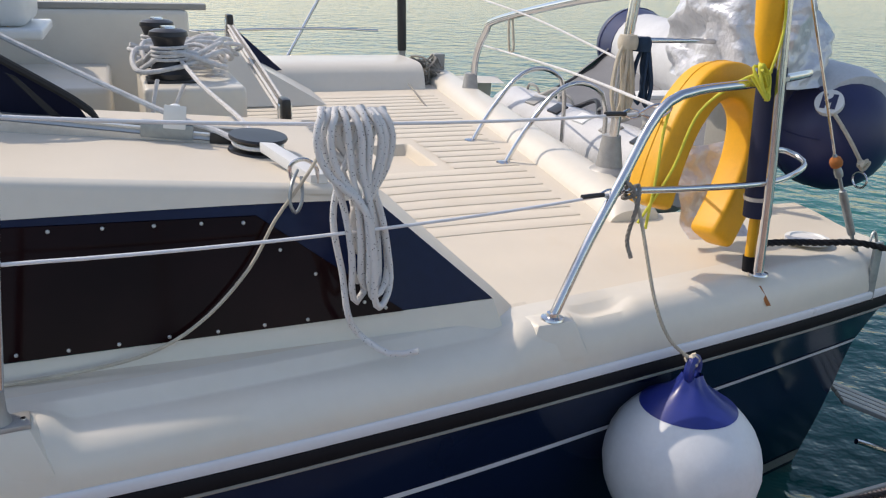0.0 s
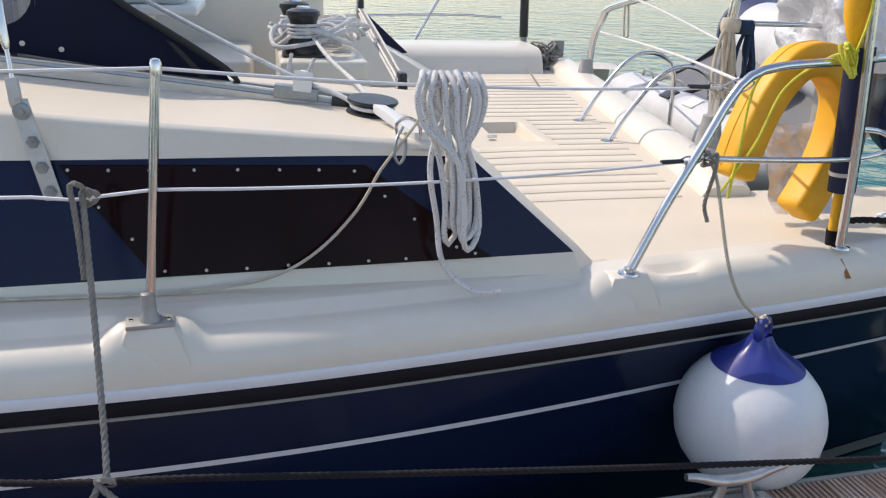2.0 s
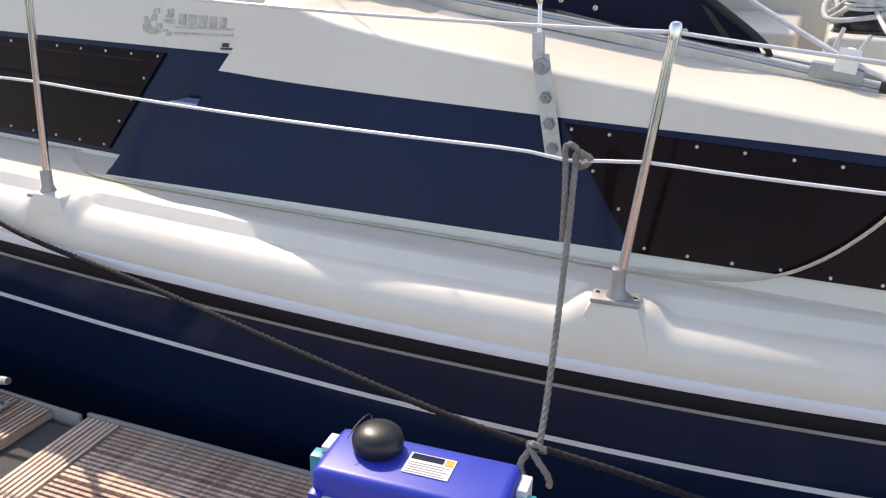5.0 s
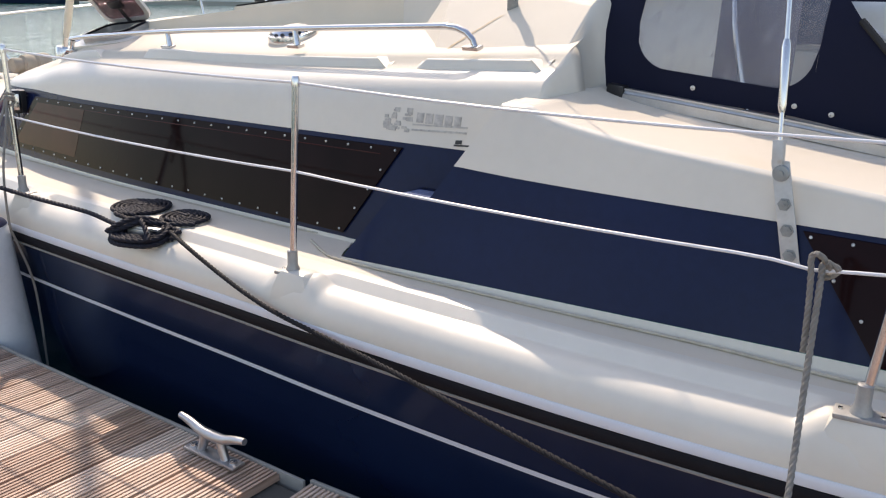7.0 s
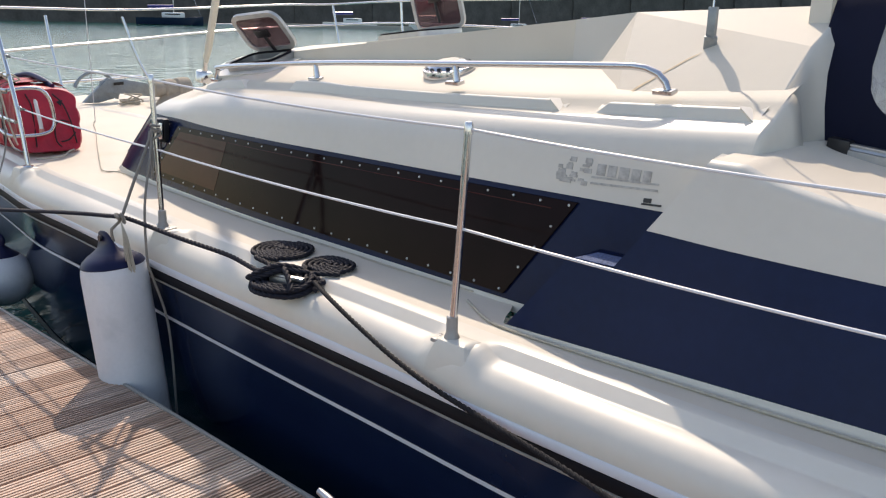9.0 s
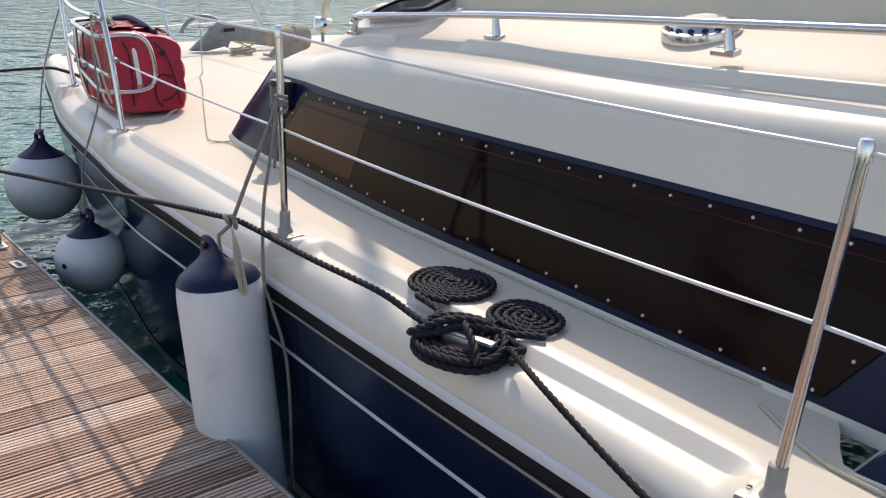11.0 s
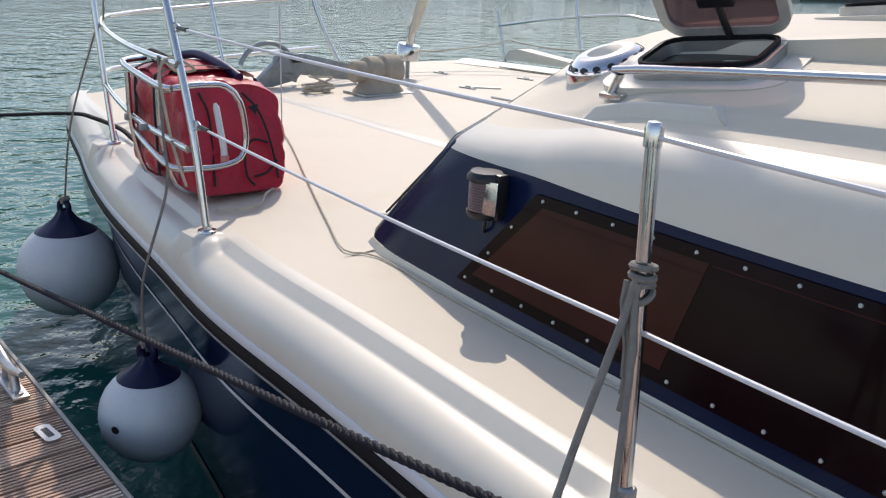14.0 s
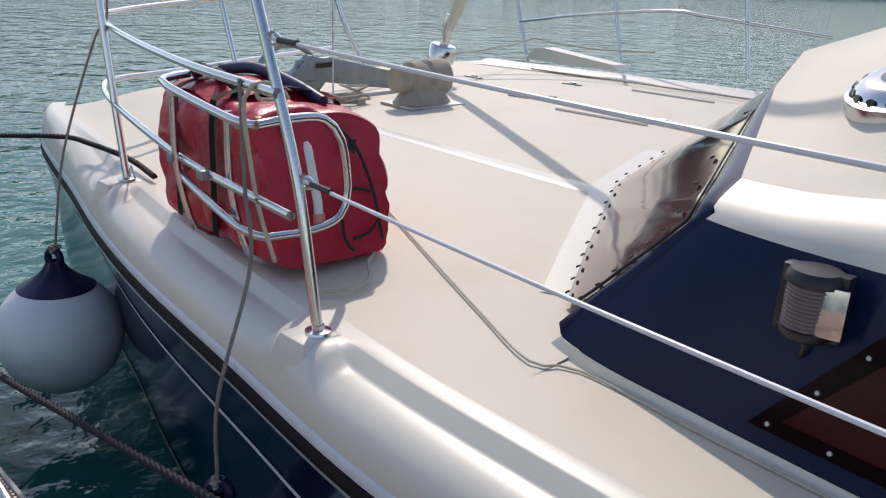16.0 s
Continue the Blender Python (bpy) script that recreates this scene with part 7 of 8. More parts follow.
def sheet_coil():
    """White sheet hung in long loops over the upper lifeline."""
    y = 2.63
    wire = lambda x: TOP[0][2] + (PUSH_HI.z - TOP[0][2]) * (x - TOP[0][0]) / (PUSH_HI.x - TOP[0][0])
    wy = lambda x: TOP[0][1] + (PUSH_HI.y - TOP[0][1]) * (x - TOP[0][0]) / (PUSH_HI.x - TOP[0][0])
    rnd = random.Random(14)
    bm = bmesh.new()
    n = 9
    order = list(range(n))
    rnd.shuffle(order)
    for k in range(n):
        x = 1.102 + 0.165 * k / (n - 1) + rnd.uniform(-0.008, 0.008)
        w = wy(x)
        zt = wire(x) + 0.012 + 0.006 * rnd.random()
        o = order[k] / (n - 1)
        zb = 0.775 + (0.0, 0.012, 0.03, 0.05, 0.02, 0.09, 0.14, 0.20, 0.06)[k]
        xb = 1.195 + 0.058 * o
        s = 0.022 + 0.024 * rnd.random()
        f, b = -0.030 - 0.030 * o, 0.016 + 0.03 * rnd.random()
        bulge = -0.024 if k < 3 else (0.024 if k > n - 4 else rnd.uniform(-0.02, 0.02))
        tube(spline([(x, w, zt), (x + 0.35 * bulge, w + f * 0.7, zt - 0.012), (x + bulge, w + f, zt - 0.06), (x + 0.8 * bulge - 0.2 * (x - 1.2), w + f - 0.006, zt - 0.14), (xb - s * 0.6 + 0.35 * (x - 1.2), w + f - 0.012, zt - 0.24),
                     (xb - s * 0.8, w + f - 0.01, zb + 0.13), (xb - s * 0.72, w + f, zb + 0.04), (xb - 0.2 * s, w + f * 0.6, zb), (xb + s * 0.6, w - 0.008, zb + 0.022), (xb + s * 0.85, w + b * 0.3, zb + 0.10),
                     (xb + s * 0.5 + 0.3 * (x - 1.2), w + b * 0.6, zt - 0.22), (x - 0.4 * bulge, w + b, zt - 0.08), (x - 0.2 * bulge + 0.012, w + b * 0.7, zt - 0.012), (x + 0.010, w, zt)], 0.022), 0.0090, 10, bm)
    tube(spline([(1.20, wy(1.2) - 0.03, wire(1.2) - 0.02), (1.13, wy(1.2) - 0.04, 1.05), (1.155, wy(1.2) - 0.03, 0.86), (1.165, wy(1.2) - 0.04, 0.76), (1.20, 2.60, 0.69), (1.27, 2.545, 0.645), (1.345, 2.525, 0.652)], 0.03), 0.0088, 8, bm)
    tagged(part("rope_hank", bm, FLECK), "white flecked sheet rope hung in loops over the lifeline", "rope")
    # sheet from the block through the eye and forward along the side deck
    pts = [(1.16, 2.80, 1.155), (1.10, 2.73, 1.10), (1.05, 2.705, 1.045), (1.0, 2.68, 0.99), (0.93, 2.655, 0.88), (0.82, 2.635, 0.77), (0.70, 2.625, 0.70), (0.55, 2.622, 0.668), (0.30, 2.615, 0.657)]
    pts += [(x, FOOT(x) - 0.008, SHEER(x) + 0.008) for x in (-0.1, -0.6, -1.1, -1.45)]
    pts += [(-1.58, 2.62, 0.662), (-1.75, 2.72, 0.663)]
    rope("jib_sheet", pts, 0.0050, TAN_ROPE, "pale sheet led forward along the side deck", twisted=False)
    pts = [(x, FOOT(x) - 0.004, SHEER(x) + 0.008) for x in (-1.8, -2.1, -2.6, -3.2, -3.8, -4.4, -4.8)]
    pts += [(x, y, fore_z(x, y) + 0.008) for x, y in ((-4.90, 2.89), (-5.17, 3.0), (-5.69, 3.235), (-6.217, 3.48), (-6.55, 3.62), (-6.70, 3.71))]
    rope("halyard", [(-6.66, 3.69, fore_z(-6.66, 3.69) + 0.006), (-6.665, 3.69, 1.1), (-6.70, 3.70, 1.9), (-6.74, 3.72, 2.8)], 0.0035, WHITE_ROPE, "thin white halyard led down to the foredeck", twisted=False)
    rope("furling_line", pts, 0.0032, TAN_ROPE, "thin pale furling line led along the side deck", twisted=False)


def fleck_material():
    m, n, l, b = nodes_of("flecked_braid")
    geo = n.new("ShaderNodeNewGeometry")
    v = n.new("ShaderNodeTexVoronoi")
    v.inputs["Scale"].default_value = 120.0
    l.new(geo.outputs["Position"], v.inputs["Vector"])
    r = n.new("ShaderNodeValToRGB")
    r.color_ramp.elements[0].position, r.color_ramp.elements[0].color = 0.15, (0.09, 0.09, 0.10, 1)
    r.color_ramp.elements[1].position, r.color_ramp.elements[1].color = 0.20, (0.70, 0.69, 0.68, 1)
    l.new(v.outputs["Distance"], r.inputs["Fac"])
    l.new(r.outputs["Color"], b.inputs["Base Color"])
    t = n.new("ShaderNodeTexNoise")
    t.inputs["Scale"].default_value = 420.0
    l.new(geo.outputs["Position"], t.inputs["Vector"])
    bp = n.new("ShaderNodeBump")
    bp.inputs["Strength"].default_value, bp.inputs["Distance"].default_value = 0.8, 0.003
    l.new(t.outputs["Fac"], bp.inputs["Height"])
    l.new(bp.outputs[0], b.inputs["Normal"])
    b.inputs["Roughness"].default_value = 0.9
    return m


FLECK = fleck_material()
sheet_coil()


# ---------------------------------------------------------------- pontoon fittings
def cleat():
    c = thing("dock_cleat", "grey cast aluminium mooring cleat bolted to the pontoon edge", "cleat", group="pontoon cleats")
    horn = spline([(-0.172, 0, 0.118), (-0.12, 0, 0.108), (-0.05, 0, 0.088), (0.05, 0, 0.088), (0.12, 0, 0.108), (0.172, 0, 0.118)], 0.02)
    n = len(horn)
    part("horn", tube(horn, 0.02, 12, radii=[0.012 + 0.008 * math.sin(math.pi * i / (n - 1)) for i in range(n)]), ALU, c)
    for s in (-1, 1):
        part("leg", tube(spline([(0.065 * s, 0, 0.008), (0.050 * s, 0, 0.045), (0.040 * s, 0, 0.088)], 0.02), 0.017, 12), ALU, c)
        part("bolt", lathe([(0.016, 0.0), (0.015, 0.008), (0.0, 0.010)], 12, m=Matrix.Translation((0.105 * s, 0, 0.012))), STEEL, c)
    part("base", box(-0.135, 0.135, -0.030, 0.030, 0.0, 0.013, None, bevel=0.006), ALU, c)
    return c


c0 = cleat()
c0.matrix_basis = pose(-1.655, 2.085, 0.004, 0, 0, 0)
copy_thing(c0, pose(2.055, 2.268, 0.004, 0, 0, 2.6))
copy_thing(c0, pose(-5.94, 2.083, 0.004, 0, 0, 0))
copy_thing(c0, pose(-7.75, 2.083, 0.004, 0, 0, 0))


def edge_plate():
    p = part("label_plate", prism([Matrix.Translation((-5.51, 2.083, 0.0045)) @ pose(0, 0, 0, 0, 0, 6) @ q for q in rounded(0.13, 0.055, 0.022)], (0, 0, 0.004)), ALU, None)
    tagged(p, "small rounded metal plate screwed to the pontoon boards", "plate")
    part("mark", prism([Matrix.Translation((-5.51, 2.083, 0.009)) @ pose(0, 0, 0, 0, 0, 6) @ q for q in rounded(0.07, 0.022, 0.004)], (0, 0, 0.0008)), PRINT_DARK, p, smooth=False)


edge_plate()


def pedestal():
    """Blue power box standing on the pontoon."""
    e = thing("power_pedestal", "blue plastic service pedestal with a black knob on the pontoon", "service pedestal", (0.100, 1.785, 0.0))
    e.rotation_euler = (0, 0, radians(5))
    top = 0.49
    bm = box(-0.205, 0.205, -0.085, 0.085, top - 0.095, top, None, bevel=0.020, segments=3)
    part("hood", bm, BLUE_BOX, e, "blue moulded hood")
    for s in (-1, 1):
        part("side", box(s * 0.207 - (0.03 if s > 0 else 0), s * 0.207 + (0.03 if s < 0 else 0), -0.10, 0.08, 0.0, top - 0.05, None, bevel=0.010), BLUE_BOX, e)
        part("clip", box(s * 0.232 - 0.018, s * 0.232 + 0.018, 0.0, 0.035, top - 0.11, top - 0.035, None, bevel=0.006), TEAL, e, "teal clip")
        part("bracket", box(s * 0.218 - 0.012, s * 0.218 + 0.012, 0.02, 0.075, top - 0.13, top - 0.02, None, bevel=0.003), WHITE_PL, e)
    part("front_panel", box(-0.178, 0.178, -0.094, -0.06, 0.02, top - 0.06, None, bevel=0.004), WHITE_PL, e)
    part("front_glass", box(-0.135, 0.17, -0.0985, -0.092, 0.10, top - 0.085, None, bevel=0.002), WHITE_PVC, e)
    part("body", box(-0.2, 0.2, -0.05, 0.09, 0.0, top - 0.08, None, bevel=0.01), WHITE_PL, e)
    m = Matrix.Translation((-0.100, 0.030, top))
    k = part("knob", lathe([(0.050, 0.0), (0.054, 0.008), (0.056, 0.024), (0.053, 0.036), (0.043, 0.046), (0.022, 0.052), (0.0, 0.053)], 32, m=m), BLACK_PL, e, "round black knob")
    part("line", tube([m @ Vector((0.05 * math.cos(2.2 + 0.12 * j), 0.05 * math.sin(2.2 - 0.5 * j) * 0.9, 0.0425 + 0.010 * math.sin(math.pi * j / 7))) for j in range(8)], 0.0015, 5), PRINT_DARK, k)
    p = part("label", prism([Vector((x, y, top + 0.0012)) for x, y in ((-0.025, -0.030), (0.075, -0.030), (0.075, 0.040), (-0.025, 0.040))], (0, 0, 0.0012)), WHITE_PL, e, "white label with unreadable print", smooth=False)
    part("label_head", prism([Vector((x, y, top + 0.003)) for x, y in ((-0.02, 0.018), (0.050, 0.018), (0.050, 0.036), (-0.02, 0.036))], (0, 0, 0.0008)), NAVY, p, smooth=False)
    part("label_mark", prism([Vector((x, y, top + 0.003)) for x, y in ((0.054, 0.016), (0.071, 0.016), (0.071, 0.036), (0.054, 0.036))], (0, 0, 0.0008)), YELLOW, p, smooth=False)
    for j in range(5):
        part("text_bar", prism([Vector((x, y, top + 0.003)) for x, y in ((-0.02, -0.026 + 0.008 * j), (0.068 - 0.01 * (j % 2), -0.026 + 0.008 * j), (0.068 - 0.01 * (j % 2), -0.0245 + 0.008 * j), (-0.02, -0.0245 + 0.008 * j))], (0, 0, 0.0006)), GREY_TRIM, p, smooth=False)


pedestal()


# ---------------------------------------------------------------- raft bag on the bow
def raft_bag():
    b = thing("raft_bag", "red tarpaulin raft bag with black straps standing on the foredeck", "bag", (-6.02, 2.95, 0.715))
    b.rotation_euler = (0, 0, radians(-6))
    L, W, H = 0.39, 0.205, 0.435
    lean = lambda z: 0.15 * (z / H) ** 2
    rows = []
    nu, nv = 48, 80
    for i in range(nu + 1):
        u = -1 + 2 * i / nu
        sx = math.copysign(abs(u) ** 1.0, u)
        e = (1 - abs(u) ** 7) ** 0.5 if abs(u) < 1 else 0.0
        e = 0.93 if abs(u) >= 1 else 0.93 + 0.07 * e
        row = []
        for j in range(nv):
            t = 2 * math.pi * j / nv
            c, s = math.cos(t), math.sin(t)
            p = 6.5
            q = (abs(c) ** p + abs(s) ** p) ** (-1 / p)
            y, z = W * e * q * c, H / 2 + H / 2 * e * q * s
            z = max(z, 0.004)
            z *= 1.0 - 0.10 * max(0.0, c) * max(0.0, s)
            v = Vector((L * sx - lean(z) * max(0.0, u) ** 2, y, z))
            w = (abs(noise.noise(v * 7.0)) - 0.2) * 0.036 + (abs(noise.noise(v * 17.0)) - 0.2) * 0.009
            v += Vector((0.3 * w if abs(u) < 1 else w, w * c, w * s if z > 0.02 else 0))
            row.append(v)
        rows.append(row)
    part("body", loft(rows, closed=True, caps=True), RED, b)
    # flap and grab handle on the top
    part("top_flap", loft([[Vector((x, y, H + 0.008 + 0.022 * math.sin(x * 9) ** 2 - 0.05 * (abs(y) / W) ** 4)) for y in xs_between(-W * 0.9, W * 0.9, 8)] for x in xs_between(-0.36, 0.10, 14)]), RED, b)
    for x in (-0.20, 0.06):
        loop = [Vector((x + 0.012 * math.sin(k), (W + 0.012) * a, z)) for k, (a, z) in enumerate(((-1.0, 0.03), (-1.03, 0.2), (-1.02, 0.40), (-0.85, H + 0.014), (0.0, H + 0.03), (0.80, H - 0.008), (0.97, 0.36), (1.01, 0.1)))]
        pts = spline(loop, 0.03)
        fr = [Vector((0.020, 0, 0))] * len(pts)
        bm = loft([[p - f, p + f] for p, f in zip(pts, fr)])
        bmesh.ops.solidify(bm, geom=bm.faces[:], thickness=0.004)
        part("strap", bm, BLACK_WEB, b, "black webbing strap")
    part("strap_heap", tube(spline([(-0.30, -0.10, H + 0.02), (-0.22, -0.14, H + 0.06), (-0.12, -0.10, H + 0.035), (-0.05, -0.15, H + 0.06), (0.03, -0.12, H + 0.02), (0.08, -0.19, H - 0.04)], 0.02), 0.017, 8), BLACK_WEB, b)
    part("cover_roll", tube(spline([(-0.34, 0.0, H + 0.03), (-0.2, 0.05, H + 0.05), (0.0, 0.08, H + 0.025), (0.14, 0.10, H - 0.01)], 0.03), 0.019, 10), NAVY_PVC, b, "dark plastic roll")
    # piping on the end, a pocket and a drain flap
    x = L + 0.012
    for pts in (((x, -0.12, 0.39), (x, -0.10, 0.30), (x, -0.11, 0.05)), ((x, 0.05, 0.385), (x + 0.004, 0.10, 0.32), (x + 0.002, 0.13, 0.20), (x, 0.15, 0.06)),
                ((x, 0.12, 0.20), (x + 0.004, 0.06, 0.215), (x + 0.004, 0.02, 0.17), (x, 0.02, 0.08), (x, 0.05, 0.04)), ((x, 0.05, 0.075), (x + 0.002, 0.10, 0.085), (x, 0.15, 0.13))):
        part("piping", tube(spline([(a - lean(c), bb, c) for a, bb, c in pts], 0.02), 0.005, 6), BLACK_WEB, b, "black edge piping")
    part("patch", prism([Vector((x + 0.006 - lean(z), y, z)) for y, z in ((0.06, 0.335), (0.105, 0.345), (0.085, 0.305))], (0.003, 0, 0)), BLACK_WEB, b, smooth=False)
    bl = part("light_stick", tube([(x - 0.044, -0.085, 0.36), (x - 0.038, -0.083, 0.345), (x + 0.004, -0.075, 0.20), (x + 0.009, -0.075, 0.17)], 0.014, 10, radii=[0.006, 0.012, 0.013, 0.013]), WHITE_PL, b, "white rescue light")
    part("light_base", tube([(x + 0.009, -0.075, 0.17), (x + 0.013, -0.074, 0.135)], 0.017, 10), ORANGE_PL, b, "pale red light base")
    rope("cord", [(-5.66, 3.10, 0.74), (-5.58, 2.98, 0.724), (-5.50, 2.92, 0.716), (-5.47, 2.84, 0.712), (-5.52, 2.74, 0.706)], 0.005, TAN_ROPE, "loose pale cord lying on the deck by the bag", twisted=False)
    rope("cord", [(-5.56, 2.60, 1.24), (-5.66, 2.68, 1.20), (-5.60, 2.72, 1.21), (-5.55, 2.62, 1.26), (-5.58, 2.58, 1.22), (-5.585, 2.60, 1.05), (-5.58, 2.62, 0.93), (-5.56, 2.65, 0.80)], 0.0055, TAN_ROPE, "tan cord tied round the pulpit leg", twisted=False)


raft_bag()


# ---------------------------------------------------------------- stern gear
def horseshoe():
    h = thing("horseshoe_buoy", "yellow foam horseshoe lifebuoy tied to the stern rail", "lifebuoy", (2.425, 2.945, 0.755))
    h.rotation_euler = (radians(-6), radians(27), radians(8))
    path = []
    for x, z in ((-0.178, 0.075), (-0.195, 0.22), (-0.185, 0.38), (-0.125, 0.52), (0.0, 0.575), (0.125, 0.52), (0.185, 0.38), (0.195, 0.22), (0.178, 0.075)):
        path.append(Vector((x, 0, z)))
    path = spline(path, 0.02)
    rows = []
    for i, p in enumerate(path):
        t = (path[min(i + 1, len(path) - 1)] - path[max(i - 1, 0)]).normalized()
        s = Vector((-t.z, 0, t.x))
        rows.append([p + s * a + Vector((0, b, 0)) for a, b in ((-0.062, -0.042), (-0.060, -0.052), (-0.054, -0.058), (-0.040, -0.061), (0.040, -0.061), (0.054, -0.058), (0.060, -0.052), (0.062, -0.042), (0.064, 0.0), (0.062, 0.042), (0.060, 0.052), (0.054, 0.058), (0.040, 0.061), (-0.040, 0.061), (-0.054, 0.058), (-0.060, 0.052), (-0.062, 0.042))])
    for end in (0, -1):
        c = sum(rows[end], Vector()) / len(rows[end])
        away = (c - sum(rows[1 if end == 0 else -2], Vector()) / len(rows[end])).normalized()
        base = rows[end]
        for f, d in ((0.96, 0.012), (0.86, 0.020), (0.68, 0.025)):
            ring = [c + (p - c) * f + away * d for p in base]
            rows.insert(0, ring) if end == 0 else rows.append(ring)
    part("body", loft(rows, closed=True, caps=True), YELLOW, h).data.set_sharp_from_angle(angle=radians(60))
    seam = []
    for i, p in enumerate(path):
        t = (path[min(i + 1, len(path) - 1)] - path[max(i - 1, 0)]).normalized()
        s = Vector((-t.z, 0, t.x))
        seam.append(p + s * 0.064)
    part("seam", tube(seam, 0.003, 5), YELLOW, h, "raised stitched seam")
    rope("lifebuoy_line", [(2.55, 2.79, 1.33), (2.50, 2.82, 1.30), (2.40, 2.86, 1.20), (2.33, 2.865, 1.02), (2.26, 2.87, 0.90), (2.22, 2.87, 0.84)], 0.005, YELLOW_ROPE, "yellow cord looped across the lifebuoy", twisted=False)
    rope("lifebuoy_line", [(2.34, 2.75, 1.30), (2.30, 2.84, 1.26), (2.28, 2.865, 1.16), (2.27, 2.866, 1.0), (2.25, 2.866, 0.82)], 0.005, YELLOW_ROPE, "yellow cord down the lifebuoy", twisted=False)
    bm = bmesh.new()
    rnd = random.Random(9)
    for k in range(5):
        a = rnd.uniform(0, 6.28)
        tube(spline([Vector((2.56, 2.77, 1.31)) + Vector((0.06 * math.cos(a + 2.0 * j) * (0.5 + 0.5 * rnd.random()), 0.03 * math.sin(a + 2.4 * j), 0.055 * math.sin(a + 1.7 * j))) for j in range(6)], 0.012), 0.005, 6, bm)
    tube(spline([(2.58, 2.77, 1.33), (2.60, 2.765, 1.42), (2.61, 2.77, 1.50), (2.60, 2.78, 1.62)], 0.03), 0.005, 6, bm)
    tagged(part("rope_knot", bm, YELLOW_ROPE), "tangled yellow cord knot on the stern rail", "rope")


horseshoe()


def danbuoy():
    d = thing("danbuoy", "yellow danbuoy in a dark tube holder lashed to the stern post", "danbuoy", (2.665, 2.83, 0.645))
    part("pole", tube([(0.0, 0, 0.03), (-0.004, 0, 0.25), (-0.04, 0, 0.72)], 0.017, 12), YELLOW, d)
    part("tip", tube([(0.001, 0, 0.0), (0.0, 0, 0.055)], 0.022, 12, radii=[0.020, 0.023]), RUBBER, d, "black rubber foot")
    part("holder", tube([(0.005, 0.0, 0.20), (-0.008, 0, 0.45), (-0.022, 0, 0.70)], 0.047, 18), NAVY_CANVAS, d, "dark canvas holder tube")
    for z in (0.26, 0.66):
        part("band", tube([(0.002 - 0.03 * (z - 0.2), 0, z), (0.001 - 0.03 * (z - 0.2), 0, z + 0.014)], 0.0495, 18), ALU, d)
    part("float", lathe([(0.014, 0.70), (0.030, 0.74), (0.046, 0.80), (0.052, 0.90), (0.052, 1.10), (0.03, 1.16), (0.01, 1.2)], 20, m=pose(-0.02, 0, 0, 0, -2.5, 0)), YELLOW, d)


danbuoy()


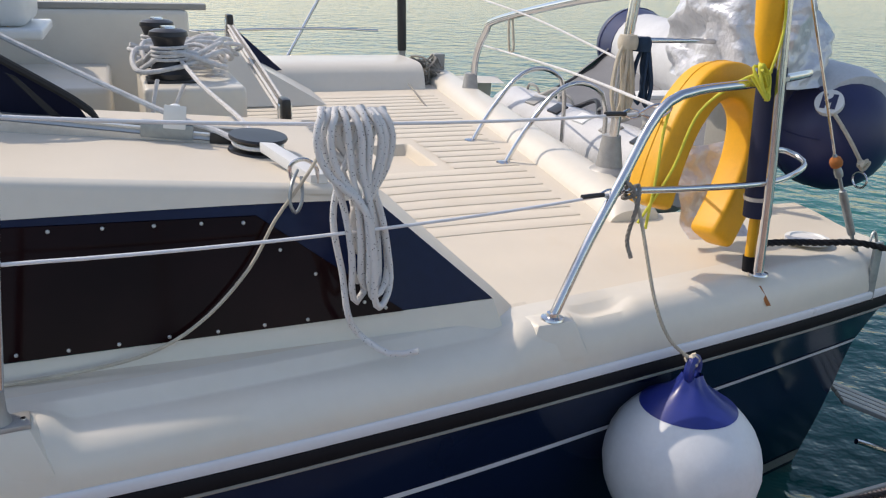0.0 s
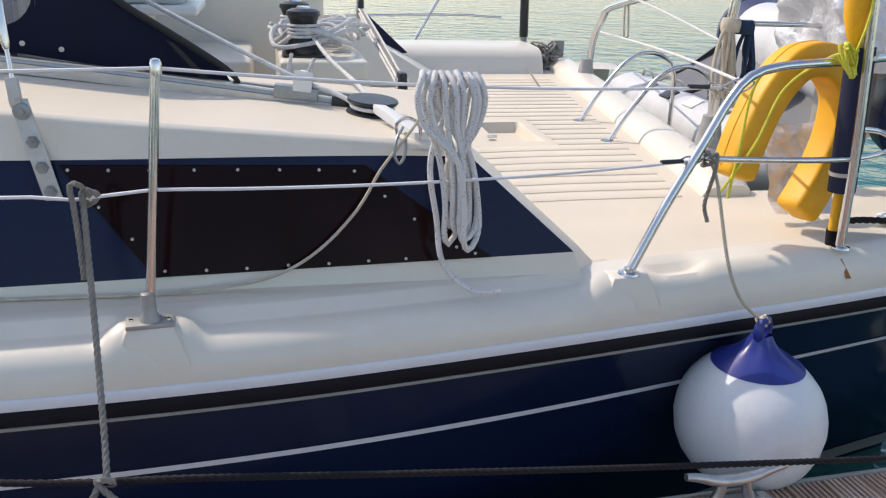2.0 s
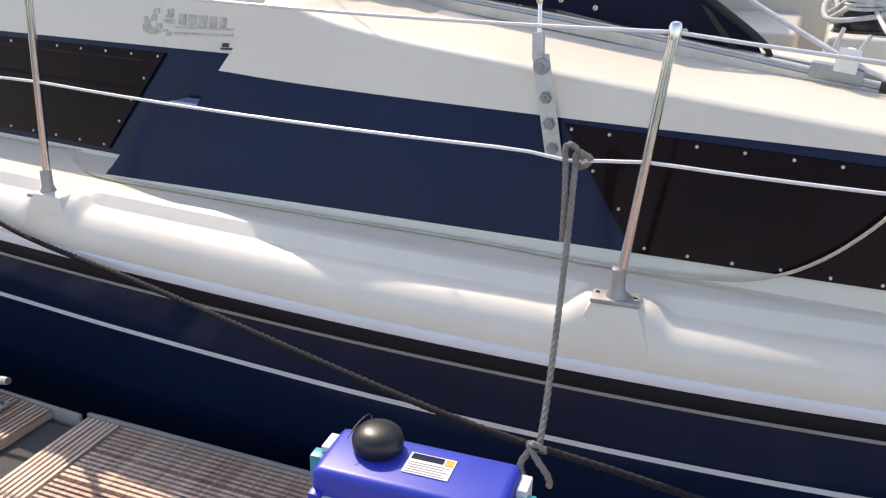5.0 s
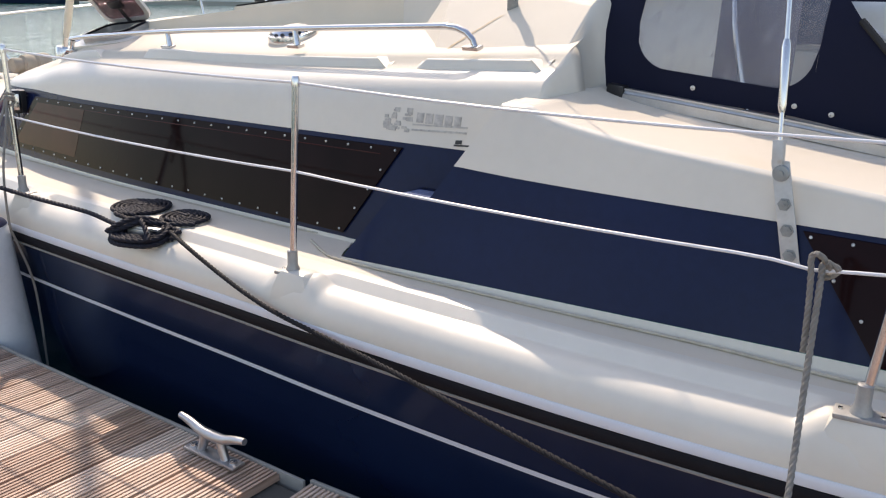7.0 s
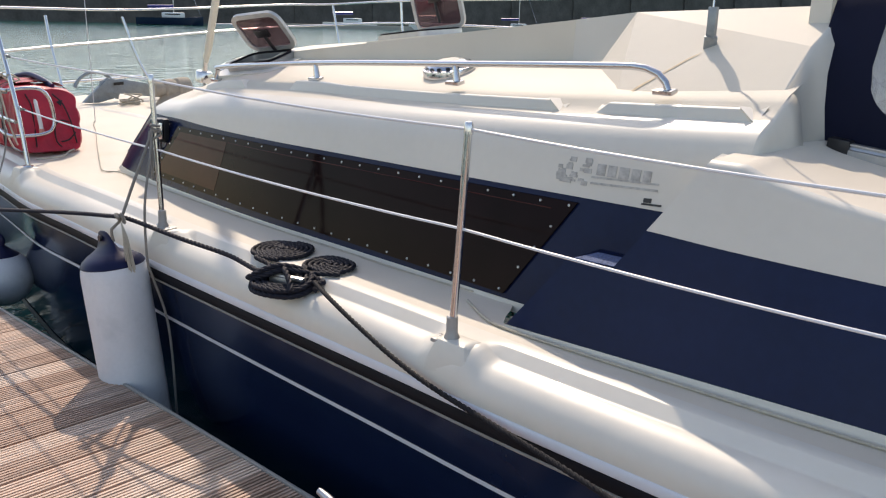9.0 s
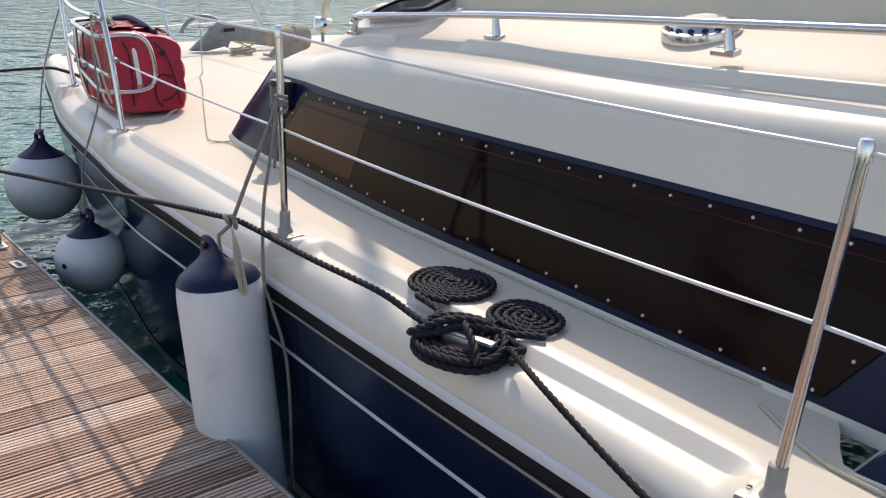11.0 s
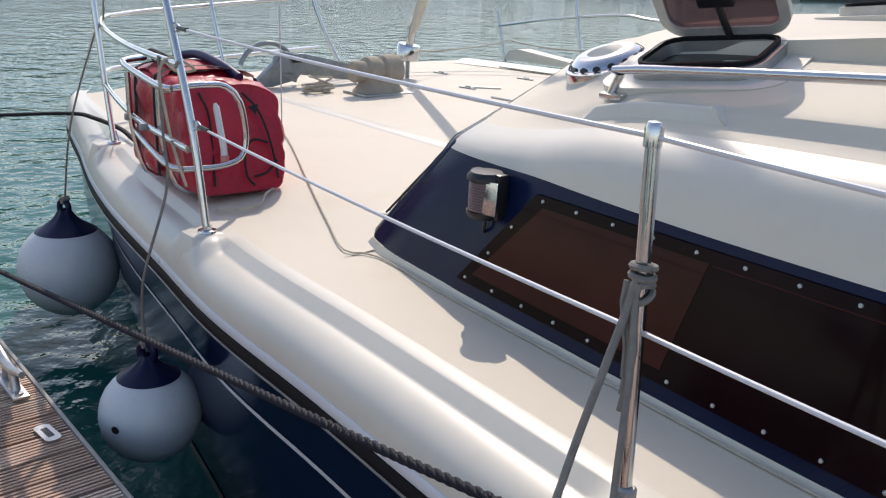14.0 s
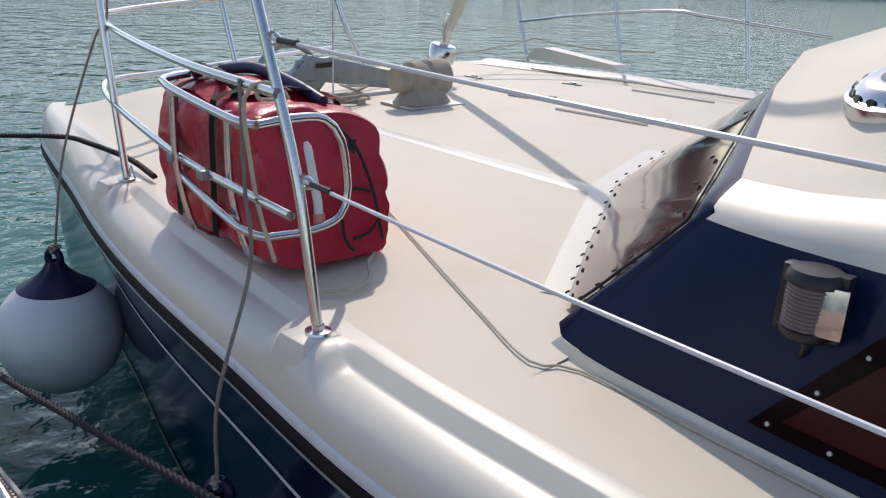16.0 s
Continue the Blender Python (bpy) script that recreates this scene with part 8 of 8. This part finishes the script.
def inflatable():
    """Dinghy carried across the stern."""
    d = thing("inflatable_dinghy", "grey and navy inflatable dinghy hung across the stern", "dinghy", (3.92, 4.55, 0.11))
    # far tube with navy ends, near tube low against the stern, sloping floor between
    c, e = Vector((-0.165, -0.90, 0.835)), Vector((0.40, 1.72, 0.99))
    w = (e - c).normalized()
    u = Vector((1, 0, 0)) - w * w.x
    u.normalize()
    v = w.cross(u) * -1
    if v.z < 0:
        v = -v
    part("tube", tube([c - w * 0.10 + v * 0.045 + u * 0.035] + [c.lerp(e, k / 14) + (v * 0.05 + u * 0.03) * (1 - k / 14) for k in range(15)], 0.25, 28, radii=[0.235, 0.258] + [0.258 - 0.001 * k for k in range(14)]), WHITE_PVC, d, "pale grey inflatable side tube")
    for p, q in ((c, -1), (e, 1)):
        pts = [p + w * q * k for k in (-0.22, -0.1, 0.0, 0.08, 0.15, 0.20, 0.232, 0.242)]
        part("cone", tube(pts, 0.2, 28, radii=[0.250, 0.266, 0.270, 0.260, 0.228, 0.172, 0.10, 0.02]), NAVY_PVC, d, "navy tube end")
        part("cone_seam", tube([p - w * q * 0.02 + (u * math.cos(t) + v * math.sin(t)) * 0.271 for t in (2 * math.pi * k / 28 for k in range(28))], 0.005, 6, closed=True), NAVY_PVC, d)
    n0, n1 = Vector((-0.62, -0.35, 0.50)), Vector((-0.60, 1.62, 0.52))
    near = [n0.lerp(n1, k / 12) for k in range(13)]
    part("tube", tube([n0 - Vector((0, 0.12, 0))] + near + [n1 + Vector((0.02, 0.12, 0)), n1 + Vector((0.04, 0.2, 0))], 0.2, 24, radii=[0.12] + [0.19] * 13 + [0.16, 0.08]), WHITE_PVC, d, "pale grey side tube against the stern")
    rows = []
    for k in range(25):
        f = k / 24
        y = -0.55 + 2.1 * f
        g = 0.10 * step(0.72, 1.0, f)
        rows.append([Vector((-0.46 + g, y, 0.58 + g)), Vector((-0.36 + g, y, 0.62 + g)), Vector((-0.12 + g, y + 0.02, 0.72 + 1.2 * g)), Vector((0.08 + g, y + 0.04, 0.90 + g)), Vector((0.20 + g, y + 0.04, 1.00 + g))])
    part("floor", loft(rows), GREY_PVC, d, "dark grey dinghy floor")
    part("floor_piping", tube(spline(rows[-1], 0.05), 0.016, 8), BLACK_PL, d)
    part("bow_panel", prism([rows[-1][1], rows[-1][4], rows[-1][4] + Vector((0.05, 0.25, -0.25)), rows[-1][1] + Vector((0.0, 0.2, -0.2))], (0, 0.02, 0)), GREY_PVC, d, smooth=False)
    part("thwart", box(-0.42, 0.10, 0.30, 0.50, 0.80, 0.83, None, bevel=0.01), WHITE_PL, d)
    for k in range(3):
        part("hose", tube(spline([(-0.60, -0.05 + 0.5 * k, 0.69), (-0.55, 0.08 + 0.5 * k, 0.76), (-0.58, 0.22 + 0.5 * k, 0.71), (-0.66, 0.3 + 0.5 * k, 0.66)], 0.03), 0.016, 8), BLACK_PL if k % 2 else GREY_TRIM, d)
    side = lambda a, y, q=0.255: c + w * y + (u * math.cos(a) + v * math.sin(a)) * q
    face = Vector((-0.66, -0.45, 0.60)).normalized()
    m = Matrix.Translation(c + Vector((0, -0.02, 0)) + face * 0.272) @ face.to_track_quat("Z", "Y").to_matrix().to_4x4() @ Matrix.Diagonal((0.72, 0.72, 1, 1))
    b = part("badge", lathe([(0.085, -0.02), (0.085, 0.0), (0.084, 0.004), (0.0, 0.005)], 28, m=m), WHITE_PL, d, "round white badge with a dark mark")
    part("badge_mark", box(-0.045, -0.015, -0.05, 0.05, 0.004, 0.008, None, m), NAVY_PVC, b, smooth=False)
    part("badge_mark", box(0.015, 0.045, -0.05, 0.05, 0.004, 0.008, None, m), NAVY_PVC, b, smooth=False)
    part("badge_mark", box(-0.03, 0.03, -0.012, 0.012, 0.004, 0.0082, None, m @ pose(0, 0, 0, 0, 0, 40)), NAVY_PVC, b, smooth=False)
    for a in (0.6, 2.2, 3.1):
        part("panel_seam", tube([side(a, y, q) for y, q in ((0.19, 0.254), (0.0, 0.270), (-0.08, 0.261), (-0.15, 0.229), (-0.20, 0.173))], 0.004, 5), NAVY_PVC, d)
    part("air_valve", lathe([(0.026, -0.01), (0.026, 0.014), (0.018, 0.022), (0.0, 0.022)], 14, m=Matrix.Translation(side(0.9, 0.55)) @ pose(0, 0, 0, 0, 40, 0)), BLACK_PL, d, "black air valve")
    for k in range(5):
        part("grab_patch", box(-0.012, 0.012, -0.07, 0.07, -0.045, 0.045, None, Matrix.Translation(near[1 + 2 * k] + Vector((-0.085, 0, 0.165))) @ pose(0, 0, 0, 0, 62, 0), bevel=0.008), (BLACK_PL, GREY_TRIM, WHITE_PL)[k % 3], d)
    for k in range(4):
        q = near[1 + 3 * k] + Vector((0.03, 0, 0.18))
        part("handle", tube(spline([q, q + Vector((-0.01, 0.05, 0.05)), q + Vector((-0.01, 0.15, 0.05)), q + Vector((0, 0.20, 0))], 0.02), 0.010, 6), GREY_TRIM, d)
    # lifting bridle: rope from the badge to a knot and a steel ring on the cone
    b0, b1 = c + face * 0.285, c + Vector((-0.06, -0.26, -0.09))
    part("bridle", tube(spline([b0, b0.lerp(b1, 0.5) + Vector((-0.03, -0.05, 0.0)), b1 + Vector((-0.02, -0.03, 0))], 0.02), 0.009, 8), TAN_ROPE, d)
    part("bridle_knot", tube(spline([b1 + Vector((-0.02 + 0.022 * math.cos(2.3 * k), -0.035 + 0.012 * math.sin(1.7 * k), 0.022 * math.sin(2.3 * k))) for k in range(8)], 0.01), 0.009, 8), TAN_ROPE, d)
    part("lift_ring", tube([b1 + Vector((-0.03, -0.04 + 0.04 * math.cos(t), -0.065 + 0.035 * math.sin(t))) for t in (2 * math.pi * k / 14 for k in range(14))], 0.005, 6, closed=True), STEEL, d)
    # outboard under a plastic sheet, gathered and creased
    rows = []
    for i in range(61):
        v = i / 60
        z = 1.08 + 0.72 * v
        r = 0.30 * (1 - 0.20 * v) * (0.93 + 0.16 * math.sin(3 * v + 0.5)) * (1 - 0.45 * step(0.88, 1.0, v))
        row = []
        for j in range(96):
            t = 2 * math.pi * j / 96
            p = Vector((-0.52 + r * 0.9 * math.cos(t), -0.66 + r * 1.15 * math.sin(t), z))
            q = p + 0.08 * Vector((noise.noise(p * 4), noise.noise(p * 4 + Vector((7, 0, 0))), noise.noise(p * 4 + Vector((0, 9, 0)))))
            w = 0.0
            for f, a in ((3.2, 0.15), (7.0, 0.075), (15.0, 0.028)):
                w += (0.28 - abs(noise.noise(q * f))) * a
            row.append(p + Vector((math.cos(t), math.sin(t), 0.15)) * w)
        rows.append(row)
    s = thing("covered_outboard", "outboard motor wrapped in crumpled silver plastic sheet", "outboard motor", (3.92, 4.55, 0.08))
    part("sheet", loft(rows, closed=True, caps=True), FOIL, s).data.set_sharp_from_angle(angle=radians(70))
    part("clamp", box(-0.62, -0.42, -0.76, -0.56, 0.58, 1.16, None, bevel=0.03), GREY_TRIM, s)
    # crumpled sheet behind the lifebuoy
    rows = []
    for i in range(34):
        row = []
        for j in range(34):
            p = Vector((2.58 + 0.0085 * j, 3.10 + 0.004 * i, 0.69 + 0.010 * i))
            row.append(p + Vector((0.0, noise.noise(p * 11) * 0.07, noise.noise(p * 7 + Vector((3, 0, 0))) * 0.03)))
        rows.append(row)
    tagged(part("plastic_sheet", loft(rows), FOIL), "crumpled silver plastic sheet on the aft deck", "plastic sheet")


inflatable()


def winch_ropes():
    """Tangled white sheets on and round the winches."""
    rnd = random.Random(21)
    for n in range(7):
        c = Vector((0.92 + rnd.uniform(-0.03, 0.12), 4.45 + 0.13 * n, 1.16 + rnd.uniform(0, 0.05)))
        pts = []
        for j in range(14):
            a = 1.1 * j + n
            r = 0.10 + 0.07 * rnd.random()
            pts.append(c + Vector((r * math.cos(a) * 1.25, r * math.sin(a) * 1.2, max(-0.025, 0.05 * math.sin(1.7 * a) + 0.02 * rnd.random()))))
        rope("sheet_rope", pts, 0.0105, WHITE_ROPE, "tangled white sheet rope round the winches", twisted=False, group="cockpit sheets")
    rope("sheet_rope", [(0.90, 4.16, 1.14), (0.86, 4.13, 1.05), (0.87, 4.12, 0.95), (0.92, 4.13, 0.90)], 0.008, WHITE_ROPE, "white sheet hanging over the pedestal edge", twisted=False, group="cockpit sheets")
    rope("sheet_rope", [(0.80, 4.17, 1.16), (0.775, 4.13, 1.05), (0.78, 4.12, 0.93)], 0.008, WHITE_ROPE, "white sheet hanging over the pedestal edge", twisted=False, group="cockpit sheets")
    rope("sheet_rope", [(0.90, 4.42, 1.22), (0.95, 3.95, 1.165), (1.02, 3.45, 1.125), (1.04, 3.19, 1.10)], 0.0085, WHITE_ROPE, "white sheet led to the turning block", twisted=False, group="cockpit sheets")
    rope("sheet_rope", [(1.0, 3.08, 1.098), (0.92, 3.18, 1.135), (0.82, 3.235, 1.165), (0.6, 3.36, 1.26), (0.30, 3.52, 1.40), (-0.1, 3.75, 1.60)], 0.009, WHITE_ROPE, "white sheet led through the track car", twisted=False, group="cockpit sheets")
    # mainsheet tackle
    a, b = Vector((1.29, 5.8, 1.24)), Vector((1.27, 4.0, 1.05))
    for k in range(6):
        o = Vector((0.013 * (k % 3 - 1), 0.0, 0.013 * (k % 2 * 2 - 1)))
        rope("mainsheet", [a + o, a.lerp(b, 0.5) + o * 1.2, b + o], 0.0065, (FLECK, GREY_ROPE, WHITE_ROPE)[k % 3], "white and black mainsheet tackle", twisted=False, group="mainsheet parts")
    t = thing("mainsheet_block", "black mainsheet block on the coaming", "block", tuple(b))
    part("cheek", box(-0.02, 0.02, -0.05, 0.05, -0.055, 0.055, None, bevel=0.015), BLACK_PL, t)
    part("strap", box(-0.028, 0.028, -0.012, 0.012, -0.075, 0.03, None, bevel=0.005), STEEL, t)
    t2 = copy_thing(t, Matrix.Translation(a + Vector((0, 0.05, 0.02))))
    # dark covered pole on the far quarter, chain heap and bollard
    p = thing("pole", "black padded pole standing on the far quarter", "pole", (2.82, 7.3, 0.86))
    part("padding", tube([(0, 0, 0.10), (-0.02, 0, 0.9)], 0.036, 12), BLACK_PL, p)
    part("foot", lathe([(0.05, 0.0), (0.03, 0.02), (0.028, 0.11)], 14), CASTING, p)
    bm = bmesh.new()
    for n in range(6):
        c = Vector((2.86, 6.85, 0.86))
        tube(spline([c + Vector((rnd.uniform(-0.1, 0.14), rnd.uniform(-0.16, 0.1), rnd.uniform(-0.10, 0.10))) for _ in range(9)], 0.02), 0.009, 6, bm)
    tagged(part("rope_heap", bm, GREY_ROPE), "heap of grey rope and chain on the far quarter", "rope")
    bo = thing("bollard", "weathered wooden bollard post on the far quarter", "bollard", (3.0, 6.95, 0.80))
    part("post", box(-0.045, 0.045, -0.045, 0.045, 0.0, 0.17, None, bevel=0.008), GREY_TRIM, bo)
    # hanging cords on the stern posts and the lines between
    rope("cord", [(2.95, 5.55, 1.34), (2.94, 5.52, 1.22), (2.945, 5.50, 1.12), (2.95, 5.46, 1.14), (2.95, 5.50, 1.33)], 0.008, TAN_ROPE, "tan cord tied to the davit post", twisted=False)
    rope("stern_line", [(2.95, 6.0, 1.42), (2.85, 5.0, 1.36), (2.76, 4.0, 1.26), (2.74, 3.84, 1.24)], 0.006, WHITE_ROPE, "white line between the stern posts", twisted=False)
    rope("stern_line", [(3.3, 6.9, 1.05), (2.95, 5.6, 1.12), (2.55, 4.0, 1.19), (2.25, 2.85, 1.22)], 0.006, WHITE_ROPE, "white line across the stern to the rail", twisted=False)
    rope("stern_line", [(2.62, 6.5, 0.80), (2.50, 5.6, 0.72), (2.44, 4.9, 0.70), (2.42, 4.3, 0.685)], 0.006, GREY_ROPE, "flecked grey line lying across the aft deck", twisted=False)
    # swim platform corner below the stern
    sp = thing("folding_plank", "grey slatted boarding plank beside the stern", "boarding plank", (3.75, 3.05, -0.22))
    for k in range(4):
        part("slat", box(-0.25, 0.35, -0.10 + 0.055 * k, -0.055 + 0.055 * k, 0.0, 0.02, None, pose(0, 0, 0, 0, 20, -25), bevel=0.004), GREY_TRIM, sp)
    part("frame", tube(spline([(-0.28, -0.12, -0.02), (0.0, -0.16, -0.12), (0.35, -0.25, -0.16)], 0.05), 0.012, 8), STEEL, sp)


winch_ropes()


# ---------------------------------------------------------------- far boats and pontoon
def far_boat(x, y, length, hull_mat, cabin, heading, label, mast=True):
    b = thing("moored_boat", label, "boat", (x, y, -0.5), group="boats across the harbour")
    b.rotation_euler = (0, 0, radians(heading))
    w, h = length * 0.15, length * 0.11
    rows = []
    for k in range(11):
        u = -1 + 2 * k / 10
        q = w * (1 - max(0, u) ** 2.4) * (0.82 + 0.18 * min(1, (u + 1) * 2))
        z1 = h * (1 + 0.25 * max(0, u) ** 2)
        rows.append([Vector((u * length / 2, s * q * f, z)) for s, f, z in ((-1, 0.5, -0.2), (-1, 0.85, 0.1), (-1, 1, z1), (-1, 0.9, z1 + 0.02), (1, 0.9, z1 + 0.02), (1, 1, z1), (1, 0.85, 0.1), (1, 0.5, -0.2))])
    part("hull", loft(rows, closed=True, caps=True), hull_mat, b)
    if cabin:
        part("cabin", box(-length * 0.12, length * 0.22, -w * 0.7, w * 0.7, h, h + length * 0.08, None, bevel=length * 0.02), WHITE_PL, b)
        part("cabin_windows", box(-length * 0.07, length * 0.15, -w * 0.712, w * 0.712, h + length * 0.044, h + length * 0.060, None), ACRYL, b)
        part("boom_cover", tube([(-length * 0.32, 0, h + length * 0.16), (length * 0.06, 0, h + length * 0.17)], length * 0.026, 8), FENDER_ROYAL, b)
    if mast:
        part("mast", tube([(length * 0.06, 0, h), (length * 0.06, 0, h + length * 1.15)], length * 0.008, 8), ALU, b)
        part("rigging", tube([(length * 0.48, 0, h), (length * 0.06, 0, h + length * 1.1)], length * 0.002, 5), STEEL, b)


far_boat(-155.6, 90.0, 12.5, NAVY, True, 60, "dark hulled sailing boat with blue sail cover under the quay")
far_boat(-150.0, 98.5, 4.2, WHITE_PL, False, 57, "small white tender moored across the harbour", mast=False)
far_boat(-136.0, 119.0, 11.0, WHITE_PL, True, 50, "white cabin cruiser moored across the harbour", mast=False)
far_boat(-124.0, 131.0, 10.0, WHITE_PL, True, 44, "white sailing boat moored across the harbour")
far_boat(-112.0, 143.0, 9.5, NAVY, True, 40, "dark sailing boat moored across the harbour")
for bx, by, bl, bh, bw in ((-9.5, -9.5, 9.5, 84, NAVY), (-4.2, -10.5, 10.5, 92, WHITE_PL), (1.6, -9.8, 9.0, 88, WHITE_PL), (7.0, -10.8, 10.5, 95, NAVY)):
    far_boat(bx, by, bl, bw, True, bh, "sailing boat berthed across the pontoon")
far_boat(-98.0, 152.0, 11.0, WHITE_PL, True, 35, "white motor boat moored across the harbour", mast=False)


def far_pontoon():
    d = Vector((0.66, 0.75, 0)).normalized()
    a = Vector((-150, 102, 0))
    m = Matrix.Translation(a) @ Matrix.Rotation(math.atan2(d.y, d.x), 4, "Z")
    p = thing("far_pontoon", "low grey pontoon across the harbour", "pontoon", kind="structure")
    part("walkway", box(0, 90, -1.2, 1.2, -0.5, 0.25, None, m), GREY_TRIM, p, smooth=False)


far_pontoon()
